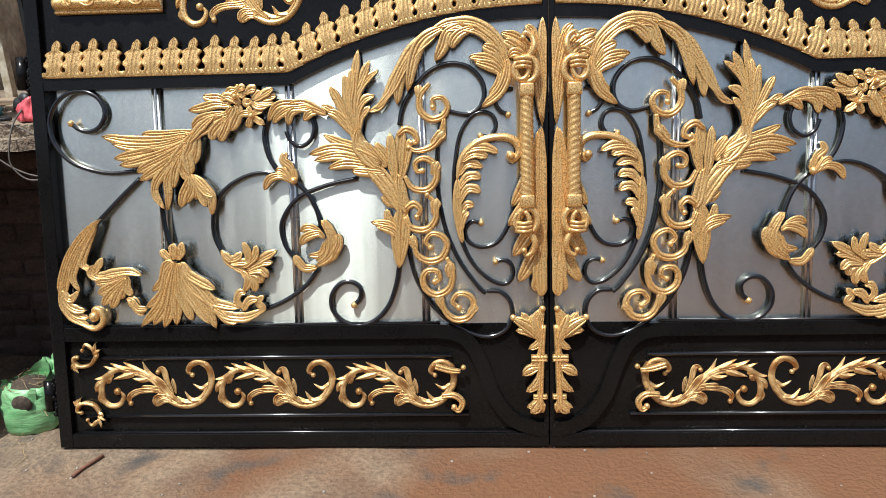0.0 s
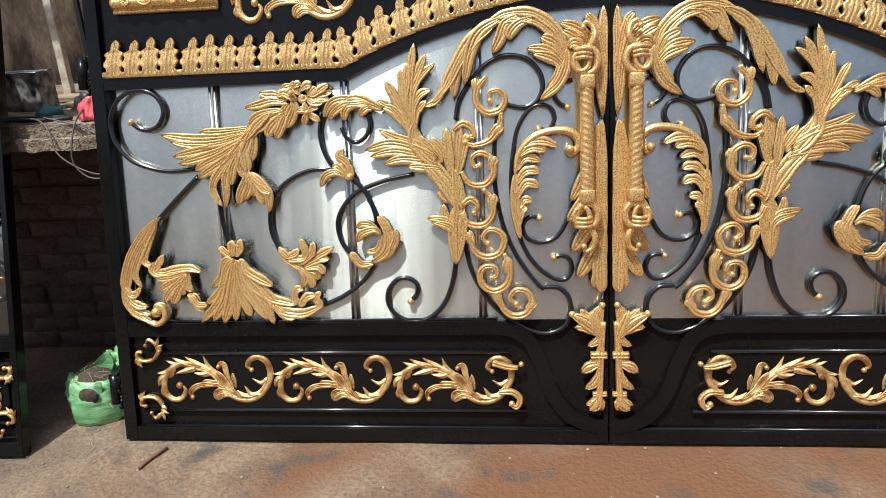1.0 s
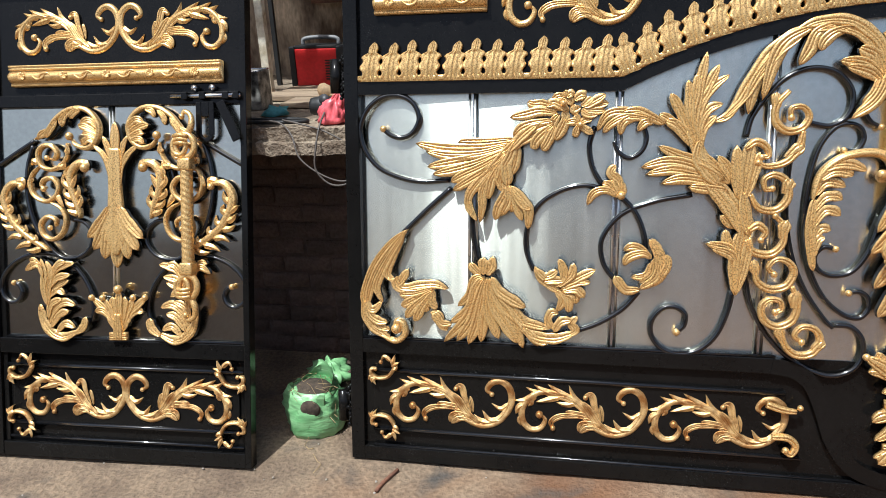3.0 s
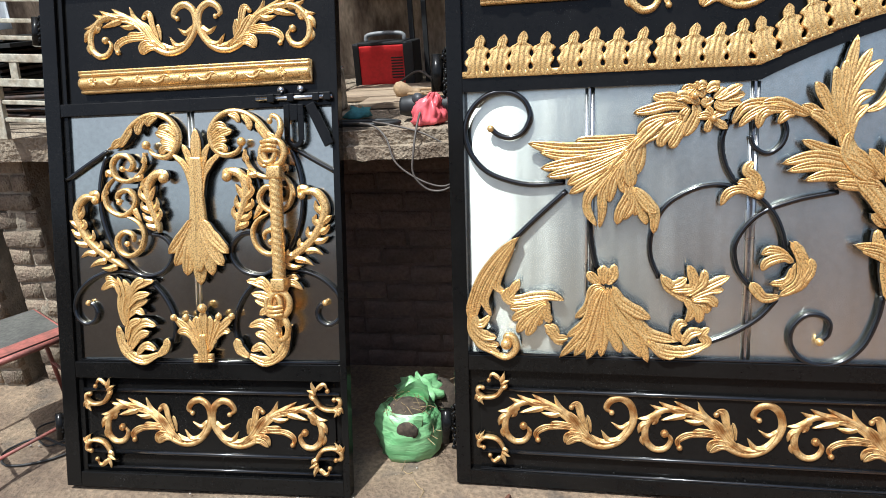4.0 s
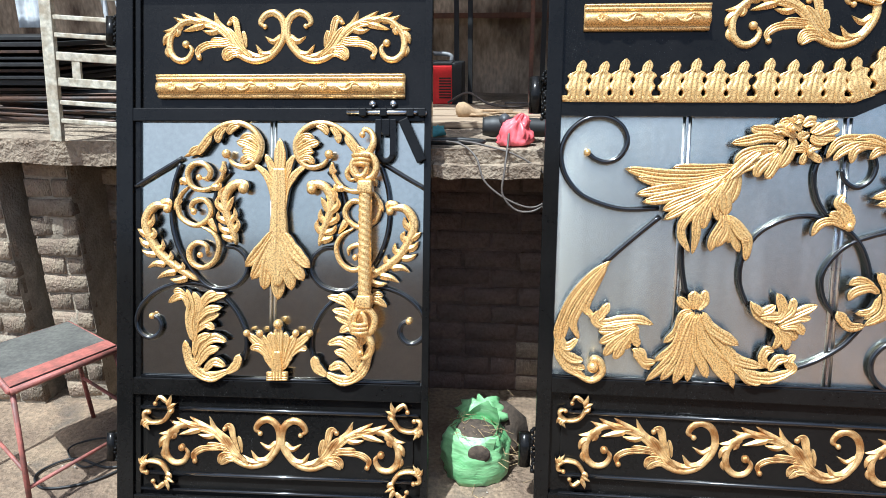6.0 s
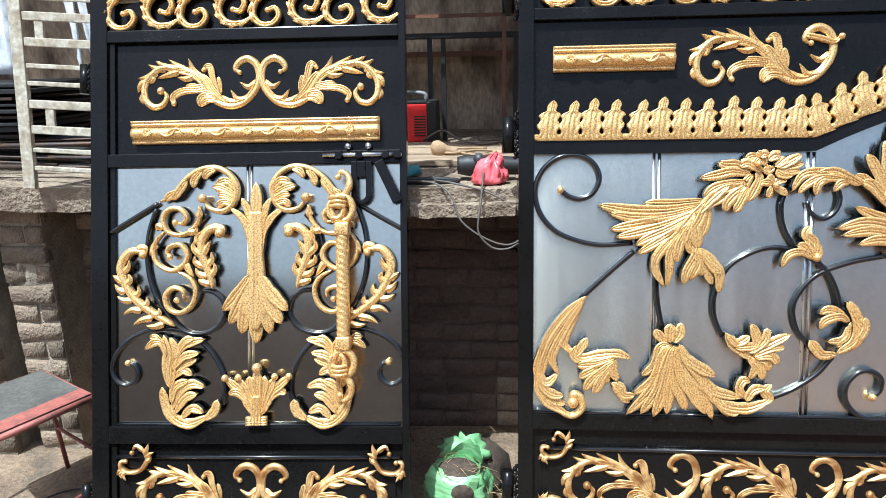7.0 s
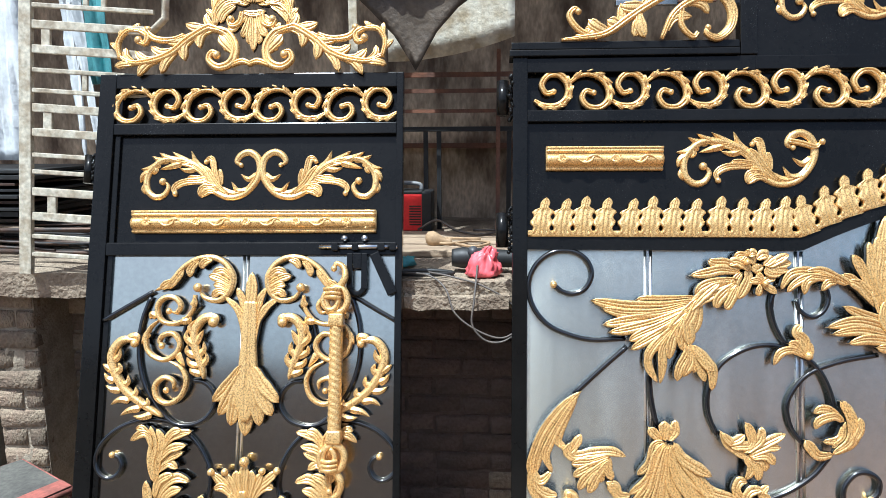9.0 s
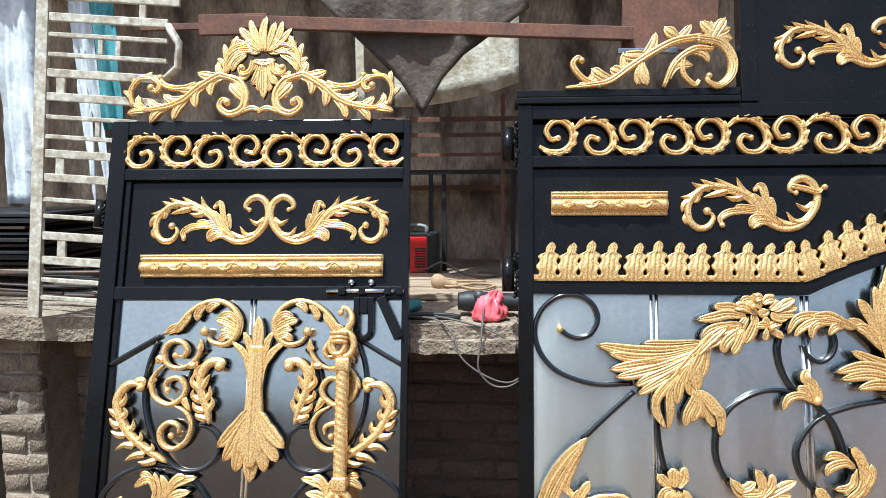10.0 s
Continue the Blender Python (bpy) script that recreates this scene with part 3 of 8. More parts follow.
def door_frame(g):
    bar("stile", 0, 0.06, 0, D, 0, H, BLACK, g)
    bar("stile", 1.076, W, 0, D, 0, H, BLACK, g)
    bar("stile_lip", 0.06, 0.082, 0.012, D, 0.05, 1.97, BLACK, g)
    bar("bottom_rail", 0.06, 1.076, 0.001, D, 0, 0.056, BLACK, g)
    bar("middle_rail", 0.06, 1.076, 0.001, D, 0.412, 0.472, BLACK, g)
    bar("lock_rail", 0.06, 1.076, 0.001, D, 1.366, 1.412, BLACK, g)
    bar("upper_rail", 0.06, 1.076, 0.001, D, 1.80, 1.842, BLACK, g)
    bar("top_rail", 0.06, 1.076, 0.001, D, 1.972, H, BLACK, g)
    part("lower_plate", box(bmesh.new(), 0.06, 1.076, 0.024, 0.030, 0.05, 0.42), BLACK, g, smooth=False)
    part("raised_panel", box(bmesh.new(), 0.10, 1.05, 0.014, 0.023, 0.136, 0.362, 0.004), BLACK, g, smooth=False)
    part("upper_plate", box(bmesh.new(), 0.06, 1.076, 0.024, 0.030, 1.405, 1.805), BLACK, g, smooth=False)
    part("frieze_plate", box(bmesh.new(), 0.06, 1.076, 0.038, 0.043, 1.838, 1.975), BLACK, g, smooth=False)
    for z, r in ((0.365, 0.008), (0.133, 0.008), (0.076, 0.006), (0.476, 0.006)):
        part("bead", tube(bmesh.new(), [(0.085, 0.011, z), (1.07, 0.011, z)], r, 1, 10), BLACK_ROD, g)
    for a, b in ((0.082, 0.553), (0.553, 1.076)):
        sheet("steel_sheet", [(a, 0.468), (a, 1.37), (b, 1.37), (b, 0.468)], 0.022, STEEL_DARK, g)
    for du in (-0.007, 0.007):
        part("seam_rib", tube(bmesh.new(), [(0.553 + du, 0.019, 0.478), (0.553 + du, 0.019, 1.366)], 0.0045, 1, 10), SEAM, g)
    rnd = random.Random(8)
    for z in (0.22, 1.68):
        part("hinge_barrel", tube(bmesh.new(), [(-0.028, 0.02, z - 0.05), (-0.028, 0.02, z + 0.05)], 0.018, 1, 16), BLACK, g)
        bm = bmesh.new()
        for k in range(16):
            ball(bm, (-0.005 + rnd.uniform(-0.004, 0.004), 0.012 + rnd.uniform(-0.01, 0.01), z - 0.05 + 0.1 * k / 15), rnd.uniform(0.005, 0.007), 6, 4)
        part("weld", bm, BLACK, g, "lumpy weld seam")


door = empty("pedestrian_gate", PED, "narrow black pedestrian gate with gold scrollwork leaning on the slab", "gate")
door_frame(door)

# ---- cast ornaments ----
def rod(g, pts, r, first=0, last=0):
    """A round black bar bent in the gate's plane, with a gold bead on the ends that are marked."""
    ob = part("scroll_rod", tube(bmesh.new(), [(u, 0.010, v) for u, v in pts], r, 6, 8), BLACK_ROD, g)
    for mark, p in ((first, pts[0]), (last, pts[-1])):
        if mark:
            part("bead", ball(bmesh.new(), (p[0], 0.006, p[1]), r * 1.35, 10, 8), GOLD, ob, "small gold bead")
    return ob


def piece(name, me, parent, x, y, z, s=1.0, flip=False, turn=0.0):
    ob = new(name, me)
    ob.parent = parent
    ob.matrix_basis = Matrix.Translation((x, y, z)) @ Matrix.Rotation(radians(turn), 4, "Y") @ Matrix.Diagonal((-s if flip else s, 1, s, 1))
    return ob


def mesh_of(bm, material, name):
    for f in bm.faces:
        f.smooth = True
    me = bpy.data.meshes.new(name)
    bm.to_mesh(me)
    bm.free()
    me.materials.append(material)
    me.materials.append(BLACK)
    return me


FRINGE_Z = (0.0, 0.006, 0.014, 0.019, 0.026, 0.033, 0.040, 0.046, 0.052, 0.058, 0.066, 0.073, 0.079, 0.084, 0.089, 0.093, 0.097, 0.104, 0.112, 0.119, 0.125, 0.130)
FRINGE_W = (0.0375, 0.0375, 0.0365, 0.0305, 0.0280, 0.0300, 0.0360, 0.0380, 0.0380, 0.0320, 0.0285, 0.0310, 0.0375, 0.0360, 0.0300, 0.0195, 0.0145, 0.0160, 0.0165, 0.0132, 0.0080, 0.0010)


def palmette_mesh(k):
    """One leaf of the pierced fringe: a broad foot that meets its neighbours round two holes, small shoulders and one leaning tip."""
    bm = bmesh.new()
    lean, tall = ((0.013, 1.0), (0.017, 0.98), (0.010, 1.04))[k]
    cut = ((-1.0, 0.0), (-0.97, 0.62), (-0.82, 0.78), (-0.62, 0.84), (-0.50, 0.66), (-0.40, 0.86), (-0.22, 0.98), (-0.06, 0.92), (0.0, 0.55), (0.06, 0.92), (0.22, 0.98), (0.40, 0.86), (0.50, 0.66), (0.62, 0.84), (0.82, 0.78), (0.97, 0.62), (1.0, 0.0))
    prev = None
    for z, w in zip(FRINGE_Z, FRINGE_W):
        x0 = lean * (z / 0.13) ** 2 - 0.003 * math.sin(z * 36)
        high = 0.010 + 0.004 * math.sin(z * 40) + 0.003 * (z > 0.09)
        row = []
        for s, f in cut:
            x = x0 + s * w
            ring = math.hypot((abs(x) - 0.0345) * 1.15, z - 0.026)
            add = 0.0055 * math.exp(-((ring - 0.0135) / 0.0035) ** 2) if abs(s) < 1 else 0
            row.append(bm.verts.new((x, 0.004 if abs(s) == 1 else -high * f - add, z * tall)))
        if prev:
            for i in range(len(row) - 1):
                bm.faces.new((prev[i], row[i], row[i + 1], prev[i + 1]))
            bm.faces.new((prev[-1], row[-1], row[0], prev[0])).material_index = 1
        prev = row
    bmesh.ops.recalc_face_normals(bm, faces=bm.faces)
    return bm


def moulding(bm, x0, x1, z0, z1):
    """Gold cornice strip: a round middle between two beaded fillets, with rosettes and leaf swirls on it."""
    hgt = z1 - z0
    prof = [(0.020, 0.0), (0.006, 0.0), (0.002, 0.05), (0.002, 0.12), (0.010, 0.15), (-0.002, 0.20), (-0.012, 0.32), (-0.016, 0.45), (-0.012, 0.58), (-0.004, 0.68), (0.002, 0.72), (-0.008, 0.76), (-0.010, 0.84), (-0.002, 0.88), (-0.012, 0.92), (-0.010, 0.99), (0.020, 1.0)]
    n = int((x1 - x0) / 0.01)
    prev = None
    for i in range(n + 1):
        x = x0 + (x1 - x0) * i / n
        row = [bm.verts.new((x, y + 0.0012 * (i % 2) * (1 if z > 0.85 or z < 0.13 else 0), z0 + z * hgt)) for y, z in prof]
        if prev:
            for k in range(len(row) - 1):
                bm.faces.new((prev[k], row[k], row[k + 1], prev[k + 1]))
        else:
            bm.faces.new(row)
        prev = row
    bm.faces.new(prev[::-1])
    zc = z0 + 0.45 * hgt
    k = 0
    x = x0 + 0.055
    while x < x1 - 0.03:
        if k % 2 == 0:
            for a in range(9):
                q = radians(a * 40)
                finger(bm, (x, zc), (x + 0.021 * math.cos(q), zc + 0.017 * math.sin(q)), 0.0042, 0.008, -0.014, 0)
            ball(bm, (x, -0.017, zc), 0.004, 6, 5)
        else:
            for sd in (1, -1):
                ribbon(bm, [(x - 0.045 * sd, zc + 0.004 * sd), (x - 0.02 * sd, zc - 0.012 * sd), (x + 0.004 * sd, zc - 0.006 * sd), (x + 0.012 * sd, zc + 0.006 * sd), (x + 0.03 * sd, zc + 0.010 * sd)], (0.002, 0.005, 0.004, 0.002), 0.008, -0.012, 4, 0)
        k += 1
        x += 0.088
    bmesh.ops.recalc_face_normals(bm, faces=bm.faces)
    return bm


def rope(bm, u, v0, v1, r, y):
    """A twisted round bar."""
    n, sides = int((v1 - v0) / 0.004), 18
    prev = None
    for i in range(n + 1):
        v = v0 + (v1 - v0) * i / n
        row = []
        for k in range(sides):
            a = 2 * math.pi * k / sides
            q = r * (0.88 + 0.16 * abs(math.sin(1.5 * a + (v - v0) * 150)) ** 0.7)
            row.append(bm.verts.new((u + q * math.cos(a), y + q * math.sin(a), v)))
        if prev:
            for k in range(sides):
                bm.faces.new((prev[k], prev[(k + 1) % sides], row[(k + 1) % sides], row[k]))
        prev = row
    return bm


def rope_handle(g, u, v0, v1, r=0.023, low=1):
    """Pull handle: a twisted bar between square collars, knotted into ring finials at both ends."""
    y = -0.045
    h = part("pull_handle", rope(bmesh.new(), u, v0, v1, r, y), GOLD, g, "gold twisted-rope pull handle")
    for v in (v0 - 0.014, v1 + 0.014):
        part("collar", box(bmesh.new(), u - r * 1.08, u + r * 1.08, y - r * 1.08, y + r * 1.08, v - 0.022, v + 0.022, 0.006), GOLD, h)
    for sd, v in ((1, v1 + 0.036), (-1, v0 - 0.036)):
        bm = bmesh.new()
        c = v + sd * 0.045
        tube(bm, [(u + 0.036 * math.sin(a), y - 0.006, c - sd * 0.042 * math.cos(a)) for a in np.linspace(0, 2 * math.pi, 13)], 0.012, 3, 8)
        tube(bm, [(u - 0.02 + 0.026 * math.sin(a), y - 0.014, c + 0.034 * math.cos(a)) for a in np.linspace(0.4, 5.6, 9)], (0.008, 0.010, 0.007), 3, 7)
        for k in range(3):
            tube(bm, [(u - 0.042, y - 0.01, c + sd * (0.008 + 0.014 * k)), (u - 0.012, y - 0.026, c + sd * (0.010 + 0.014 * k)), (u + 0.014, y - 0.016, c + sd * (0.006 + 0.014 * k))], 0.0075, 4, 7)
        tube(bm, [(u + 0.006, y, c + sd * 0.04), (u + 0.026, y - 0.006, c + sd * 0.075), (u + 0.020, y, c + sd * 0.11), (u - 0.004, y, c + sd * 0.125), (u - 0.012, y, c + sd * 0.108)], (0.013, 0.012, 0.010, 0.008, 0.006), 4, 8)
        ball(bm, (u - 0.012, y - 0.004, c + sd * 0.106), 0.011, 8, 6)
        part("knot_finial", bm, GOLD, h)
    part("handle_post", tube(bmesh.new(), [(u, y, v0 + 0.02), (u, 0.03, v0 + 0.02)], 0.010, 1, 8), BLACK, h)
    part("handle_post", tube(bmesh.new(), [(u, y, v1 - 0.02), (u, 0.03, v1 - 0.02)], 0.010, 1, 8), BLACK, h)
    return h


def leaf_rods(g):
    rod(g, [(0.138, 1.218), (0.164, 1.197), (0.201, 1.188), (0.241, 1.205), (0.264, 1.253), (0.245, 1.303), (0.197, 1.330), (0.135, 1.326), (0.082, 1.287), (0.055, 1.223), (0.066, 1.153), (0.109, 1.093), (0.169, 1.059), (0.262, 1.037), (0.373, 1.043)], 0.0088, 1, 0)
    rod(g, [(0.378, 1.016), (0.297, 0.944), (0.206, 0.857)], 0.0094, 0, 0)
    rod(g, [(0.449, 0.935), (0.456, 0.846), (0.473, 0.759)], 0.0094, 0, 0)
    rod(g, [(0.665, 0.735), (0.638, 0.808), (0.643, 0.891), (0.684, 0.966), (0.759, 1.013), (0.832, 1.028), (0.903, 1.014)], 0.0084, 0, 0)
    rod(g, [(0.921, 1.174), (0.936, 1.138), (0.972, 1.119), (1.009, 1.142), (1.023, 1.184), (1.011, 1.226)], 0.0077, 0, 0)
    rod(g, [(0.858, 1.223), (0.841, 1.160), (0.857, 1.080), (0.903, 1.014), (0.959, 0.981), (0.999, 0.935), (1.025, 0.874), (1.035, 0.816)], 0.0092, 0, 0)
    rod(g, [(1.173, 1.001), (1.056, 0.977), (0.951, 0.932), (0.892, 0.851), (0.896, 0.773), (0.931, 0.719), (0.976, 0.689)], 0.0085, 0, 0)
    rod(g, [(1.017, 0.672), (0.968, 0.612), (0.899, 0.563), (0.835, 0.534), (0.786, 0.520)], 0.0087, 0, 0)
    rod(g, [(1.145, 0.539), (1.168, 0.563), (1.170, 0.601), (1.139, 0.624), (1.098, 0.619), (1.065, 0.579), (1.063, 0.527), (1.097, 0.482), (1.154, 0.463), (1.218, 0.479), (1.271, 0.533), (1.302, 0.612), (1.315, 0.684)], 0.0091, 1, 0)
    rod(g, [(1.328, 1.185), (1.342, 1.248), (1.381, 1.311), (1.436, 1.368), (1.504, 1.395), (1.573, 1.384), (1.620, 1.338), (1.631, 1.286), (1.613, 1.241), (1.571, 1.219), (1.523, 1.226), (1.497, 1.236)], 0.0088, 0, 0)
    rod(g, [(1.479, 1.229), (1.465, 1.127), (1.459, 1.007), (1.467, 0.903), (1.493, 0.790), (1.540, 0.687), (1.600, 0.602), (1.628, 0.576)], 0.0080, 0, 0)
    rod(g, [(1.615, 1.143), (1.651, 1.142), (1.671, 1.177), (1.658, 1.213), (1.622, 1.225), (1.582, 1.209), (1.544, 1.149), (1.526, 1.062), (1.518, 0.962), (1.524, 0.857), (1.547, 0.759), (1.591, 0.676), (1.651, 0.622), (1.702, 0.611), (1.727, 0.643), (1.719, 0.683), (1.691, 0.697), (1.664, 0.692)], 0.0080, 1, 1)
    rod(g, [(1.349, 0.746), (1.375, 0.638), (1.434, 0.535), (1.505, 0.467), (1.577, 0.426), (1.640, 0.415), (1.696, 0.438), (1.723, 0.488), (1.716, 0.544), (1.681, 0.580), (1.632, 0.585)], 0.0086, 0, 0)
    rod(g, [(1.615, 0.833), (1.581, 0.838), (1.556, 0.808), (1.568, 0.767), (1.612, 0.746), (1.669, 0.761), (1.710, 0.821), (1.731, 0.892), (1.745, 0.942)], 0.0081, 1, 0)
    rod(g, [(1.715, 1.214), (1.686, 1.230), (1.668, 1.263), (1.685, 1.294), (1.732, 1.305)], 0.0079, 1, 0)


def leaf_ornaments(g):
    bm = bmesh.new()
    ridge(bm, 0.0118, -0.0080, (0.598, 1.181), (0.510, 1.172), (0.451, 1.170), (0.404, 1.171))
    ridge(bm, 0.0140, -0.0100, (0.592, 1.170), (0.485, 1.149), (0.367, 1.148), (0.257, 1.168))
    ridge(bm, 0.0108, -0.0120, (0.585, 1.162), (0.484, 1.132), (0.377, 1.125), (0.293, 1.141))
    ridge(bm, 0.0129, -0.0080, (0.585, 1.155), (0.483, 1.121), (0.375, 1.100), (0.297, 1.088))
    ridge(bm, 0.0118, -0.0100, (0.585, 1.151), (0.482, 1.104), (0.385, 1.075), (0.316, 1.063))
    ridge(bm, 0.0119, -0.0120, (0.581, 1.144), (0.493, 1.092), (0.420, 1.059), (0.380, 1.037))
    ridge(bm, 0.0119, -0.0080, (0.578, 1.139), (0.504, 1.080), (0.442, 1.041), (0.386, 1.008))
    ridge(bm, 0.0119, -0.0100, (0.576, 1.135), (0.515, 1.069), (0.465, 1.023), (0.428, 0.981))
    ridge(bm, 0.0097, -0.0120, (0.565, 1.119), (0.490, 1.052), (0.446, 0.995), (0.443, 0.954), (0.471, 0.904))
    ridge(bm, 0.0097, -0.0080, (0.570, 1.125), (0.522, 1.063), (0.490, 1.011), (0.488, 0.953), (0.480, 0.899))
    ridge(bm, 0.0108, -0.0100, (0.565, 1.119), (0.526, 1.057), (0.513, 1.011), (0.509, 0.980))
    ridge(bm, 0.0129, -0.0120, (0.599, 1.175), (0.584, 1.124), (0.563, 1.085), (0.542, 1.030))
    ridge(bm, 0.0108, -0.0080, (0.603, 1.170), (0.603, 1.118), (0.585, 1.059))
    ridge(bm, 0.0119, -0.0100, (0.560, 1.039), (0.570, 1.004), (0.543, 0.952), (0.534, 0.909))
    ridge(bm, 0.0108, -0.0120, (0.572, 1.033), (0.580, 0.981), (0.553, 0.923))
    ridge(bm, 0.0119, -0.0080, (0.577, 1.027), (0.598, 0.980), (0.587, 0.936))
    ridge(bm, 0.0119, -0.0100, (0.583, 1.027), (0.627, 0.980), (0.646, 0.939), (0.644, 0.880))
    ridge(bm, 0.0098, -0.0120, (0.585, 1.021), (0.621, 0.968), (0.656, 0.948))
    ridge(bm, 0.0098, -0.0080, (0.591, 1.004), (0.608, 0.951), (0.625, 0.908))
    ridge(bm, 0.0140, -0.0100, (0.604, 1.181), (0.566, 1.131), (0.528, 1.085), (0.503, 1.063))
    ridge(bm, 0.0140, -0.0120, (0.566, 1.131), (0.570, 1.079), (0.576, 1.025))
    ridge(bm, 0.0130, -0.0080, (0.543, 1.102), (0.549, 1.051), (0.560, 1.006))
    part("wing_leaf", bm, GOLD, g)
    bm = bmesh.new()
    ridge(bm, 0.0117, -0.0080, (0.737, 1.263), (0.679, 1.270), (0.632, 1.260), (0.579, 1.252))
    ridge(bm, 0.0117, -0.0100, (0.740, 1.274), (0.692, 1.292), (0.658, 1.293), (0.636, 1.302))
    ridge(bm, 0.0117, -0.0120, (0.724, 1.241), (0.660, 1.231), (0.618, 1.215), (0.591, 1.190))
    ridge(bm, 0.0128, -0.0080, (0.730, 1.240), (0.677, 1.219), (0.641, 1.203), (0.606, 1.166))
    ridge(bm, 0.0128, -0.0100, (0.724, 1.229), (0.687, 1.196), (0.664, 1.168), (0.665, 1.147))
    ridge(bm, 0.0107, -0.0120, (0.729, 1.224), (0.712, 1.184), (0.699, 1.160), (0.686, 1.144))
    ridge(bm, 0.0117, -0.0080, (0.743, 1.263), (0.722, 1.235), (0.710, 1.196), (0.720, 1.166))
    ridge(bm, 0.0117, -0.0100, (0.755, 1.274), (0.762, 1.245), (0.746, 1.206), (0.728, 1.177))
    ridge(bm, 0.0117, -0.0120, (0.698, 1.288), (0.728, 1.299), (0.772, 1.271))
    ridge(bm, 0.0096, -0.0080, (0.761, 1.316), (0.740, 1.319), (0.716, 1.308))
    ridge(bm, 0.0096, -0.0100, (0.761, 1.316), (0.755, 1.327), (0.750, 1.332))
    ridge(bm, 0.0096, -0.0120, (0.761, 1.316), (0.775, 1.327), (0.787, 1.322))
    ridge(bm, 0.0096, -0.0080, (0.761, 1.316), (0.774, 1.305), (0.785, 1.293))
    ridge(bm, 0.0096, -0.0100, (0.761, 1.316), (0.748, 1.298), (0.743, 1.290))
    ridge(bm, 0.0085, -0.0120, (0.805, 1.230), (0.788, 1.237), (0.763, 1.233))
    ridge(bm, 0.0085, -0.0080, (0.805, 1.230), (0.797, 1.250), (0.790, 1.259))
    ridge(bm, 0.0085, -0.0100, (0.805, 1.230), (0.826, 1.243), (0.848, 1.247))
    ridge(bm, 0.0085, -0.0120, (0.805, 1.230), (0.823, 1.216), (0.852, 1.197))
    ridge(bm, 0.0085, -0.0080, (0.805, 1.230), (0.797, 1.205), (0.791, 1.187))
    ridge(bm, 0.0117, -0.0100, (0.786, 1.307), (0.810, 1.322), (0.826, 1.319))
    ridge(bm, 0.0106, -0.0120, (0.819, 1.283), (0.850, 1.301), (0.888, 1.324))
    ridge(bm, 0.0106, -0.0080, (0.821, 1.281), (0.861, 1.291), (0.898, 1.297))
    ridge(bm, 0.0106, -0.0100, (0.819, 1.278), (0.849, 1.274), (0.888, 1.273))
    ridge(bm, 0.0106, -0.0120, (0.814, 1.279), (0.830, 1.263), (0.867, 1.262))
    ridge(bm, 0.0106, -0.0080, (0.810, 1.284), (0.790, 1.275), (0.785, 1.293))
    ridge(bm, 0.0096, -0.0100, (0.810, 1.286), (0.832, 1.303), (0.844, 1.316))
    ridge(bm, 0.0129, -0.0120, (0.566, 1.133), (0.602, 1.175), (0.629, 1.202), (0.668, 1.231))
    ridge(bm, 0.0119, -0.0080, (0.578, 1.142), (0.609, 1.169), (0.646, 1.191), (0.681, 1.202))
    ball(bm, (0.754, -0.0300, 1.296), 0.0101)
    ball(bm, (0.809, -0.0300, 1.227), 0.0101)
    part("flower_garland", bm, GOLD, g)
    bm = bmesh.new()
    ridge(bm, 0.0099, -0.0080, (0.227, 0.870), (0.162, 0.818), (0.101, 0.736), (0.066, 0.646), (0.057, 0.596))
    ridge(bm, 0.0099, -0.0100, (0.222, 0.866), (0.167, 0.800), (0.116, 0.724), (0.085, 0.646), (0.079, 0.598))
    ridge(bm, 0.0099, -0.0120, (0.216, 0.856), (0.165, 0.777), (0.127, 0.706), (0.111, 0.658), (0.133, 0.607))
    ridge(bm, 0.0099, -0.0080, (0.213, 0.849), (0.178, 0.782), (0.153, 0.729), (0.153, 0.703), (0.176, 0.690))
    ridge(bm, 0.0124, -0.0100, (0.060, 0.610), (0.070, 0.556), (0.099, 0.513), (0.161, 0.473))
    ridge(bm, 0.0112, -0.0120, (0.068, 0.610), (0.085, 0.561), (0.115, 0.539), (0.149, 0.534))
    ridge(bm, 0.0101, -0.0080, (0.073, 0.586), (0.093, 0.535), (0.123, 0.515), (0.157, 0.506))
    ridge(bm, 0.0101, -0.0100, (0.068, 0.640), (0.074, 0.598), (0.097, 0.578), (0.129, 0.609))
    ridge(bm, 0.0110, -0.0120, (0.123, 0.486), (0.177, 0.465), (0.212, 0.492), (0.206, 0.528), (0.184, 0.538), (0.175, 0.517), web=1.2)
    ball(bm, (0.181, -0.0160, 0.512), 0.0192)
    part("feather_leaf", bm, GOLD, g)
    bm = bmesh.new()
    ridge(bm, 0.0100, -0.0080, (0.155, 0.699), (0.188, 0.678), (0.211, 0.704), (0.226, 0.730))
    ridge(bm, 0.0111, -0.0100, (0.167, 0.695), (0.205, 0.664), (0.260, 0.673), (0.321, 0.679), (0.370, 0.664))
    ridge(bm, 0.0111, -0.0120, (0.322, 0.667), (0.258, 0.644), (0.221, 0.639), (0.194, 0.635))
    ridge(bm, 0.0111, -0.0080, (0.319, 0.661), (0.256, 0.626), (0.225, 0.608), (0.200, 0.594))
    ridge(bm, 0.0111, -0.0100, (0.319, 0.655), (0.261, 0.608), (0.234, 0.578), (0.217, 0.551))
    ridge(bm, 0.0111, -0.0120, (0.319, 0.653), (0.276, 0.595), (0.261, 0.565), (0.248, 0.543))
    ridge(bm, 0.0100, -0.0080, (0.319, 0.649), (0.291, 0.607), (0.291, 0.576))
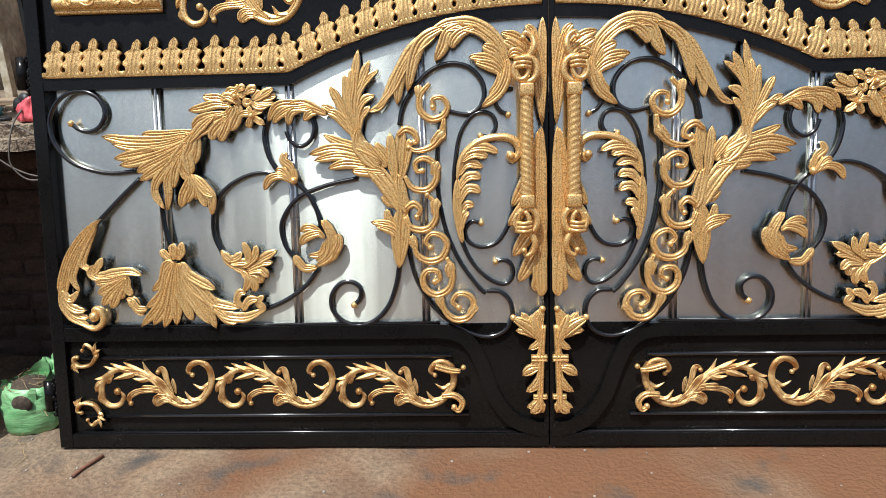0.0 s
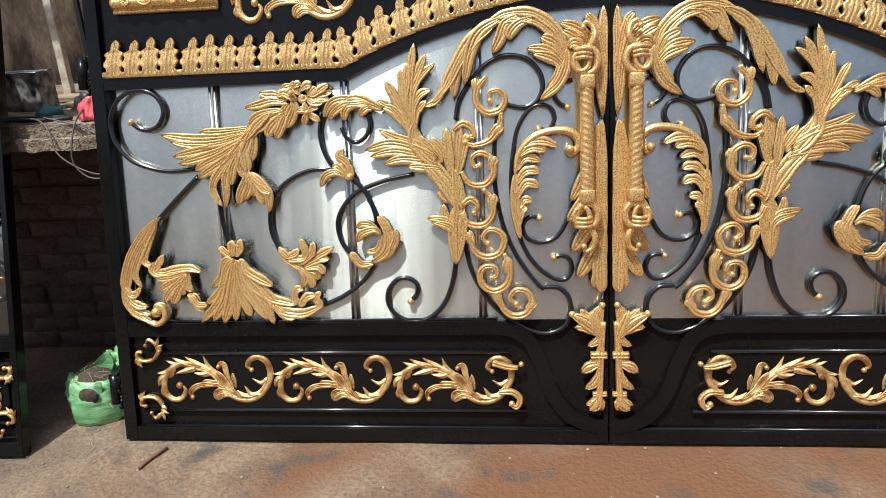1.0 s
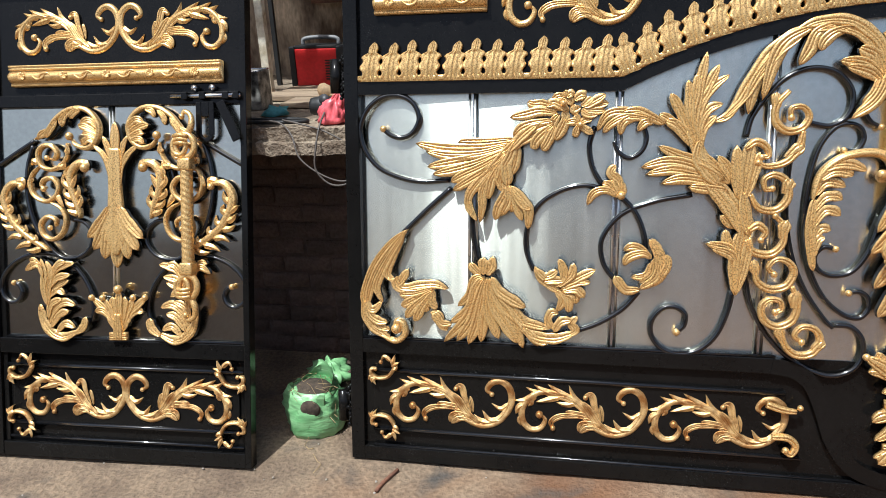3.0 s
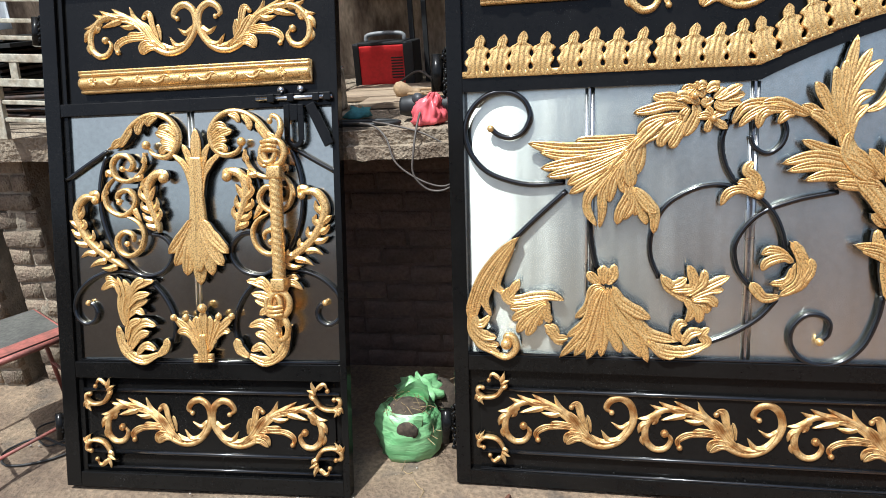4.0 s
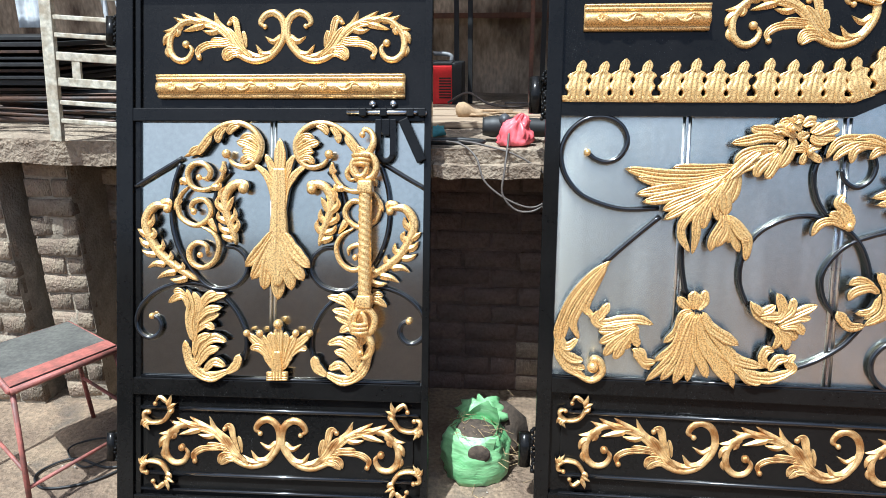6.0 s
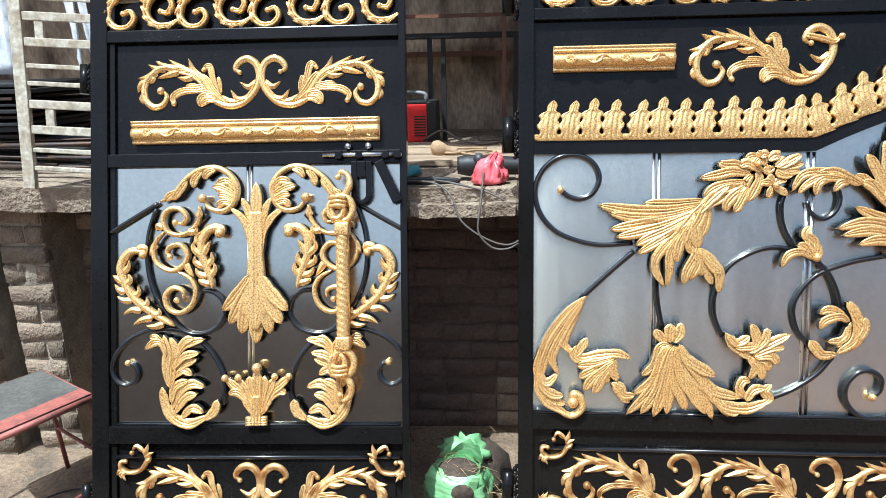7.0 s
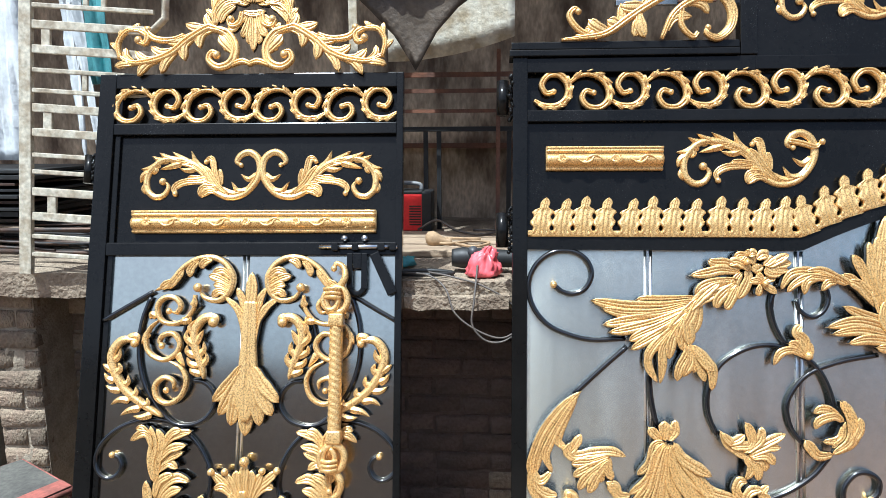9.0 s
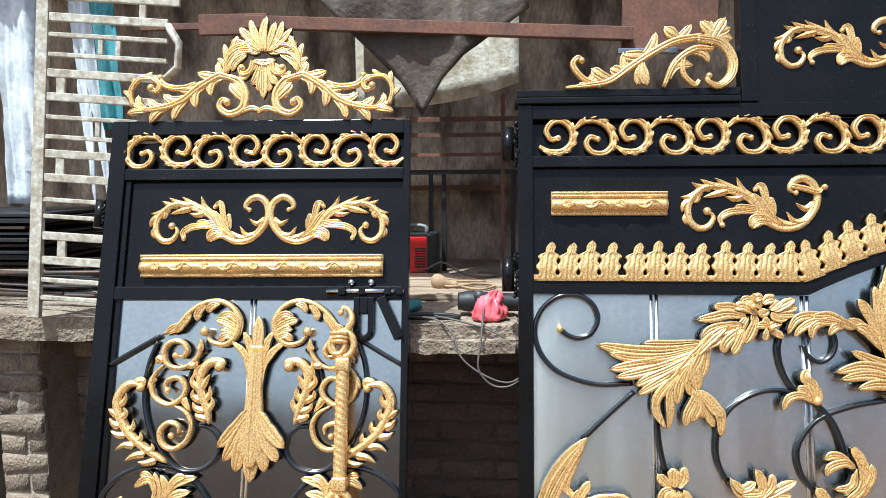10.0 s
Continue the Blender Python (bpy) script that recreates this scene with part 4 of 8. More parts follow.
    ridge(bm, 0.0100, -0.0100, (0.319, 0.657), (0.312, 0.619), (0.329, 0.588))
    ridge(bm, 0.0100, -0.0120, (0.194, 0.705), (0.182, 0.671), (0.214, 0.649))
    ridge(bm, 0.0100, -0.0080, (0.306, 0.577), (0.337, 0.568), (0.347, 0.534), (0.367, 0.514))
    part("leaf_spray", bm, GOLD, g)
    bm = bmesh.new()
    ridge(bm, 0.0110, -0.0080, (0.492, 0.712), (0.461, 0.698), (0.444, 0.641), (0.405, 0.603))
    ridge(bm, 0.0132, -0.0100, (0.498, 0.712), (0.467, 0.665), (0.443, 0.593), (0.377, 0.540))
    ridge(bm, 0.0123, -0.0120, (0.383, 0.540), (0.349, 0.537), (0.330, 0.559), (0.313, 0.576))
    ridge(bm, 0.0143, -0.0080, (0.494, 0.706), (0.465, 0.641), (0.440, 0.563), (0.354, 0.470))
    ridge(bm, 0.0132, -0.0100, (0.498, 0.706), (0.473, 0.617), (0.450, 0.545), (0.401, 0.476))
    ridge(bm, 0.0132, -0.0120, (0.503, 0.706), (0.485, 0.605), (0.468, 0.533), (0.443, 0.468))
    ridge(bm, 0.0132, -0.0080, (0.506, 0.706), (0.494, 0.605), (0.492, 0.538), (0.488, 0.476))
    ridge(bm, 0.0132, -0.0100, (0.510, 0.706), (0.509, 0.604), (0.529, 0.544), (0.550, 0.493))
    ridge(bm, 0.0132, -0.0120, (0.515, 0.706), (0.527, 0.616), (0.571, 0.544), (0.613, 0.480))
    ridge(bm, 0.0143, -0.0080, (0.521, 0.706), (0.541, 0.640), (0.602, 0.549), (0.635, 0.462))
    ridge(bm, 0.0132, -0.0100, (0.525, 0.709), (0.557, 0.652), (0.626, 0.561), (0.686, 0.472))
    ridge(bm, 0.0132, -0.0120, (0.522, 0.712), (0.548, 0.664), (0.595, 0.633), (0.641, 0.608))
    ridge(bm, 0.0132, -0.0080, (0.521, 0.700), (0.557, 0.616), (0.632, 0.561), (0.726, 0.536))
    ridge(bm, 0.0133, -0.0100, (0.614, 0.549), (0.672, 0.512), (0.743, 0.503), (0.809, 0.526))
    ridge(bm, 0.0111, -0.0120, (0.637, 0.537), (0.683, 0.496), (0.721, 0.489))
    ridge(bm, 0.0099, -0.0080, (0.745, 0.532), (0.718, 0.563), (0.729, 0.593), (0.753, 0.592))
    ridge(bm, 0.0099, -0.0100, (0.780, 0.511), (0.812, 0.535), (0.796, 0.558), (0.817, 0.584))
    ridge(bm, 0.0110, -0.0120, (0.738, 0.527), (0.761, 0.563), (0.797, 0.572))
    ridge(bm, 0.0110, -0.0080, (0.485, 0.719), (0.466, 0.732), (0.443, 0.758))
    ridge(bm, 0.0121, -0.0100, (0.494, 0.717), (0.492, 0.753), (0.496, 0.779))
    ridge(bm, 0.0110, -0.0120, (0.504, 0.719), (0.522, 0.745), (0.527, 0.784))
    ridge(bm, 0.0088, -0.0080, (0.499, 0.722), (0.511, 0.748), (0.510, 0.769))
    part("skirt_leaf", bm, GOLD, g, "fan-shaped gold leaf skirt")
    bm = bmesh.new()
    ridge(bm, 0.0087, -0.0080, (0.670, 0.752), (0.689, 0.712), (0.729, 0.683), (0.768, 0.661))
    ridge(bm, 0.0099, -0.0100, (0.741, 0.685), (0.767, 0.720), (0.762, 0.756), (0.750, 0.780))
    ridge(bm, 0.0098, -0.0120, (0.747, 0.685), (0.791, 0.726), (0.800, 0.768))
    ridge(bm, 0.0109, -0.0080, (0.753, 0.682), (0.814, 0.717), (0.873, 0.748))
    ridge(bm, 0.0098, -0.0100, (0.758, 0.675), (0.813, 0.702), (0.857, 0.705))
    ridge(bm, 0.0109, -0.0120, (0.764, 0.670), (0.812, 0.678), (0.839, 0.650))
    ridge(bm, 0.0109, -0.0080, (0.764, 0.666), (0.802, 0.660), (0.812, 0.627))
    ridge(bm, 0.0109, -0.0100, (0.758, 0.670), (0.786, 0.637), (0.786, 0.596))
    ridge(bm, 0.0099, -0.0120, (0.743, 0.675), (0.765, 0.637), (0.748, 0.599))
    ridge(bm, 0.0099, -0.0080, (0.683, 0.717), (0.719, 0.721), (0.746, 0.742))
    ridge(bm, 0.0099, -0.0100, (0.701, 0.702), (0.735, 0.706), (0.771, 0.708))
    ridge(bm, 0.0088, -0.0120, (0.673, 0.745), (0.695, 0.723), (0.709, 0.709))
    part("leaf_spray", bm, GOLD, g)
    bm = bmesh.new()
    ridge(bm, 0.0107, -0.0080, (0.940, 0.995), (0.938, 1.043), (0.911, 1.071), (0.926, 1.098))
    ridge(bm, 0.0096, -0.0100, (0.945, 0.990), (0.899, 1.014), (0.859, 1.003), (0.839, 0.965))
    ridge(bm, 0.0097, -0.0120, (0.939, 0.990), (0.907, 1.030), (0.884, 1.035))
    ridge(bm, 0.0107, -0.0080, (0.945, 0.990), (0.949, 1.017), (0.940, 1.041))
    ridge(bm, 0.0096, -0.0100, (0.942, 0.995), (0.920, 1.020), (0.910, 1.048))
    ball(bm, (0.947, -0.0160, 0.997), 0.0143)
    part("tulip_bud", bm, GOLD, g)
    bm = bmesh.new()
    ridge(bm, 0.0106, -0.0080, (1.045, 0.791), (1.020, 0.819), (0.988, 0.827), (0.961, 0.815))
    ridge(bm, 0.0106, -0.0100, (1.051, 0.790), (1.026, 0.806), (0.980, 0.792), (0.964, 0.764))
    ridge(bm, 0.0118, -0.0120, (1.041, 0.855), (1.077, 0.790), (1.068, 0.726), (1.015, 0.686))
    ridge(bm, 0.0119, -0.0080, (1.020, 0.685), (0.976, 0.680), (0.951, 0.705), (0.935, 0.728))
    ridge(bm, 0.0106, -0.0100, (1.060, 0.841), (1.093, 0.777), (1.084, 0.732), (1.043, 0.693))
    ridge(bm, 0.0094, -0.0120, (1.100, 0.805), (1.104, 0.770), (1.081, 0.723))
    ridge(bm, 0.0106, -0.0080, (1.058, 0.790), (1.058, 0.739), (1.016, 0.706))
    ridge(bm, 0.0095, -0.0100, (1.051, 0.778), (1.036, 0.733), (0.988, 0.725))
    ridge(bm, 0.0094, -0.0120, (1.050, 0.857), (1.072, 0.822), (1.088, 0.790))
    part("curled_leaf", bm, GOLD, g)
    bm = bmesh.new()
    ridge(bm, 0.0116, -0.0080, (1.184, 1.128), (1.163, 1.227), (1.173, 1.337), (1.193, 1.449))
    ridge(bm, 0.0104, -0.0100, (1.185, 1.153), (1.176, 1.264), (1.210, 1.336), (1.262, 1.378))
    ridge(bm, 0.0104, -0.0120, (1.185, 1.140), (1.181, 1.227), (1.208, 1.275), (1.247, 1.290))
    ridge(bm, 0.0104, -0.0080, (1.183, 1.159), (1.180, 1.282), (1.207, 1.360), (1.231, 1.410))
    ridge(bm, 0.0104, -0.0100, (1.179, 1.153), (1.151, 1.240), (1.147, 1.313), (1.140, 1.364))
    ridge(bm, 0.0104, -0.0120, (1.173, 1.153), (1.138, 1.228), (1.108, 1.290), (1.088, 1.323))
    ridge(bm, 0.0104, -0.0080, (1.172, 1.147), (1.124, 1.203), (1.088, 1.241), (1.056, 1.259))
    ridge(bm, 0.0104, -0.0100, (1.175, 1.159), (1.154, 1.258), (1.164, 1.325), (1.166, 1.383))
    ridge(bm, 0.0104, -0.0120, (1.185, 1.147), (1.190, 1.208), (1.229, 1.255))
    ridge(bm, 0.0116, -0.0080, (1.184, 1.126), (1.146, 1.191), (1.105, 1.226), (1.075, 1.236))
    ridge(bm, 0.0116, -0.0100, (1.260, 1.064), (1.184, 1.106), (1.121, 1.127), (1.059, 1.157))
    ridge(bm, 0.0127, -0.0120, (1.264, 1.052), (1.183, 1.088), (1.095, 1.108), (1.006, 1.089))
    ridge(bm, 0.0116, -0.0080, (1.263, 1.039), (1.182, 1.066), (1.107, 1.080), (1.023, 1.067))
    ridge(bm, 0.0116, -0.0100, (1.269, 1.027), (1.194, 1.046), (1.131, 1.052), (1.072, 1.038))
    ridge(bm, 0.0116, -0.0120, (1.279, 1.014), (1.219, 1.020), (1.156, 1.027))
    ridge(bm, 0.0104, -0.0080, (1.282, 1.037), (1.246, 1.077), (1.200, 1.133))
    ridge(bm, 0.0104, -0.0100, (1.295, 1.049), (1.271, 1.089), (1.242, 1.127))
    ridge(bm, 0.0128, -0.0120, (1.312, 0.988), (1.302, 1.064), (1.296, 1.160))
    ridge(bm, 0.0139, -0.0080, (1.321, 0.982), (1.328, 1.088), (1.339, 1.180))
    ridge(bm, 0.0116, -0.0100, (1.329, 0.988), (1.351, 1.072), (1.365, 1.139))
    ridge(bm, 0.0151, -0.0120, (1.201, 1.053), (1.256, 0.997), (1.298, 0.939), (1.331, 0.877))
    ridge(bm, 0.0139, -0.0080, (1.245, 1.046), (1.287, 0.991), (1.320, 0.926), (1.338, 0.847))
    ridge(bm, 0.0116, -0.0100, (1.216, 1.025), (1.270, 0.967), (1.306, 0.911))
    ridge(bm, 0.0139, -0.0120, (1.322, 1.013), (1.335, 0.938), (1.350, 0.872))
    ridge(bm, 0.0105, -0.0080, (1.327, 0.903), (1.291, 0.911), (1.259, 0.937))
    ridge(bm, 0.0105, -0.0100, (1.320, 0.786), (1.289, 0.830), (1.218, 0.845))
    ridge(bm, 0.0105, -0.0120, (1.323, 0.773), (1.296, 0.810), (1.236, 0.831))
    ridge(bm, 0.0105, -0.0080, (1.315, 0.774), (1.284, 0.848), (1.278, 0.891))
    ridge(bm, 0.0118, -0.0100, (1.315, 0.677), (1.308, 0.786), (1.319, 0.890))
    ridge(bm, 0.0118, -0.0120, (1.318, 0.677), (1.341, 0.786), (1.350, 0.872))
    ridge(bm, 0.0106, -0.0080, (1.316, 0.710), (1.332, 0.812), (1.332, 0.903))
    ridge(bm, 0.0127, -0.0100, (1.075, 1.227), (1.031, 1.249), (0.988, 1.265), (0.938, 1.264))
    ridge(bm, 0.0162, -0.0120, (1.186, 1.177), (1.182, 1.122), (1.210, 1.078), (1.251, 1.033))
    ridge(bm, 0.0139, -0.0080, (1.147, 1.215), (1.185, 1.138), (1.236, 1.075))
    ridge(bm, 0.0151, -0.0100, (1.321, 0.963), (1.334, 0.888), (1.323, 0.786))
    ridge(bm, 0.0116, -0.0080, (1.040, 1.247), (0.968, 1.266), (0.899, 1.259), (0.864, 1.208))
    ridge(bm, 0.0106, -0.0100, (1.040, 1.239), (0.991, 1.252), (0.946, 1.233), (0.937, 1.193))
    ridge(bm, 0.0095, -0.0120, (1.031, 1.243), (0.956, 1.249), (0.911, 1.230), (0.882, 1.201))
    ridge(bm, 0.0095, -0.0080, (1.040, 1.233), (1.015, 1.232), (0.991, 1.207))
    part("acanthus_leaf", bm, GOLD, g, "tall branching gold acanthus leaf")
    bm = bmesh.new()
    ridge(bm, 0.0115, -0.0080, (1.223, 1.233), (1.270, 1.259), (1.316, 1.345), (1.368, 1.434), (1.431, 1.492), (1.493, 1.520))
    ridge(bm, 0.0103, -0.0100, (1.251, 1.245), (1.305, 1.303), (1.348, 1.375), (1.405, 1.445), (1.468, 1.490))
    ridge(bm, 0.0146, -0.0120, (1.493, 1.514), (1.424, 1.475), (1.390, 1.416), (1.362, 1.298))
    ridge(bm, 0.0135, -0.0080, (1.437, 1.484), (1.380, 1.416), (1.338, 1.345), (1.324, 1.256))
    ridge(bm, 0.0135, -0.0100, (1.566, 1.524), (1.507, 1.496), (1.489, 1.449), (1.461, 1.402))
    ridge(bm, 0.0123, -0.0120, (1.603, 1.511), (1.553, 1.493), (1.526, 1.466), (1.521, 1.443))
    ridge(bm, 0.0124, -0.0080, (1.431, 1.492), (1.505, 1.530), (1.591, 1.532), (1.651, 1.498), (1.694, 1.450), (1.713, 1.383))
    ridge(bm, 0.0113, -0.0100, (1.480, 1.503), (1.554, 1.513), (1.627, 1.491), (1.677, 1.438), (1.701, 1.378))
    ridge(bm, 0.0124, -0.0120, (1.701, 1.372), (1.677, 1.420), (1.644, 1.440), (1.626, 1.448))
    ridge(bm, 0.0124, -0.0080, (1.701, 1.357), (1.662, 1.394), (1.626, 1.407), (1.578, 1.413))
    ridge(bm, 0.0124, -0.0100, (1.701, 1.341), (1.674, 1.368), (1.644, 1.383), (1.598, 1.395))
    ridge(bm, 0.0123, -0.0120, (1.714, 1.407), (1.711, 1.345), (1.681, 1.286), (1.620, 1.240))
    ridge(bm, 0.0112, -0.0080, (1.699, 1.372), (1.693, 1.321), (1.661, 1.274), (1.631, 1.255))
    ridge(bm, 0.0101, -0.0100, (1.686, 1.360), (1.680, 1.318), (1.648, 1.283))
    part("arching_leaf", bm, GOLD, g)
    bm = bmesh.new()
    ribbon(bm, [(1.440, 1.326), (1.406, 1.284), (1.406, 1.233), (1.441, 1.203), (1.483, 1.212), (1.502, 1.247), (1.483, 1.276), (1.451, 1.273), (1.450, 1.244)], (0.0079, 0.0119, 0.0138, 0.0128, 0.0119, 0.0099, 0.0089, 0.0079), 0.0152, grooves=1)
    ball(bm, (1.450, -0.0160, 1.244), 0.0109)
    ribbon(bm, [(1.489, 1.204), (1.478, 1.149), (1.443, 1.107), (1.391, 1.094), (1.363, 1.105)], (0.0079, 0.0119, 0.0139, 0.0129, 0.0119, 0.0099, 0.0089, 0.0079), 0.0153, grooves=1)
    ball(bm, (1.363, -0.0160, 1.105), 0.0110)
    ribbon(bm, [(1.322, 1.149), (1.353, 1.170), (1.383, 1.155), (1.392, 1.128), (1.372, 1.122)], (0.0080, 0.0120, 0.0140, 0.0130, 0.0120, 0.0100, 0.0090, 0.0080), 0.0154, grooves=1)
    ball(bm, (1.372, -0.0160, 1.122), 0.0110)
    ribbon(bm, [(1.345, 1.006), (1.372, 0.963), (1.424, 0.956), (1.457, 0.995), (1.450, 1.047), (1.414, 1.068), (1.384, 1.053), (1.389, 1.023), (1.409, 1.024)], (0.0081, 0.0121, 0.0141, 0.0131, 0.0121, 0.0101, 0.0091, 0.0081), 0.0155, grooves=1)
    ball(bm, (1.409, -0.0160, 1.024), 0.0110)
    ribbon(bm, [(1.341, 0.861), (1.364, 0.822), (1.417, 0.815), (1.452, 0.853), (1.449, 0.908), (1.424, 0.938)], (0.0081, 0.0122, 0.0142, 0.0132, 0.0122, 0.0101, 0.0091, 0.0081), 0.0156, grooves=1)
    ball(bm, (1.424, -0.0160, 0.938), 0.0111)
    ribbon(bm, [(1.346, 0.889), (1.374, 0.907), (1.398, 0.886), (1.385, 0.860)], (0.0081, 0.0121, 0.0142, 0.0132, 0.0121, 0.0101, 0.0091, 0.0081), 0.0156, grooves=1)
    ball(bm, (1.385, -0.0160, 0.860), 0.0111)
    ribbon(bm, [(1.373, 0.777), (1.382, 0.726), (1.422, 0.701), (1.469, 0.712), (1.491, 0.757), (1.473, 0.790), (1.437, 0.799), (1.414, 0.772), (1.432, 0.750)], (0.0081, 0.0122, 0.0142, 0.0132, 0.0122, 0.0102, 0.0091, 0.0081), 0.0156, grooves=1)
    ball(bm, (1.432, -0.0160, 0.750), 0.0112)
    ribbon(bm, [(1.488, 0.714), (1.509, 0.659), (1.496, 0.601), (1.452, 0.577), (1.412, 0.598), (1.401, 0.639), (1.420, 0.666), (1.454, 0.663), (1.462, 0.637), (1.443, 0.626)], (0.0081, 0.0122, 0.0142, 0.0132, 0.0122, 0.0102, 0.0091, 0.0081), 0.0156, grooves=1)
    ball(bm, (1.443, -0.0160, 0.626), 0.0112)
    ribbon(bm, [(1.463, 0.577), (1.480, 0.516), (1.516, 0.486), (1.563, 0.494), (1.584, 0.538), (1.567, 0.573), (1.528, 0.580), (1.507, 0.551), (1.529, 0.530)], (0.0082, 0.0123, 0.0143, 0.0133, 0.0123, 0.0102, 0.0092, 0.0082), 0.0157, grooves=1)
    ball(bm, (1.529, -0.0160, 0.530), 0.0112)
    finger(bm, (1.409, 1.274), (1.401, 1.323), 0.0155, 0.0160, -0.0140, 0.12)
    finger(bm, (1.446, 1.117), (1.496, 1.161), 0.0182, 0.0161, -0.0140, 0.12)
    finger(bm, (1.449, 1.008), (1.466, 1.057), 0.0183, 0.0161, -0.0140, 0.12)
    finger(bm, (1.450, 0.867), (1.460, 0.927), 0.0184, 0.0162, -0.0140, 0.12)
    finger(bm, (1.379, 0.746), (1.368, 0.798), 0.0159, 0.0164, -0.0140, 0.12)
    finger(bm, (1.499, 0.642), (1.508, 0.700), 0.0185, 0.0164, -0.0140, 0.12)
    finger(bm, (1.472, 0.529), (1.457, 0.581), 0.0160, 0.0165, -0.0140, 0.12)
    finger(bm, (1.566, 0.501), (1.599, 0.538), 0.0159, 0.0165, -0.0140, 0.12)
    part("scroll_chain", bm, GOLD, g)
    bm = bmesh.new()
    ridge(bm, 0.0125, -0.0080, (1.530, 0.984), (1.549, 1.068), (1.607, 1.121), (1.684, 1.137), (1.733, 1.124), (1.753, 1.086), (1.730, 1.055), (1.708, 1.068), web=1.2)
    ridge(bm, 0.0115, -0.0100, (1.559, 1.083), (1.590, 1.100), (1.636, 1.101), (1.678, 1.082))
    ridge(bm, 0.0115, -0.0120, (1.546, 1.052), (1.584, 1.078), (1.621, 1.076), (1.640, 1.067))
    ridge(bm, 0.0115, -0.0080, (1.535, 1.003), (1.561, 1.041), (1.590, 1.045), (1.623, 1.032))
    ridge(bm, 0.0115, -0.0100, (1.532, 0.953), (1.563, 0.996), (1.593, 1.003), (1.616, 0.993))
    ridge(bm, 0.0116, -0.0120, (1.533, 0.903), (1.562, 0.953), (1.590, 0.958), (1.614, 0.943))
    ridge(bm, 0.0104, -0.0080, (1.536, 0.852), (1.559, 0.899), (1.591, 0.898))
    ridge(bm, 0.0105, -0.0100, (1.546, 0.764), (1.535, 0.834), (1.529, 0.922), (1.533, 0.997))
    ridge(bm, 0.0104, -0.0120, (1.542, 0.808), (1.550, 0.859), (1.571, 0.876))
    ball(bm, (1.721, -0.0160, 1.070), 0.0159)
    part("hooked_leaf", bm, GOLD, g)
    bm = bmesh.new()
    ridge(bm, 0.0114, -0.0080, (1.831, 1.172), (1.831, 1.320), (1.832, 1.440), (1.833, 1.541))
    ridge(bm, 0.0126, -0.0100, (1.829, 1.181), (1.829, 1.321), (1.815, 1.428), (1.799, 1.500))
    ridge(bm, 0.0126, -0.0120, (1.829, 1.193), (1.814, 1.333), (1.796, 1.417), (1.780, 1.453))
    ridge(bm, 0.0125, -0.0080, (1.826, 1.392), (1.778, 1.446), (1.738, 1.476), (1.690, 1.491))
    ridge(bm, 0.0125, -0.0100, (1.818, 1.381), (1.762, 1.427), (1.724, 1.452), (1.699, 1.465))
    ridge(bm, 0.0126, -0.0120, (1.814, 1.363), (1.766, 1.408), (1.736, 1.421), (1.716, 1.407))
    ridge(bm, 0.0113, -0.0080, (1.811, 1.452), (1.797, 1.491), (1.775, 1.515))
    ridge(bm, 0.0127, -0.0100, (1.829, 1.169), (1.829, 1.053), (1.821, 0.904), (1.830, 0.753), (1.831, 0.570))
    ridge(bm, 0.0127, -0.0120, (1.829, 1.169), (1.829, 1.028), (1.830, 0.879), (1.831, 0.702))
    ridge(bm, 0.0165, -0.0080, (1.822, 1.163), (1.809, 1.053), (1.763, 0.955), (1.724, 0.891))
    ridge(bm, 0.0165, -0.0100, (1.822, 1.053), (1.809, 0.954), (1.756, 0.873), (1.710, 0.823))
    ridge(bm, 0.0166, -0.0120, (1.822, 0.954), (1.809, 0.842), (1.762, 0.764), (1.727, 0.714))
    ridge(bm, 0.0180, -0.0080, (1.820, 0.854), (1.818, 0.753), (1.780, 0.675), (1.746, 0.621))
    ridge(bm, 0.0180, -0.0100, (1.820, 0.778), (1.821, 0.687), (1.818, 0.626), (1.802, 0.585))
    ridge(bm, 0.0142, -0.0120, (1.826, 0.714), (1.827, 0.630), (1.828, 0.566))
    ridge(bm, 0.0152, -0.0080, (1.824, 1.151), (1.825, 1.041), (1.794, 0.954), (1.771, 0.905))
    part("edge_leaf", bm, GOLD, g)
    bm = bmesh.new()
    finger(bm, (1.826, 0.406), (1.721, 0.490), 0.0212, 0.0234, -0.0140, -0.16)
    finger(bm, (1.826, 0.406), (1.732, 0.442), 0.0185, 0.0199, -0.0105, -0.31)
    finger(bm, (1.826, 0.406), (1.753, 0.511), 0.0185, 0.0218, -0.0120, -0.00)
    finger(bm, (1.826, 0.406), (1.790, 0.504), 0.0212, 0.0234, -0.0140, 0.14)
    finger(bm, (1.826, 0.406), (1.832, 0.524), 0.0238, 0.0199, -0.0105, 0.34)
    leaf(bm, [(1.834, 0.462), (1.826, 0.358), (1.823, 0.241), (1.817, 0.143)], (0.0097, 0.0130, 0.0114, 0.0146), 0.0201, 4, 0.0607, -1, 48)
    finger(bm, (1.821, 0.188), (1.784, 0.135), 0.0214, 0.0213, -0.0140, 0.22)
    finger(bm, (1.821, 0.188), (1.808, 0.133), 0.0187, 0.0181, -0.0105, 0.01)
    finger(bm, (1.821, 0.188), (1.833, 0.135), 0.0187, 0.0198, -0.0120, -0.23)
    ribbon(bm, [(1.789, 0.339), (1.846, 0.339)], (0.0143, 0.0143), 0.0202, grooves=1)
    ribbon(bm, [(1.796, 0.195), (1.846, 0.195)], (0.0103, 0.0103), 0.0181, grooves=1)
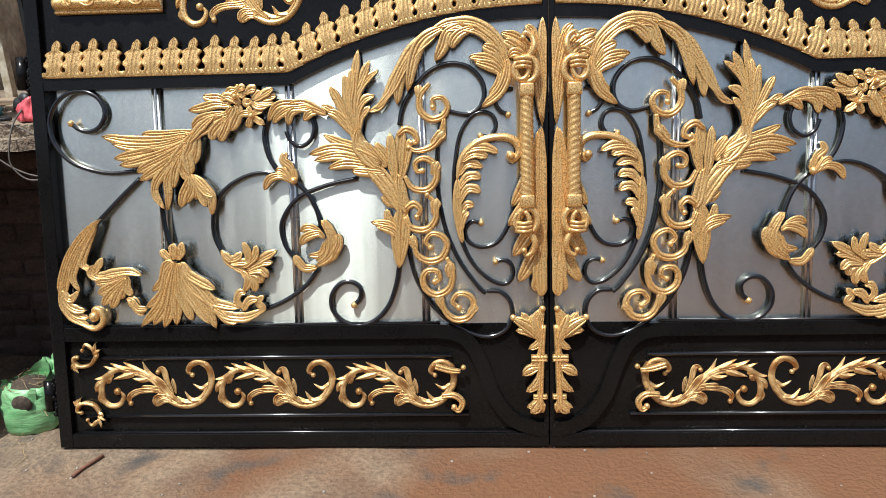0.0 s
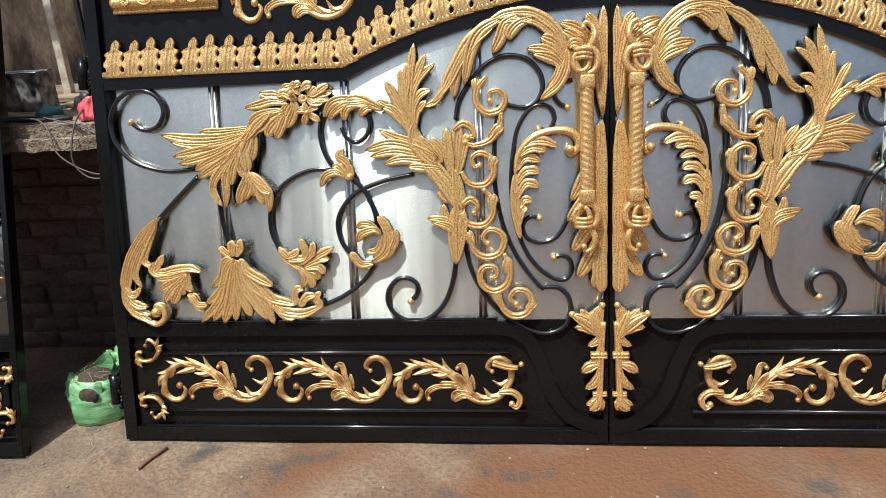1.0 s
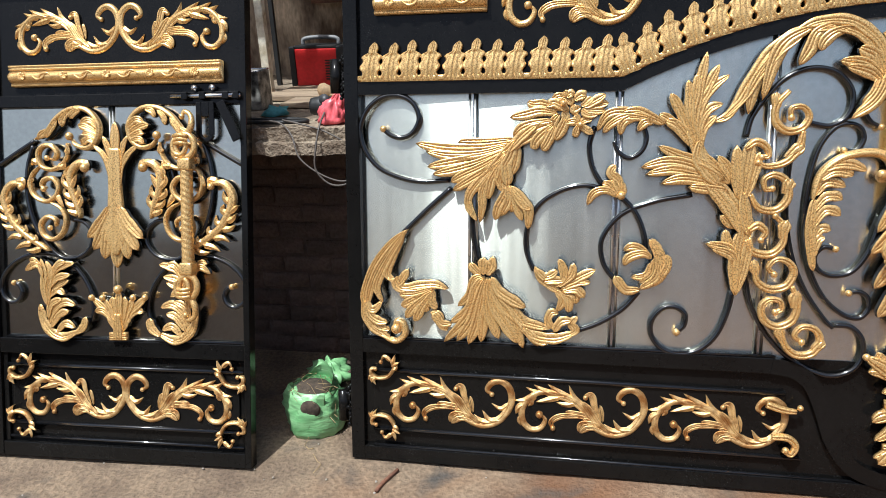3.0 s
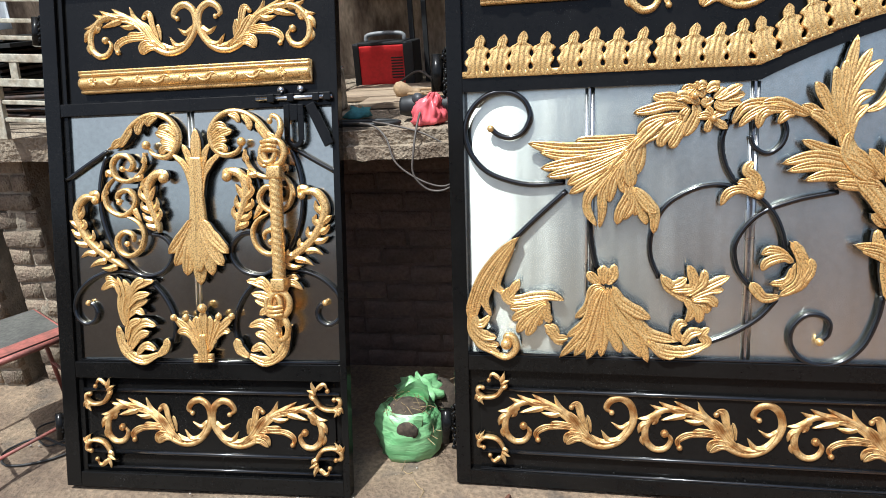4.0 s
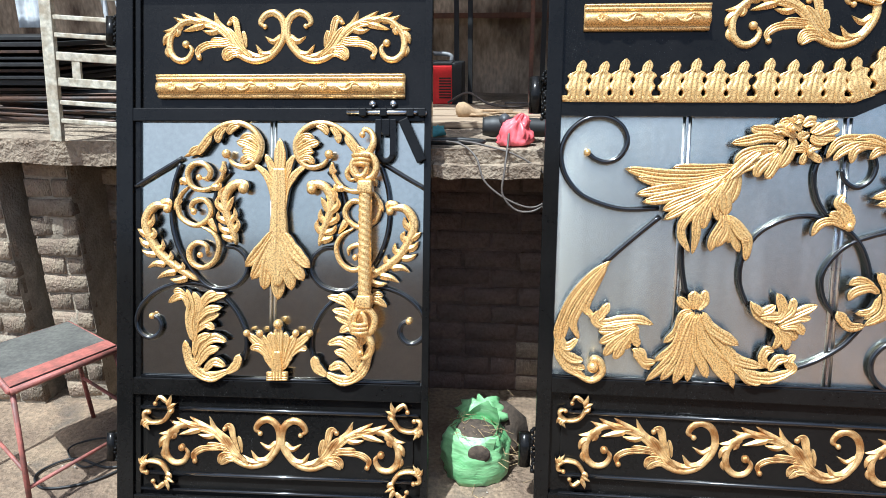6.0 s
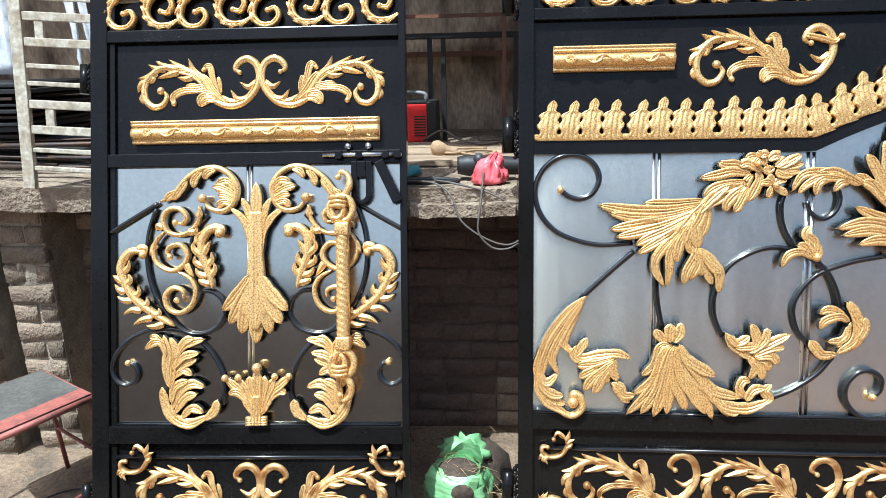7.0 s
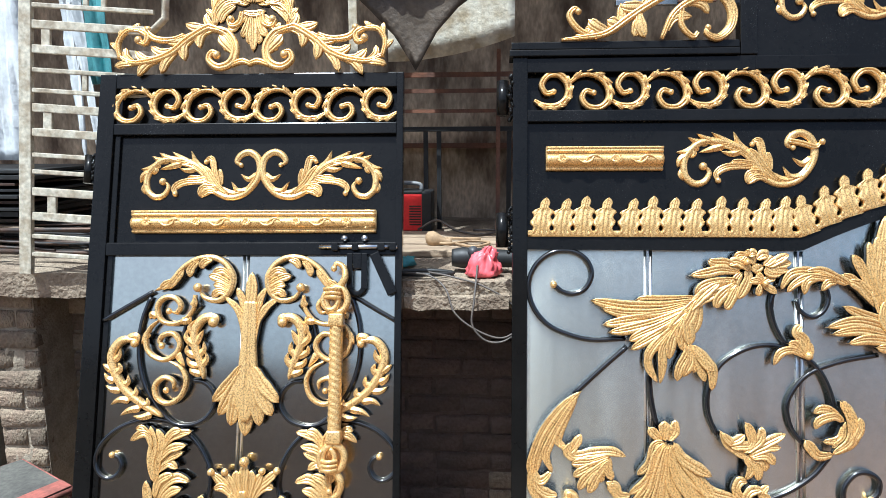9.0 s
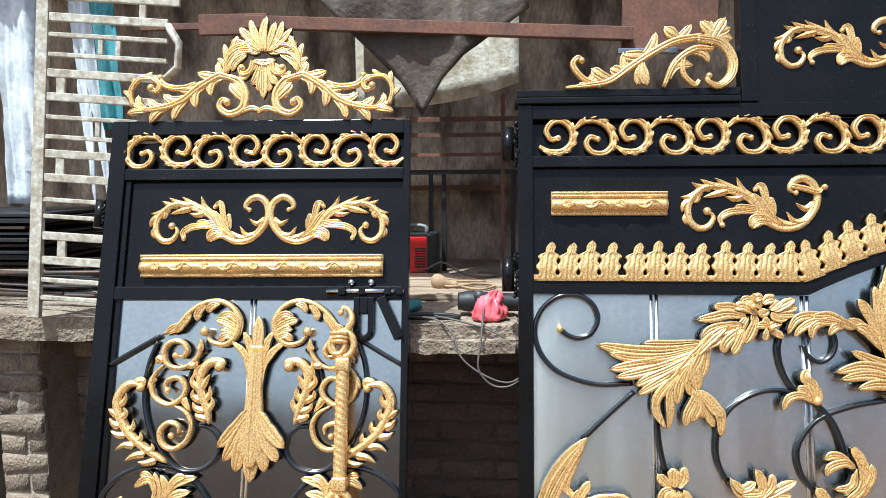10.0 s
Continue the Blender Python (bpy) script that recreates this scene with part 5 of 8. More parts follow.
    finger(bm, (1.819, 0.305), (1.756, 0.276), 0.0186, 0.0188, -0.0140, -0.19)
    finger(bm, (1.819, 0.305), (1.779, 0.316), 0.0186, 0.0160, -0.0105, 0.19)
    ball(bm, (1.725, -0.0160, 0.490), 0.0122)
    ball(bm, (1.830, -0.0160, 0.522), 0.0122)
    part("foot_ornament", bm, GOLD, g)
    bm = bmesh.new()
    ribbon(bm, [(1.461, 0.201), (1.509, 0.201), (1.536, 0.175), (1.523, 0.145), (1.498, 0.158)], (0.0104, 0.0125, 0.0125, 0.0104, 0.0083), 0.0160, grooves=1)
    ball(bm, (1.506, -0.0160, 0.158), 0.0114)
    part("end_scroll", bm, GOLD, g)
    bm = bmesh.new()
    ribbon(bm, [(1.439, 0.312), (1.490, 0.297), (1.531, 0.293)], (0.0124, 0.0124, 0.0083), 0.0159, grooves=1)
    ball(bm, (1.542, -0.0160, 0.307), 0.0103)
    part("end_scroll", bm, GOLD, g)


def rinceau():
    bm = bmesh.new()
    ridge(bm, 0.0124, -0.0080, (0.234, 0.061), (0.272, 0.031), (0.326, 0.009), (0.379, 0.021), (0.418, 0.061), (0.435, 0.107), (0.426, 0.152), (0.396, 0.174), (0.366, 0.165), (0.351, 0.140), (0.369, 0.124), web=1.2)
    ridge(bm, 0.0077, -0.0100, (0.287, 0.047), (0.341, 0.023), (0.392, 0.040), (0.420, 0.084), (0.429, 0.120), web=1.3)
    ridge(bm, 0.0084, -0.0120, (0.399, 0.034), (0.360, 0.032), (0.335, 0.065), web=1.3)
    ridge(bm, 0.0084, -0.0080, (0.430, 0.096), (0.397, 0.075), (0.365, 0.094), web=1.3)
    ridge(bm, 0.0108, -0.0100, (0.287, 0.025), (0.249, 0.077), (0.211, 0.122), (0.165, 0.143), (0.119, 0.149), (0.079, 0.144), (0.048, 0.120), (0.027, 0.084), (0.030, 0.038), (0.057, 0.012), (0.089, 0.017), (0.106, 0.046), (0.092, 0.070), web=1.2)
    ridge(bm, 0.0077, -0.0120, (0.264, 0.047), (0.226, 0.099), (0.180, 0.128), (0.134, 0.134), web=1.45)
    ridge(bm, 0.0100, -0.0080, (0.242, 0.100), (0.204, 0.133), (0.184, 0.179), web=1.3)
    ridge(bm, 0.0101, -0.0100, (0.192, 0.125), (0.154, 0.149), (0.114, 0.177), web=1.3)
    ridge(bm, 0.0093, -0.0120, (0.146, 0.141), (0.105, 0.152), (0.067, 0.173), web=1.3)
    ridge(bm, 0.0086, -0.0080, (0.107, 0.144), (0.070, 0.147), (0.039, 0.162), web=1.3)
    ridge(bm, 0.0094, -0.0100, (0.075, 0.136), (0.036, 0.115), (0.002, 0.113), web=1.3)
    ridge(bm, 0.0094, -0.0120, (0.040, 0.104), (0.014, 0.088), (0.005, 0.063), web=1.3)
    ridge(bm, 0.0079, -0.0080, (0.031, 0.061), (0.016, 0.042), (0.022, 0.021), web=1.3)
    ridge(bm, 0.0085, -0.0100, (0.207, 0.118), (0.176, 0.108), (0.144, 0.115), web=1.3)
    ridge(bm, 0.0085, -0.0120, (0.153, 0.135), (0.114, 0.123), (0.074, 0.112), web=1.3)
    ridge(bm, 0.0070, -0.0080, (0.188, 0.125), (0.157, 0.141), (0.156, 0.159), web=1.3)
    ridge(bm, 0.0071, -0.0100, (0.056, 0.120), (0.057, 0.105), (0.047, 0.094), web=1.3)
    ridge(bm, 0.0092, -0.0120, (0.294, 0.049), (0.274, 0.101), (0.261, 0.148), (0.236, 0.142), web=1.45)
    ridge(bm, 0.0077, -0.0080, (0.300, 0.053), (0.294, 0.088), (0.288, 0.114), web=1.45)
    ridge(bm, 0.0100, -0.0100, (0.295, 0.041), (0.237, 0.045), (0.220, 0.013), web=1.45)
    ridge(bm, 0.0085, -0.0120, (0.287, 0.027), (0.253, 0.030), (0.224, 0.010), web=1.45)
    ridge(bm, 0.0093, -0.0080, (0.265, 0.061), (0.203, 0.068), (0.156, 0.063), (0.128, 0.042), (0.137, 0.016), web=1.45)
    ridge(bm, 0.0085, -0.0100, (0.257, 0.072), (0.212, 0.079), (0.173, 0.081), web=1.45)
    ridge(bm, 0.0108, -0.0120, (0.326, 0.018), (0.281, 0.054), (0.251, 0.097), (0.230, 0.124), web=1.45)
    ridge(bm, 0.0108, -0.0080, (0.310, 0.020), (0.264, 0.046), (0.232, 0.061), web=1.45)
    ball(bm, (0.367, -0.0160, 0.126), 0.0092)
    ball(bm, (0.086, -0.0160, 0.067), 0.0135)
    ball(bm, (0.241, -0.0160, 0.138), 0.0092)
    ball(bm, (0.133, -0.0160, 0.021), 0.0099)
    return bm


def corner_scroll():
    bm = bmesh.new()
    ridge(bm, 0.0071, -0.0080, (0.103, 0.101), (0.110, 0.072), (0.086, 0.035), (0.046, 0.026), (0.020, 0.040), (0.017, 0.061), (0.036, 0.067), web=1.2)
    ridge(bm, 0.0058, -0.0100, (0.102, 0.078), (0.117, 0.089), (0.134, 0.097), web=1.3)
    ridge(bm, 0.0058, -0.0120, (0.101, 0.089), (0.112, 0.109), (0.116, 0.126), web=1.3)
    ridge(bm, 0.0058, -0.0080, (0.100, 0.099), (0.073, 0.118), (0.057, 0.096), web=1.3)
    ridge(bm, 0.0058, -0.0100, (0.104, 0.067), (0.119, 0.071), (0.126, 0.083), web=1.3)
    ridge(bm, 0.0058, -0.0120, (0.039, 0.031), (0.027, 0.020), (0.038, 0.001), web=1.3)
    ridge(bm, 0.0058, -0.0080, (0.026, 0.037), (0.013, 0.032), (0.005, 0.016), web=1.3)
    ridge(bm, 0.0058, -0.0100, (0.031, 0.033), (0.018, 0.023), (0.022, 0.008), web=1.3)
    ball(bm, (0.036, -0.0140, 0.065), 0.0085)
    ball(bm, (0.059, -0.0140, 0.095), 0.0085)
    return bm


def crest_ornament(g):
    bm = bmesh.new()
    leaf(bm, [(0.161, 2.038), (0.233, 2.044), (0.308, 2.057), (0.384, 2.110), (0.459, 2.159), (0.533, 2.196), (0.618, 2.209)], (0.0046, 0.0091, 0.0122, 0.0137, 0.0137, 0.0137, 0.0122), 0.0168, 4, 0.0745, 1, 38, lw=0.22)
    ribbon(bm, [(0.603, 2.205), (0.679, 2.187), (0.717, 2.131), (0.712, 2.073), (0.672, 2.037), (0.636, 2.052), (0.640, 2.075)], (0.0146, 0.0183, 0.0183, 0.0164, 0.0128, 0.0091, 0.0073), 0.0181, grooves=2)
    ball(bm, (0.640, -0.0160, 2.071), 0.0108)
    leaf(bm, [(0.490, 2.036), (0.528, 2.118), (0.593, 2.165), (0.657, 2.164)], (0.0073, 0.0117, 0.0132, 0.0088), 0.0161, 2, 0.0633, -1, 48, lw=0.24)
    finger(bm, (0.642, 2.182), (0.699, 2.273), 0.0189, 0.0188, -0.0140, 0.02)
    finger(bm, (0.642, 2.182), (0.651, 2.263), 0.0212, 0.0160, -0.0105, -0.22)
    finger(bm, (0.642, 2.182), (0.716, 2.238), 0.0189, 0.0175, -0.0120, 0.21)
    finger(bm, (0.642, 2.182), (0.613, 2.260), 0.0189, 0.0188, -0.0140, -0.40)
    finger(bm, (0.642, 2.182), (0.722, 2.197), 0.0165, 0.0160, -0.0105, 0.40)
    finger(bm, (0.548, 2.204), (0.493, 2.245), 0.0191, 0.0169, -0.0140, 0.12)
    finger(bm, (0.436, 2.148), (0.354, 2.147), 0.0217, 0.0171, -0.0140, 0.12)
    finger(bm, (0.361, 2.087), (0.309, 2.101), 0.0194, 0.0172, -0.0140, 0.12)
    finger(bm, (0.314, 2.061), (0.248, 2.103), 0.0195, 0.0172, -0.0140, 0.13)
    finger(bm, (0.314, 2.061), (0.233, 2.068), 0.0171, 0.0147, -0.0105, -0.13)
    ribbon(bm, [(0.282, 2.042), (0.222, 2.068), (0.187, 2.115), (0.203, 2.142), (0.222, 2.130)], (0.0094, 0.0113, 0.0113, 0.0094, 0.0075), 0.0145, grooves=1)
    ball(bm, (0.216, -0.0160, 2.132), 0.0114)
    finger(bm, (0.417, 2.121), (0.435, 2.038), 0.0193, 0.0171, -0.0140, -0.12)
    finger(bm, (0.417, 2.121), (0.398, 2.043), 0.0193, 0.0145, -0.0105, 0.12)
    ribbon(bm, [(0.556, 2.146), (0.555, 2.081), (0.591, 2.041), (0.607, 2.056)], (0.0110, 0.0110, 0.0092, 0.0073), 0.0141, grooves=1)
    part("crest_ornament", bm, GOLD, g)


def door_rods(g):
    rod(g, [(0.064, 1.140), (0.150, 1.191), (0.236, 1.241)], 0.0087, 0, 0)
    rod(g, [(0.912, 1.241), (0.999, 1.188), (1.083, 1.140)], 0.0086, 0, 0)


def door_half_rods(g):
    rod(g, [(0.228, 1.222), (0.203, 1.144), (0.195, 1.066), (0.203, 0.984), (0.232, 0.903), (0.279, 0.838), (0.328, 0.795), (0.381, 0.788), (0.433, 0.807), (0.466, 0.853), (0.459, 0.901), (0.427, 0.931), (0.388, 0.937)], 0.0087, 0, 0)
    rod(g, [(0.406, 1.197), (0.364, 1.143), (0.346, 1.065), (0.352, 0.995), (0.384, 0.937)], 0.0087, 0, 0)
    rod(g, [(0.126, 0.689), (0.148, 0.679), (0.158, 0.650), (0.144, 0.622), (0.113, 0.611), (0.079, 0.633), (0.068, 0.677), (0.088, 0.729), (0.141, 0.776), (0.215, 0.803), (0.293, 0.805), (0.356, 0.780), (0.416, 0.725), (0.454, 0.658), (0.464, 0.596), (0.454, 0.545)], 0.0082, 1, 0)


def door_half_ornaments(g):
    bm = bmesh.new()
    ridge(bm, 0.0096, -0.0080, (0.251, 1.243), (0.299, 1.272), (0.342, 1.322), (0.392, 1.353), (0.447, 1.358), (0.491, 1.335), (0.517, 1.290), (0.507, 1.239), (0.471, 1.210), (0.426, 1.217), (0.403, 1.244), web=1.15)
    ridge(bm, 0.0088, -0.0100, (0.346, 1.317), (0.327, 1.288), (0.296, 1.249))
    ridge(bm, 0.0088, -0.0120, (0.311, 1.279), (0.288, 1.263), (0.271, 1.249))
    ridge(bm, 0.0087, -0.0080, (0.399, 1.348), (0.373, 1.319), (0.368, 1.290))
    ridge(bm, 0.0087, -0.0100, (0.447, 1.351), (0.418, 1.340), (0.406, 1.319))
    ridge(bm, 0.0098, -0.0120, (0.517, 1.282), (0.484, 1.310), (0.448, 1.301))
    ridge(bm, 0.0098, -0.0080, (0.515, 1.260), (0.474, 1.283), (0.434, 1.295))
    ridge(bm, 0.0087, -0.0100, (0.512, 1.242), (0.479, 1.260), (0.453, 1.262))
    ridge(bm, 0.0087, -0.0120, (0.504, 1.230), (0.474, 1.239), (0.450, 1.223))
    ball(bm, (0.400, -0.0160, 1.253), 0.0157)
    part("arching_leaf", bm, GOLD, g)
    bm = bmesh.new()
    ridge(bm, 0.0095, -0.0080, (0.393, 1.228), (0.383, 1.177), (0.353, 1.141), (0.312, 1.129), (0.274, 1.143), (0.260, 1.187), (0.280, 1.217), (0.316, 1.219), (0.340, 1.194), (0.330, 1.169), (0.308, 1.171), web=1.0)
    ridge(bm, 0.0097, -0.0100, (0.267, 1.141), (0.237, 1.111), (0.227, 1.067), (0.243, 1.029), (0.289, 1.007), (0.332, 1.028), (0.345, 1.063), (0.321, 1.095), (0.285, 1.090), (0.275, 1.067), (0.294, 1.058), web=1.0)
    ridge(bm, 0.0097, -0.0120, (0.313, 1.004), (0.356, 0.979), (0.374, 0.937), (0.357, 0.886), (0.315, 0.862), (0.277, 0.880), (0.268, 0.922), (0.295, 0.948), (0.329, 0.937), (0.331, 0.911), web=1.0)
    ridge(bm, 0.0084, -0.0080, (0.262, 1.152), (0.243, 1.162), (0.238, 1.145), web=1.3)
    ridge(bm, 0.0084, -0.0100, (0.383, 1.187), (0.390, 1.205), (0.386, 1.228), web=1.3)
    ridge(bm, 0.0084, -0.0120, (0.346, 1.141), (0.372, 1.139), (0.382, 1.155), web=1.3)
    ridge(bm, 0.0085, -0.0080, (0.237, 1.101), (0.224, 1.081), (0.214, 1.060), web=1.3)
    ridge(bm, 0.0084, -0.0100, (0.337, 1.032), (0.351, 1.009), (0.368, 0.984), web=1.3)
    ball(bm, (0.304, -0.0160, 1.172), 0.0108)
    ball(bm, (0.285, -0.0160, 1.054), 0.0108)
    ball(bm, (0.308, -0.0160, 0.906), 0.0107)
    part("scroll_chain", bm, GOLD, g)
    bm = bmesh.new()
    ridge(bm, 0.0136, -0.0080, (0.300, 0.817), (0.225, 0.860), (0.159, 0.912), (0.120, 0.977), (0.112, 1.029), (0.144, 1.073), (0.200, 1.073), web=1.25)
    ridge(bm, 0.0083, -0.0100, (0.120, 0.968), (0.100, 0.982), (0.085, 0.993), web=1.3)
    ridge(bm, 0.0083, -0.0120, (0.131, 0.935), (0.107, 0.944), (0.093, 0.963), web=1.3)
    ridge(bm, 0.0083, -0.0080, (0.153, 0.905), (0.121, 0.907), (0.099, 0.921), web=1.3)
    ridge(bm, 0.0083, -0.0100, (0.186, 0.870), (0.150, 0.874), (0.120, 0.857), web=1.3)
    ridge(bm, 0.0083, -0.0120, (0.225, 0.847), (0.186, 0.839), (0.156, 0.822), web=1.3)
    ridge(bm, 0.0083, -0.0080, (0.264, 0.826), (0.227, 0.816), (0.198, 0.820), web=1.3)
    ridge(bm, 0.0083, -0.0100, (0.116, 1.001), (0.138, 1.019), (0.143, 1.045), web=1.3)
    ridge(bm, 0.0083, -0.0120, (0.127, 0.959), (0.147, 0.977), (0.140, 0.998), web=1.3)
    ridge(bm, 0.0083, -0.0080, (0.147, 0.920), (0.173, 0.931), (0.173, 0.957), web=1.3)
    ridge(bm, 0.0083, -0.0100, (0.183, 0.885), (0.204, 0.896), (0.202, 0.917), web=1.3)
    ridge(bm, 0.0083, -0.0120, (0.225, 0.856), (0.247, 0.861), (0.245, 0.880), web=1.3)
    ridge(bm, 0.0097, -0.0080, (0.164, 1.078), (0.195, 1.087), (0.202, 1.062), web=1.3)
    ball(bm, (0.191, -0.0160, 1.062), 0.0137)
    part("side_leaf", bm, GOLD, g)
    bm = bmesh.new()
    ridge(bm, 0.0134, -0.0080, (0.434, 0.943), (0.418, 0.998), (0.400, 1.044), (0.393, 1.100), (0.413, 1.141), (0.449, 1.153), (0.473, 1.132), web=1.25)
    ridge(bm, 0.0081, -0.0100, (0.393, 1.090), (0.379, 1.118), (0.396, 1.143), web=1.3)
    ridge(bm, 0.0081, -0.0120, (0.400, 1.054), (0.369, 1.081), (0.370, 1.109), web=1.3)
    ridge(bm, 0.0081, -0.0080, (0.407, 1.017), (0.373, 1.035), (0.371, 1.058), web=1.3)
    ridge(bm, 0.0081, -0.0100, (0.416, 0.984), (0.385, 0.996), (0.373, 1.016), web=1.3)
    ridge(bm, 0.0081, -0.0120, (0.398, 1.058), (0.415, 1.086), (0.427, 1.109), web=1.3)
    ridge(bm, 0.0081, -0.0080, (0.407, 1.019), (0.429, 1.042), (0.427, 1.070), web=1.3)
    ridge(bm, 0.0081, -0.0100, (0.418, 0.982), (0.440, 1.008), (0.438, 1.033), web=1.3)
    ridge(bm, 0.0081, -0.0120, (0.427, 0.959), (0.396, 0.968), (0.385, 0.979), web=1.3)
    ridge(bm, 0.0095, -0.0080, (0.437, 1.150), (0.466, 1.150), (0.470, 1.125), web=1.3)
    ball(bm, (0.459, -0.0160, 1.134), 0.0176)
    part("side_leaf", bm, GOLD, g)
    bm = bmesh.new()
    ridge(bm, 0.0113, -0.0080, (0.282, 0.606), (0.268, 0.668), (0.274, 0.727), (0.260, 0.788))
    ridge(bm, 0.0101, -0.0100, (0.289, 0.606), (0.293, 0.680), (0.302, 0.740), (0.282, 0.779))
    ridge(bm, 0.0090, -0.0120, (0.271, 0.715), (0.255, 0.755), (0.231, 0.762), (0.197, 0.739))
    ridge(bm, 0.0090, -0.0080, (0.267, 0.746), (0.238, 0.776), (0.211, 0.778))
    ridge(bm, 0.0101, -0.0100, (0.291, 0.692), (0.321, 0.742), (0.357, 0.762), (0.402, 0.772))
    ridge(bm, 0.0101, -0.0120, (0.290, 0.668), (0.327, 0.712), (0.386, 0.727))
    ridge(bm, 0.0090, -0.0080, (0.290, 0.656), (0.332, 0.686), (0.376, 0.705))
    ridge(bm, 0.0090, -0.0100, (0.290, 0.637), (0.327, 0.667), (0.361, 0.651))
    ridge(bm, 0.0090, -0.0120, (0.296, 0.704), (0.333, 0.764), (0.367, 0.776))
    ridge(bm, 0.0124, -0.0080, (0.262, 0.596), (0.275, 0.525), (0.341, 0.485), (0.412, 0.509))
    ridge(bm, 0.0113, -0.0100, (0.255, 0.610), (0.268, 0.546), (0.310, 0.495), (0.368, 0.477))
    ridge(bm, 0.0112, -0.0120, (0.402, 0.500), (0.437, 0.529), (0.447, 0.567))
    ridge(bm, 0.0113, -0.0080, (0.287, 0.531), (0.312, 0.590), (0.355, 0.620), (0.402, 0.609))
    ridge(bm, 0.0101, -0.0100, (0.287, 0.555), (0.299, 0.609), (0.346, 0.634))
    ridge(bm, 0.0101, -0.0120, (0.299, 0.520), (0.336, 0.572), (0.377, 0.587))
    ridge(bm, 0.0101, -0.0080, (0.319, 0.502), (0.356, 0.537), (0.398, 0.523))
    part("curled_leaf", bm, GOLD, g)


def door_centre(g):
    bm = bmesh.new()
    ribbon(bm, [(0.584, 1.205), (0.584, 1.137), (0.583, 1.057), (0.583, 0.965), (0.582, 0.905), (0.582, 0.862), (0.582, 0.805)], (0.024, 0.030, 0.0275, 0.036, 0.053, 0.044, 0.010), 0.019, grooves=3)
    ridge(bm, 0.0141, -0.0080, (0.590, 1.080), (0.584, 1.160), (0.586, 1.239), (0.585, 1.307))
    ridge(bm, 0.0098, -0.0100, (0.576, 1.034), (0.572, 1.137), (0.558, 1.205), (0.535, 1.253))
    ridge(bm, 0.0087, -0.0120, (0.571, 1.022), (0.562, 1.125), (0.539, 1.182), (0.497, 1.219))
    ridge(bm, 0.0098, -0.0080, (0.594, 1.034), (0.598, 1.137), (0.612, 1.205), (0.636, 1.253))
    ridge(bm, 0.0087, -0.0100, (0.597, 1.022), (0.607, 1.125), (0.636, 1.182), (0.680, 1.219))
    plume = part("plume", bm, GOLD, g, "gold palm plume with layered leaf scales")
    for y, w, *line in ((-0.006, 0.0185, (0.0, 0.950), (0.0, 0.850), (0.0, 0.756)), (-0.010, 0.0180, (0.012, 0.955), (0.036, 0.868), (0.048, 0.790)), (-0.013, 0.0180, (0.016, 0.970), (0.050, 0.892), (0.090, 0.824)), (-0.016, 0.0165, (0.018, 0.990), (0.058, 0.925), (0.112, 0.868))):
        for side in (-1, 1) if line[1][0] else (1,):
            bm = bmesh.new()
            ridge(bm, w, y, *[(0.582 + side * x, z) for x, z in line], web=1.5)
            part("leaf_scale", bm, GOLD, plume)
    bm = bmesh.new()
    ribbon(bm, [(0.581, 0.486), (0.581, 0.533), (0.582, 0.580)], (0.022, 0.020, 0.012), 0.020, grooves=2)
    palm = part("palmette", bm, GOLD, g)
    bm = bmesh.new()
    ridge(bm, 0.0110, -0.0080, (0.572, 0.521), (0.530, 0.588), (0.503, 0.614), (0.472, 0.639))
    part("lobe", bm, GOLD, palm)
    bm = bmesh.new()
    ridge(bm, 0.0110, -0.0080, (0.574, 0.521), (0.542, 0.597), (0.522, 0.635))
    part("lobe", bm, GOLD, palm)
    bm = bmesh.new()
    ridge(bm, 0.0110, -0.0080, (0.579, 0.521), (0.560, 0.603), (0.558, 0.646))
    part("lobe", bm, GOLD, palm)
    bm = bmesh.new()
    ridge(bm, 0.0121, -0.0080, (0.582, 0.521), (0.583, 0.604), (0.584, 0.674))
    part("lobe", bm, GOLD, palm)
    bm = bmesh.new()
    ridge(bm, 0.0110, -0.0080, (0.586, 0.521), (0.606, 0.604), (0.608, 0.647))
    part("lobe", bm, GOLD, palm)
    bm = bmesh.new()
    ridge(bm, 0.0110, -0.0080, (0.591, 0.521), (0.622, 0.599), (0.644, 0.638))
    part("lobe", bm, GOLD, palm)
    bm = bmesh.new()
    ridge(bm, 0.0110, -0.0080, (0.593, 0.521), (0.634, 0.591), (0.663, 0.617), (0.694, 0.644))
    part("lobe", bm, GOLD, palm)
    bm = bmesh.new()
    ridge(bm, 0.0099, -0.0080, (0.572, 0.533), (0.519, 0.588), (0.483, 0.585))
    part("lobe", bm, GOLD, palm)
    bm = bmesh.new()
    ridge(bm, 0.0099, -0.0080, (0.593, 0.533), (0.649, 0.591), (0.684, 0.590))
    part("lobe", bm, GOLD, palm)
    bm = bmesh.new()
    ridge(bm, 0.0099, -0.0080, (0.567, 0.515), (0.548, 0.556), (0.534, 0.570))
    part("lobe", bm, GOLD, palm)
    bm = bmesh.new()
    ridge(bm, 0.0099, -0.0080, (0.598, 0.516), (0.617, 0.557), (0.632, 0.572))
    part("lobe", bm, GOLD, palm)
    part("bead", ball(bmesh.new(), (0.474, -0.0180, 0.640), 0.0125), GOLD, palm)
    part("bead", ball(bmesh.new(), (0.520, -0.0180, 0.641), 0.0125), GOLD, palm)
    part("bead", ball(bmesh.new(), (0.645, -0.0180, 0.644), 0.0125), GOLD, palm)
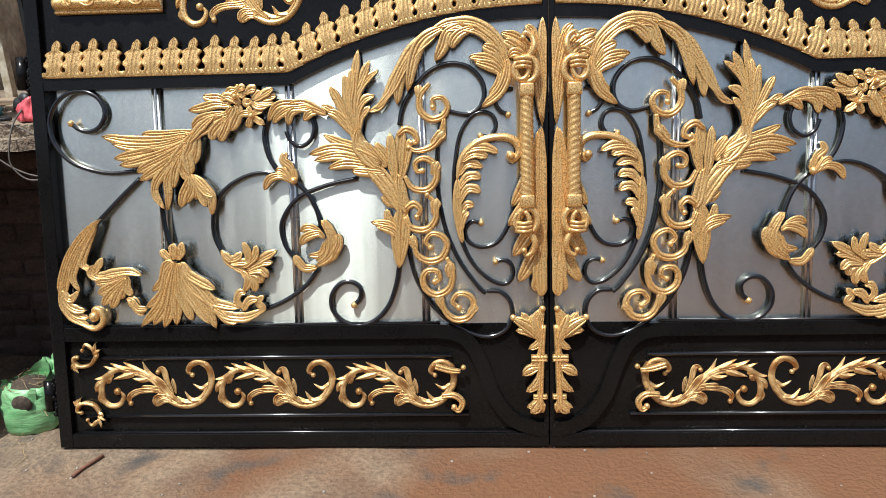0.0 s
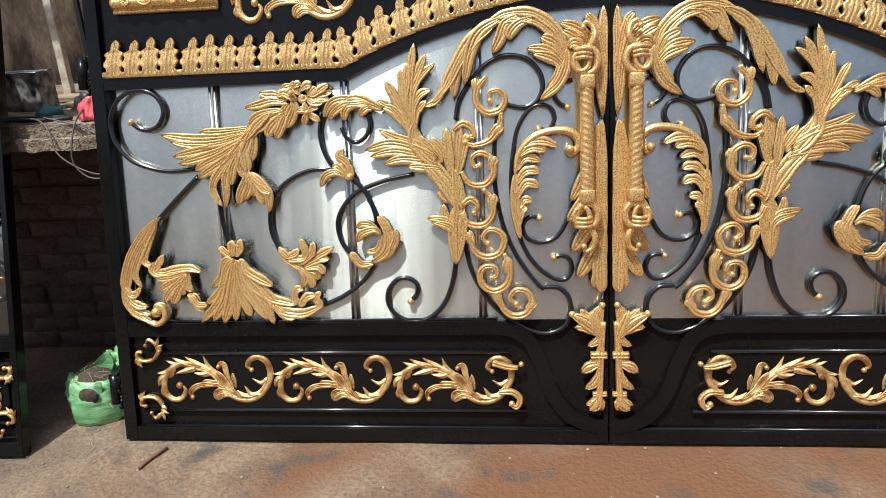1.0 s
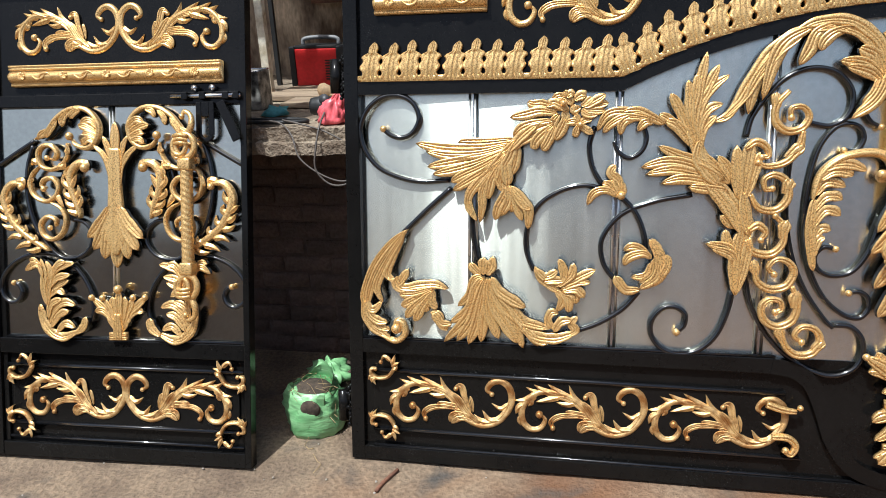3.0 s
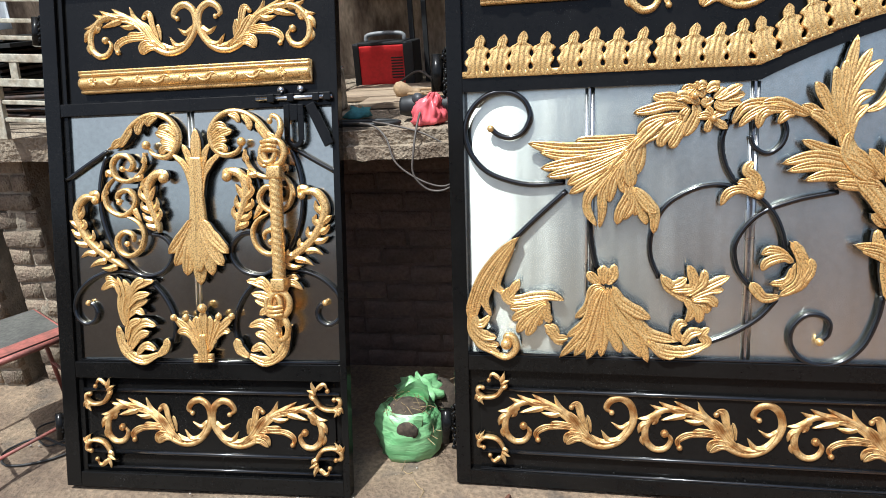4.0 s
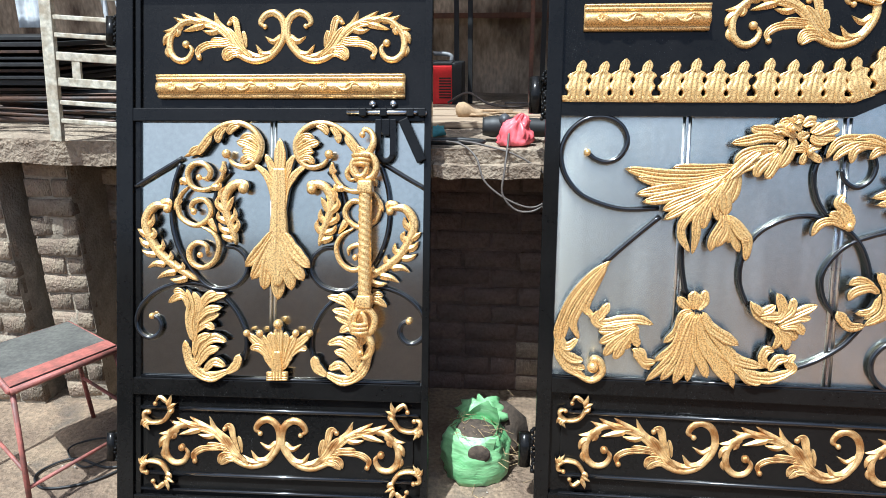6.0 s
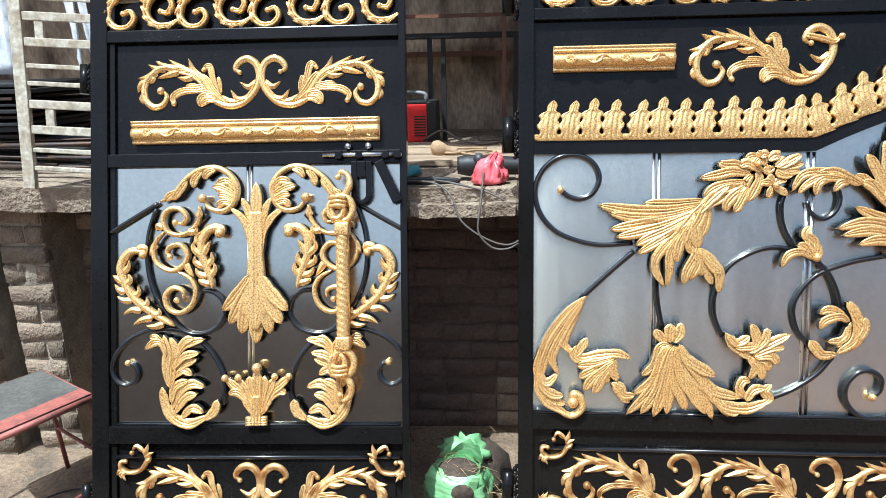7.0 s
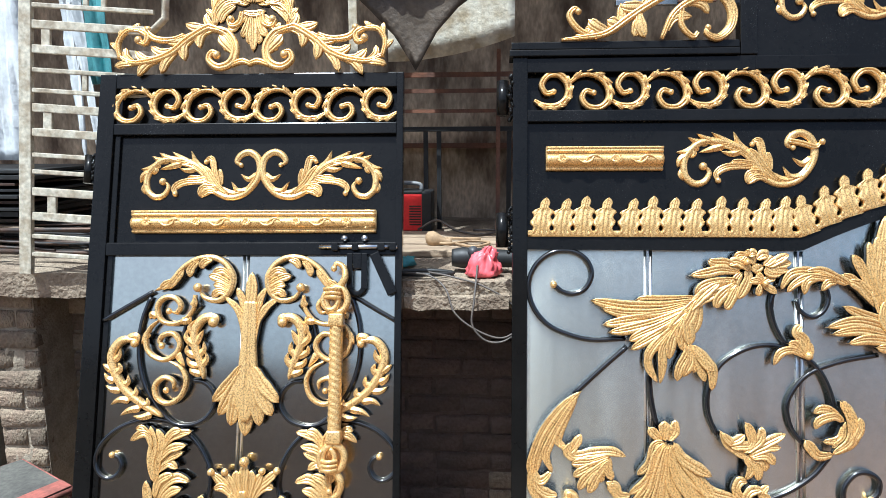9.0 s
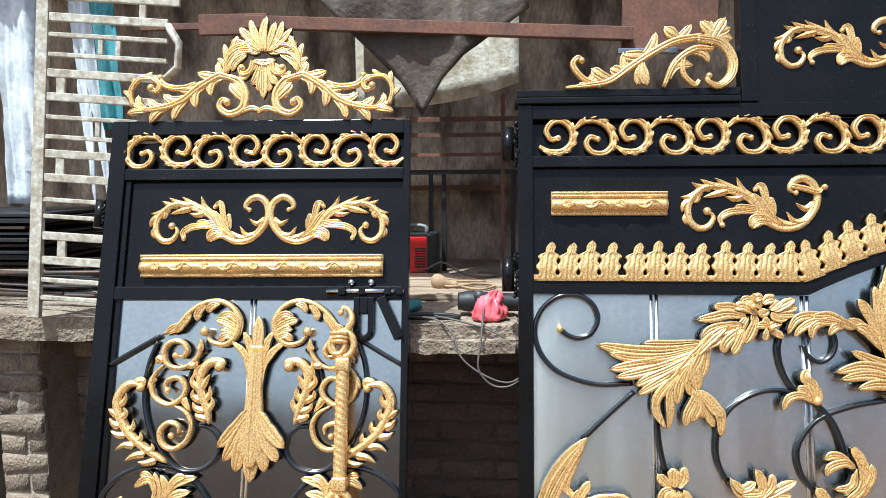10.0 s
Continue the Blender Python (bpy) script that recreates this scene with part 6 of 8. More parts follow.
    part("bead", ball(bmesh.new(), (0.694, -0.0180, 0.645), 0.0125), GOLD, palm)
    part("bead", ball(bmesh.new(), (0.584, -0.0180, 0.674), 0.0170), GOLD, palm)
    part("foot_band", ribbon(bmesh.new(), [(0.545, 0.501), (0.617, 0.503)], (0.0085, 0.0085), 0.020, grooves=1), GOLD, palm)
    part("foot_band", ribbon(bmesh.new(), [(0.545, 0.485), (0.617, 0.487)], (0.0085, 0.0085), 0.020, grooves=1), GOLD, palm)


def crown(g):
    bm = bmesh.new()
    ribbon(bm, [(0.399, 2.191), (0.459, 2.173), (0.492, 2.119), (0.481, 2.063), (0.436, 2.044), (0.400, 2.070), (0.409, 2.099), (0.437, 2.092)], (0.0128, 0.0170, 0.0170, 0.0170, 0.0149, 0.0128, 0.0107, 0.0085), 0.0164, grooves=1)
    ball(bm, (0.427, -0.0160, 2.088), 0.0148)
    ribbon(bm, [(0.480, 2.050), (0.521, 2.065), (0.557, 2.052)], (0.0084, 0.0126, 0.0084), 0.0162, grooves=1)
    finger(bm, (0.489, 2.101), (0.434, 2.164), 0.0192, 0.0170, -0.0140, 0.06)
    finger(bm, (0.489, 2.101), (0.449, 2.130), 0.0165, 0.0144, -0.0105, -0.06)
    leaf(bm, [(0.459, 2.173), (0.407, 2.191), (0.382, 2.189), (0.317, 2.147), (0.261, 2.098), (0.195, 2.071), (0.123, 2.063), (0.070, 2.088)], (0.0102, 0.0136, 0.0153, 0.0153, 0.0153, 0.0136, 0.0102, 0.0068), 0.0187, 6, 0.0586, 0, 50, first=0.12, lw=0.28)
    leaf(bm, [(0.075, 2.077), (0.065, 2.139), (0.096, 2.184), (0.147, 2.184)], (0.0085, 0.0102, 0.0102, 0.0068), 0.0164, 3, 0.0343, 1, 46)
    ribbon(bm, [(0.143, 2.184), (0.170, 2.165), (0.164, 2.136), (0.138, 2.143)], (0.0107, 0.0129, 0.0107, 0.0086), 0.0165, grooves=1)
    ball(bm, (0.139, -0.0160, 2.148), 0.0150)
    ribbon(bm, [(0.159, 2.193), (0.197, 2.154), (0.261, 2.147), (0.307, 2.165)], (0.0107, 0.0129, 0.0129, 0.0086), 0.0165, grooves=1)
    ball(bm, (0.172, -0.0160, 2.188), 0.0128)
    leaf(bm, [(0.417, 2.204), (0.412, 2.250), (0.428, 2.291), (0.463, 2.313), (0.507, 2.308)], (0.0068, 0.0102, 0.0119, 0.0102, 0.0068), 0.0164, 4, 0.0417, 1, 46)
    ribbon(bm, [(0.514, 2.249), (0.504, 2.208), (0.475, 2.199), (0.463, 2.222)], (0.0107, 0.0128, 0.0107, 0.0085), 0.0164, grooves=1)
    ball(bm, (0.473, -0.0160, 2.222), 0.0149)
    part("crown_scroll", bm, GOLD, g)


def crown_head(g):
    bm = bmesh.new()
    ridge(bm, 0.0118, -0.0080, (0.554, 2.287), (0.544, 2.362), (0.554, 2.430), web=1.6)
    ridge(bm, 0.0106, -0.0100, (0.548, 2.287), (0.514, 2.356), (0.492, 2.417), web=1.6)
    ridge(bm, 0.0106, -0.0120, (0.543, 2.287), (0.494, 2.340), (0.453, 2.384), web=1.6)
    ridge(bm, 0.0106, -0.0080, (0.538, 2.284), (0.483, 2.312), (0.422, 2.335), web=1.6)
    ridge(bm, 0.0106, -0.0100, (0.533, 2.279), (0.481, 2.299), (0.440, 2.299), web=1.6)
    ridge(bm, 0.0106, -0.0120, (0.515, 2.293), (0.453, 2.285), (0.420, 2.239), (0.418, 2.199), web=1.6)
    ridge(bm, 0.0095, -0.0080, (0.482, 2.285), (0.439, 2.264), (0.407, 2.242), web=1.6)
    ridge(bm, 0.0095, -0.0100, (0.490, 2.279), (0.448, 2.247), (0.435, 2.212), web=1.6)
    ridge(bm, 0.0106, -0.0120, (0.555, 2.251), (0.558, 2.178), (0.559, 2.101), web=1.6)
    ridge(bm, 0.0106, -0.0080, (0.545, 2.251), (0.531, 2.187), (0.513, 2.157), web=1.6)
    ridge(bm, 0.0094, -0.0100, (0.550, 2.251), (0.544, 2.170), (0.541, 2.130), web=1.6)
    ridge(bm, 0.0094, -0.0120, (0.535, 2.249), (0.506, 2.211), (0.480, 2.187), (0.468, 2.214), web=1.6)
    ridge(bm, 0.0106, -0.0080, (0.559, 2.286), (0.576, 2.355), (0.589, 2.407), web=1.6)
    ridge(bm, 0.0106, -0.0100, (0.561, 2.286), (0.602, 2.343), (0.617, 2.409), web=1.6)
    ridge(bm, 0.0106, -0.0120, (0.566, 2.286), (0.611, 2.324), (0.654, 2.381), web=1.6)
    ridge(bm, 0.0106, -0.0080, (0.566, 2.284), (0.624, 2.313), (0.661, 2.348), web=1.6)
    ridge(bm, 0.0106, -0.0100, (0.572, 2.278), (0.630, 2.296), (0.675, 2.323), web=1.6)
    ridge(bm, 0.0106, -0.0120, (0.589, 2.289), (0.656, 2.282), (0.699, 2.236), (0.708, 2.200), web=1.6)
    ridge(bm, 0.0094, -0.0080, (0.623, 2.283), (0.670, 2.263), (0.717, 2.241), web=1.6)
    ridge(bm, 0.0094, -0.0100, (0.615, 2.277), (0.663, 2.244), (0.685, 2.209), web=1.6)
    ridge(bm, 0.0106, -0.0120, (0.571, 2.251), (0.589, 2.186), (0.606, 2.156), web=1.6)
    ridge(bm, 0.0094, -0.0080, (0.563, 2.251), (0.577, 2.170), (0.577, 2.130), web=1.6)
    ridge(bm, 0.0094, -0.0100, (0.581, 2.248), (0.616, 2.215), (0.640, 2.188), (0.652, 2.212), web=1.6)
    ridge(bm, 0.0106, -0.0120, (0.514, 2.252), (0.556, 2.243), (0.599, 2.253), web=1.6)
    part("crown_head", bm, GOLD, g)


def wave_unit():
    bm = bmesh.new()
    ribbon(bm, [(0.006, 0.035), (0.042, 0.015), (0.087, 0.016), (0.118, 0.045), (0.120, 0.088), (0.091, 0.122), (0.055, 0.121), (0.032, 0.090), (0.046, 0.060), (0.072, 0.064)], (0.0067, 0.0115, 0.0134, 0.0134, 0.0134, 0.0124, 0.0115, 0.0105, 0.0096, 0.0086), 0.0189, grooves=1)
    ball(bm, (0.072, -0.0160, 0.064), 0.0104)
    ribbon(bm, [(0.122, 0.092), (0.163, 0.123), (0.212, 0.122), (0.249, 0.090), (0.258, 0.043), (0.230, 0.010), (0.189, 0.011), (0.167, 0.040), (0.180, 0.066), (0.206, 0.059)], (0.0066, 0.0113, 0.0132, 0.0132, 0.0132, 0.0123, 0.0113, 0.0104, 0.0095, 0.0085), 0.0187, grooves=1)
    ball(bm, (0.206, -0.0160, 0.059), 0.0103)
    # small leaves that lie along the outer side of each scroll
    for pts, out in (([(0.006, 0.035), (0.042, 0.015), (0.087, 0.016), (0.118, 0.045), (0.120, 0.088), (0.091, 0.122)], -1), ([(0.122, 0.092), (0.163, 0.123), (0.212, 0.122), (0.249, 0.090), (0.258, 0.043), (0.230, 0.010)], 1)):
        L = spline(pts, 6)
        for i in range(3, 25, 4):
            t = L[i + 1] - L[i - 1]
            e = L[i + 5] - L[i + 3]
            n0, n1 = (np.array((-v[1], v[0])) / np.hypot(*v) * out for v in (t, e))
            finger(bm, L[i] + n0 * 0.005, L[i + 4] + n1 * 0.0160, 0.0068, 0.019, -0.0170, -0.18 * out)
    return bm


RINCEAU = mesh_of(rinceau(), GOLD, "rinceau")
RINCEAU_WORN = mesh_of(rinceau(), GOLD_WORN, "rinceau")
CORNER = mesh_of(corner_scroll(), GOLD_WORN, "corner_scroll")
WAVE = mesh_of(wave_unit(), GOLD, "running_scroll")
PALMETTES = [mesh_of(palmette_mesh(k), GOLD, "palmette") for k in range(3)]


def mirrored(build, g, axis, groups=None):
    """Builds one half of a pattern and its reflection about u = axis."""
    before = set(g.children)
    build(g)
    for ob in [o for o in g.children if o not in before]:
        c = new(ob.name, ob.data)
        c.parent = g
        c.matrix_basis = Matrix.Translation((2 * axis, 0, 0)) @ Matrix.Diagonal((-1, 1, 1, 1))
        if "label" in ob:
            c["label"] = ob["label"]
        for k in ob.children:
            d = new(k.name, k.data)
            d.parent = c
            if "label" in k:
                d["label"] = k["label"]


def dress_leaf(g):
    leaf_rods(g)
    leaf_ornaments(g)
    for x, z, s in ((0.144, 0.148, 1.037), (0.606, 0.146, 1.025), (1.064, 0.144, 1.014)):
        piece("rinceau", RINCEAU_WORN, g, x, 0.026, z, s)["label"] = "gold acanthus scroll, paint worn thin"
    for z, v in ((0.294, 1), (0.200, -1)):
        ob = piece("corner_scroll", CORNER, g, 0.065, 0.006, z, 0.921)
        ob.matrix_basis = ob.matrix_basis @ Matrix.Diagonal((1, 1, v, 1))
    piece("rinceau", RINCEAU, g, 0.542, 0.034, 1.546, 1.032)
    bm = bmesh.new()
    ribbon(bm, [(0.905, 1.700), (0.95, 1.690), (0.99, 1.678), (1.005, 1.690)], (0.010, 0.011, 0.009, 0.006), 0.012, 0.018, 5, 1)
    ball(bm, (1.012, 0.012, 1.694), 0.011, 8, 6)
    part("end_scroll", bm, GOLD, g)
    piece("rinceau", RINCEAU, g, 0.866, 0.034, 2.103, 0.95)
    piece("rinceau", RINCEAU, g, 1.315, 0.034, 2.088, 1.032)
    part("moulding", moulding(bmesh.new(), 0.112, 0.497, 1.600, 1.680), GOLD, g)
    for k in range(7):
        piece("running_scroll", WAVE, g, 0.066 + 0.2545 * k, 0.030, 1.806)
    crest_ornament(g)
    bm = bmesh.new()
    ribbon(bm, [(u, arch(u) + 0.012) for u in np.linspace(0.052, 1.833, 48)], (0.010,), 0.012, 0.004, 1, 0)
    strip(bm, *sweep(lambda u: arch(u) + 0.001, lambda u: arch(u) + 0.022, 0.052, 1.833, 48), 0.002, 0.010)
    part("fringe_base", bm, GOLD, g)
    us = [0.098 + 0.288 * a + 0.0685 * b for a in range(3) for b in range(4)] + [0.962 + 0.0675 * k for k in range(13)]
    for k, u in enumerate(us):
        slope = math.degrees(math.atan((arch(u + 0.02) - arch(u - 0.02)) / 0.04))
        piece("palmette", PALMETTES[k % 3], g, u, 0.004, arch(u) + 0.002, 1.0, False, -0.75 * slope)
    rope_handle(g, 1.775, 0.925, 1.278)


dress_leaf(gate)


def door_lock(g):
    bolt = part("slide_bolt", tube(bmesh.new(), [(0.815, -0.012, 1.394), (1.085, -0.012, 1.394)], 0.008, 1, 10), CHROME, g, "bare steel slide bolt")
    for x in (0.87, 0.94, 1.03, 1.07):
        part("keeper", box(bmesh.new(), x - 0.012, x + 0.012, -0.024, 0.002, 1.380, 1.408, 0.003), BLACK, bolt, smooth=False)
    for x, z in ((0.90, 1.425), (0.97, 1.425)):
        part("bolt_head", tube(bmesh.new(), [(x, -0.006, z), (x, 0.02, z)], 0.011, 1, 10), CHROME, bolt)
    bm = bmesh.new()
    for a, b in (((0.922, 1.372), (0.922, 1.25)), ((0.972, 1.372), (0.972, 1.25))):
        box(bm, a[0] - 0.010, a[0] + 0.010, -0.016, -0.008, b[1], a[1], 0.002)
    box(bm, 0.933, 0.961, -0.016, -0.008, 1.318, 1.372, 0.002)
    ribbon(bm, [(0.922, 1.252), (0.932, 1.238), (0.947, 1.232), (0.962, 1.238), (0.972, 1.252)], (0.010,), 0.006, -0.009, 3, 0)
    part("hasp", bm, BLACK, g, "black slotted hasp plate", smooth=False)
    bm = box(bmesh.new(), -0.017, 0.017, -0.006, 0.004, -0.155, 0.0, 0.003)
    ob = part("swing_latch", bm, BLACK, g, "black swinging latch bar", smooth=False)
    ob.matrix_basis = Matrix.Translation((1.005, -0.012, 1.372)) @ Matrix.Rotation(radians(-25), 4, "Y")


def dress_door(g):
    door_rods(g)
    mirrored(door_half_rods, g, 0.578)
    mirrored(door_half_ornaments, g, 0.578)
    door_centre(g)
    for x, y, z, s, f, m in ((0.147, 0.026, 0.160, 1.0, False, RINCEAU_WORN), (1.024, 0.026, 0.158, 1.0, True, RINCEAU_WORN), (0.156, 0.036, 1.567, 0.993, False, RINCEAU), (1.028, 0.036, 1.567, 0.993, True, RINCEAU)):
        piece("rinceau", m, g, x, y, z, s, f)
    part("moulding", moulding(bmesh.new(), 0.148, 1.008, 1.446, 1.525), GOLD, g)
    for k in range(4):
        piece("running_scroll", WAVE, g, 1.083 - 0.2555 * (3 - k), 0.030, 1.846, 1.0, True)
    for x, z, f, v in ((0.086, 0.289, 1, 1), (0.078, 0.205, 1, -1), (1.090, 0.286, -1, 1), (1.090, 0.201, -1, -1)):
        ob = piece("corner_scroll", CORNER, g, x, 0.006, z)
        ob.matrix_basis = ob.matrix_basis @ Matrix.Diagonal((f, 1, v, 1))
    mirrored(crown, g, 0.549)
    crown_head(g)
    rope_handle(g, 0.887, 0.775, 1.128, 0.0225)
    door_lock(g)


dress_door(door)


# ---- the yard and the workshop ----
BEFORE_YARD = set(scene.objects)
PLASTIC_GREEN = mat("green_plastic", (0.30, 0.55, 0.26), 0.35, 0.0, 0.35, 10.0, 24.0, 0.7, 0.006, color2=(0.17, 0.40, 0.16), stretch=(0.6, 0.6, 2.6))
PLASTIC_RED = mat("red_plastic", (0.85, 0.15, 0.17), 0.35, 0.0, 0.3, 14.0, 60.0, 0.2, 0.004)
RED_PAINT = mat("red_enamel", (0.74, 0.03, 0.03), 0.4, 0.0, 0.2, 8.0, 60.0, 0.05, 0.002)
RED_WORN = mat("worn_red_paint", (0.33, 0.105, 0.08), 0.6, 0.0, 0.4, 14.0, 80.0, 0.2, 0.003, color2=(0.16, 0.07, 0.055))
DARK_TOP = mat("worn_dark_board", (0.105, 0.10, 0.085), 0.75, 0.0, 0.5, 7.0, 60.0, 0.4, 0.004, color2=(0.055, 0.052, 0.046))
RUBBER = mat("black_rubber", (0.02, 0.02, 0.02), 0.55, 0.0, 0.3, 20.0, 90.0, 0.1, 0.001)
CABLE_GREY = mat("grey_cable", (0.12, 0.10, 0.085), 0.6, 0.0, 0.3, 20.0, 90.0, 0.1, 0.001)
WOOD = mat("dusty_wood", (0.36, 0.27, 0.18), 0.9, 0.0, 0.4, 6.0, 50.0, 0.5, 0.004, color2=(0.25, 0.18, 0.12), stretch=(0.4, 3, 3))
CREAM = mat("chipped_cream_paint", (0.56, 0.52, 0.41), 0.55, 0.0, 0.5, 26.0, 70.0, 0.25, 0.003, color2=(0.36, 0.30, 0.21))
RUST = mat("rusty_steel", (0.21, 0.095, 0.055), 0.8, 0.1, 0.4, 8.0, 70.0, 0.4, 0.003, color2=(0.13, 0.065, 0.045))
# dark steel, blackened further to hold the shade over the piled stock
SHADED_STEEL = mat("mill_scale_steel", (0.055, 0.045, 0.04), 0.55, 0.4, 0.4, 12.0, 80.0, 0.3, 0.002, color2=(0.10, 0.055, 0.035))
TARP = mat("brown_tarpaulin", (0.105, 0.078, 0.052), 0.6, 0.0, 0.4, 6.0, 40.0, 0.5, 0.01, color2=(0.06, 0.042, 0.028))
# whitewash on the post; on the hung board, sunlight on the wall as colour
WHITEWASH_AND_SUN = mat("peeling_whitewash", (0.80, 0.75, 0.62), 0.9, 0.0, 0.3, 13.0, 60.0, 0.5, 0.006, color2=(0.48, 0.40, 0.27))
WHITE_SHEET = mat("white_plastic_sheet", (0.74, 0.76, 0.76), 0.45, 0.0, 0.2, 7.0, 40.0, 0.3, 0.01, color2=(0.55, 0.57, 0.58))
TEAL = mat("teal_cloth", (0.10, 0.32, 0.34), 0.8, 0.0, 0.4, 9.0, 50.0, 0.3, 0.006)
STRAW = mat("dry_straw", (0.42, 0.30, 0.15), 0.9, 0.0, 0.4, 30.0, 90.0, 0.2, 0.002, island=0.4)
DIRT = mat("dark_litter", (0.09, 0.065, 0.045), 0.95, 0.0, 0.5, 30.0, 90.0, 0.6, 0.004)
TAN = mat("tan_leather", (0.40, 0.27, 0.15), 0.75, 0.0, 0.3, 14.0, 70.0, 0.3, 0.004)


def loft(bm, rings, cap=True):
    """Skins rings of equal count; each is a list of places."""
    prev = None
    for ring in rings:
        row = [bm.verts.new(p) for p in ring]
        if prev:
            m = len(row)
            for k in range(m):
                bm.faces.new((prev[k], prev[(k + 1) % m], row[(k + 1) % m], row[k]))
        elif cap:
            bm.faces.new(row[::-1])
        prev = row
    if cap:
        bm.faces.new(prev)
    return bm


def crumpled(c, r, hgt, profile, m=30, folds=0.12, seed=0.0, lean=(0, 0)):
    """A soft bag: rings round c with creases that run up and round it."""
    rings = []
    for i, (f, q) in enumerate(profile):
        ring = []
        for k in range(m):
            a = 2 * math.pi * k / m
            n1 = noise.noise((math.cos(a) * 2.2 + seed, math.sin(a) * 2.2, f * 2.5))
            n2 = noise.noise((math.cos(a) * 5 + seed, math.sin(a) * 5, f * 9))
            rr = r * q * (1 + folds * n1 + folds * 0.7 * n2)
            ring.append((c[0] + rr * math.cos(a) + lean[0] * f, c[1] + rr * math.sin(a) * 0.85 + lean[1] * f, c[2] + hgt * f + 0.02 * n1 * (0.2 < f)))
        rings.append(ring)
    return rings


def green_bag():
    g = empty("rubbish_bag", Matrix.Translation((-0.212, 0.205, -0.022)), "tied green plastic rubbish bag with litter on top", "bag")
    prof = [(0.0, 0.75), (0.04, 0.93), (0.14, 1.0), (0.27, 1.02), (0.4, 1.0), (0.48, 0.97), (0.56, 1.0), (0.62, 0.92), (0.72, 0.93), (0.80, 0.84), (0.88, 0.76)]
    part("sack", loft(bmesh.new(), crumpled((0, 0, 0), 0.124, 0.215, prof, 44, 0.15, 2.0)), PLASTIC_GREEN, g)
    # torn collar that stands up at the back, and the knotted ears
    bm = bmesh.new()
    prev = None
    for i in range(15):
        a = -0.4 + 4.1 * i / 14
        row = []
        for j in range(5):
            f = j / 4
            q = 0.098 + 0.022 * noise.noise((a * 2, f * 3, 4.0)) - 0.012 * f
            row.append(bm.verts.new((q * math.cos(a), q * math.sin(a) * 0.85, 0.170 + f * (0.055 + 0.04 * math.sin(a * 1.7) + 0.03 * noise.noise((a * 3, f, 1.0))))))
        if prev:
            for j in range(4):
                bm.faces.new((prev[j], row[j], row[j + 1], prev[j + 1]))
        prev = row
    part("torn_collar", bm, PLASTIC_GREEN, g)
    bm = bmesh.new()
    loft(bm, [[(0.02 + 0.05 * f + (0.035 * (1 - f) + 0.012) * math.cos(a), -0.072 - 0.01 * f, 0.115 + 0.09 * f + (0.045 * (1 - f) + 0.006) * math.sin(a) * 0.7) for a in np.linspace(0, 2 * math.pi, 9)[:-1]] for f in np.linspace(0, 1, 6)])
    part("bag_ear", bm, PLASTIC_GREEN, g)
    bm = bmesh.new()
    # no real hole: a flattened dark ball gives the opening's shade
    ball(bm, (0.020, -0.094, 0.145), 0.044, 14, 8, (0.95, 0.30, 0.85))
    part("dark_opening", bm, DIRT, g, "dark lump standing in for the shaded hole in the bag")
    rnd = random.Random(5)
    bm = bmesh.new()
    for k in range(70):
        a, q = rnd.uniform(0, 6.28), 0.10 * math.sqrt(rnd.random())
        p = Vector((q * math.cos(a), q * math.sin(a), 0.188 + rnd.uniform(-0.01, 0.025)))
        d = Vector((rnd.uniform(-1, 1), rnd.uniform(-1, 1), rnd.uniform(-0.3, 0.4))).normalized() * rnd.uniform(0.01, 0.032)
        tube(bm, [p - d, p + d], rnd.uniform(0.0006, 0.0016), 1, 4)
    part("litter", bm, STRAW, g, "dry stalks and litter")["kind"] = "stuff"
    part("dirt_mound", ball(bmesh.new(), (0, 0, 0.175), 0.080, 12, 8, (1, 0.85, 0.45)), DIRT, g)


green_bag()
bm = bmesh.new()
rnd = random.Random(11)
for k in range(110):
    x, y = rnd.gauss(-0.10, 0.07), rnd.gauss(0.33, 0.10)
    z = -0.012 + max(0, 0.16 - 1.6 * abs(x + 0.13)) * rnd.random()
    d = Vector((rnd.uniform(-1, 1), rnd.uniform(-1, 1), rnd.uniform(-0.3, 0.3))).normalized() * rnd.uniform(0.01, 0.06)
    tube(bm, [Vector((x, y, max(z, -0.008))) - d, Vector((x, y, max(z, -0.008))) + d], rnd.uniform(0.0006, 0.0015), 1, 4)
tagged(part("litter_pile", bm, STRAW), "dry stalks and straw litter heaped beside the bag", "litter", kind="stuff")
tagged(part("crumpled_wrapper", loft(bmesh.new(), crumpled((-0.21, 0.36, 0.12), 0.085, 0.085, [(0, 0.9), (0.15, 0.98), (0.3, 1.0), (0.45, 0.92), (0.6, 0.8), (0.75, 0.6), (0.9, 0.35)], 44, 0.5, 7.0)), PLASTIC_GREEN), "crumpled green plastic sheet over the rubbish heap", "plastic sheet")
tagged(part("rubbish_mound", loft(bmesh.new(), crumpled((-0.17, 0.40, -0.02), 0.13, 0.19, [(0, 1.1), (0.3, 1.0), (0.6, 0.85), (0.9, 0.5)], 22, 0.4, 9.0)), DIRT), "dark heap of rubbish behind the bag", "heap")


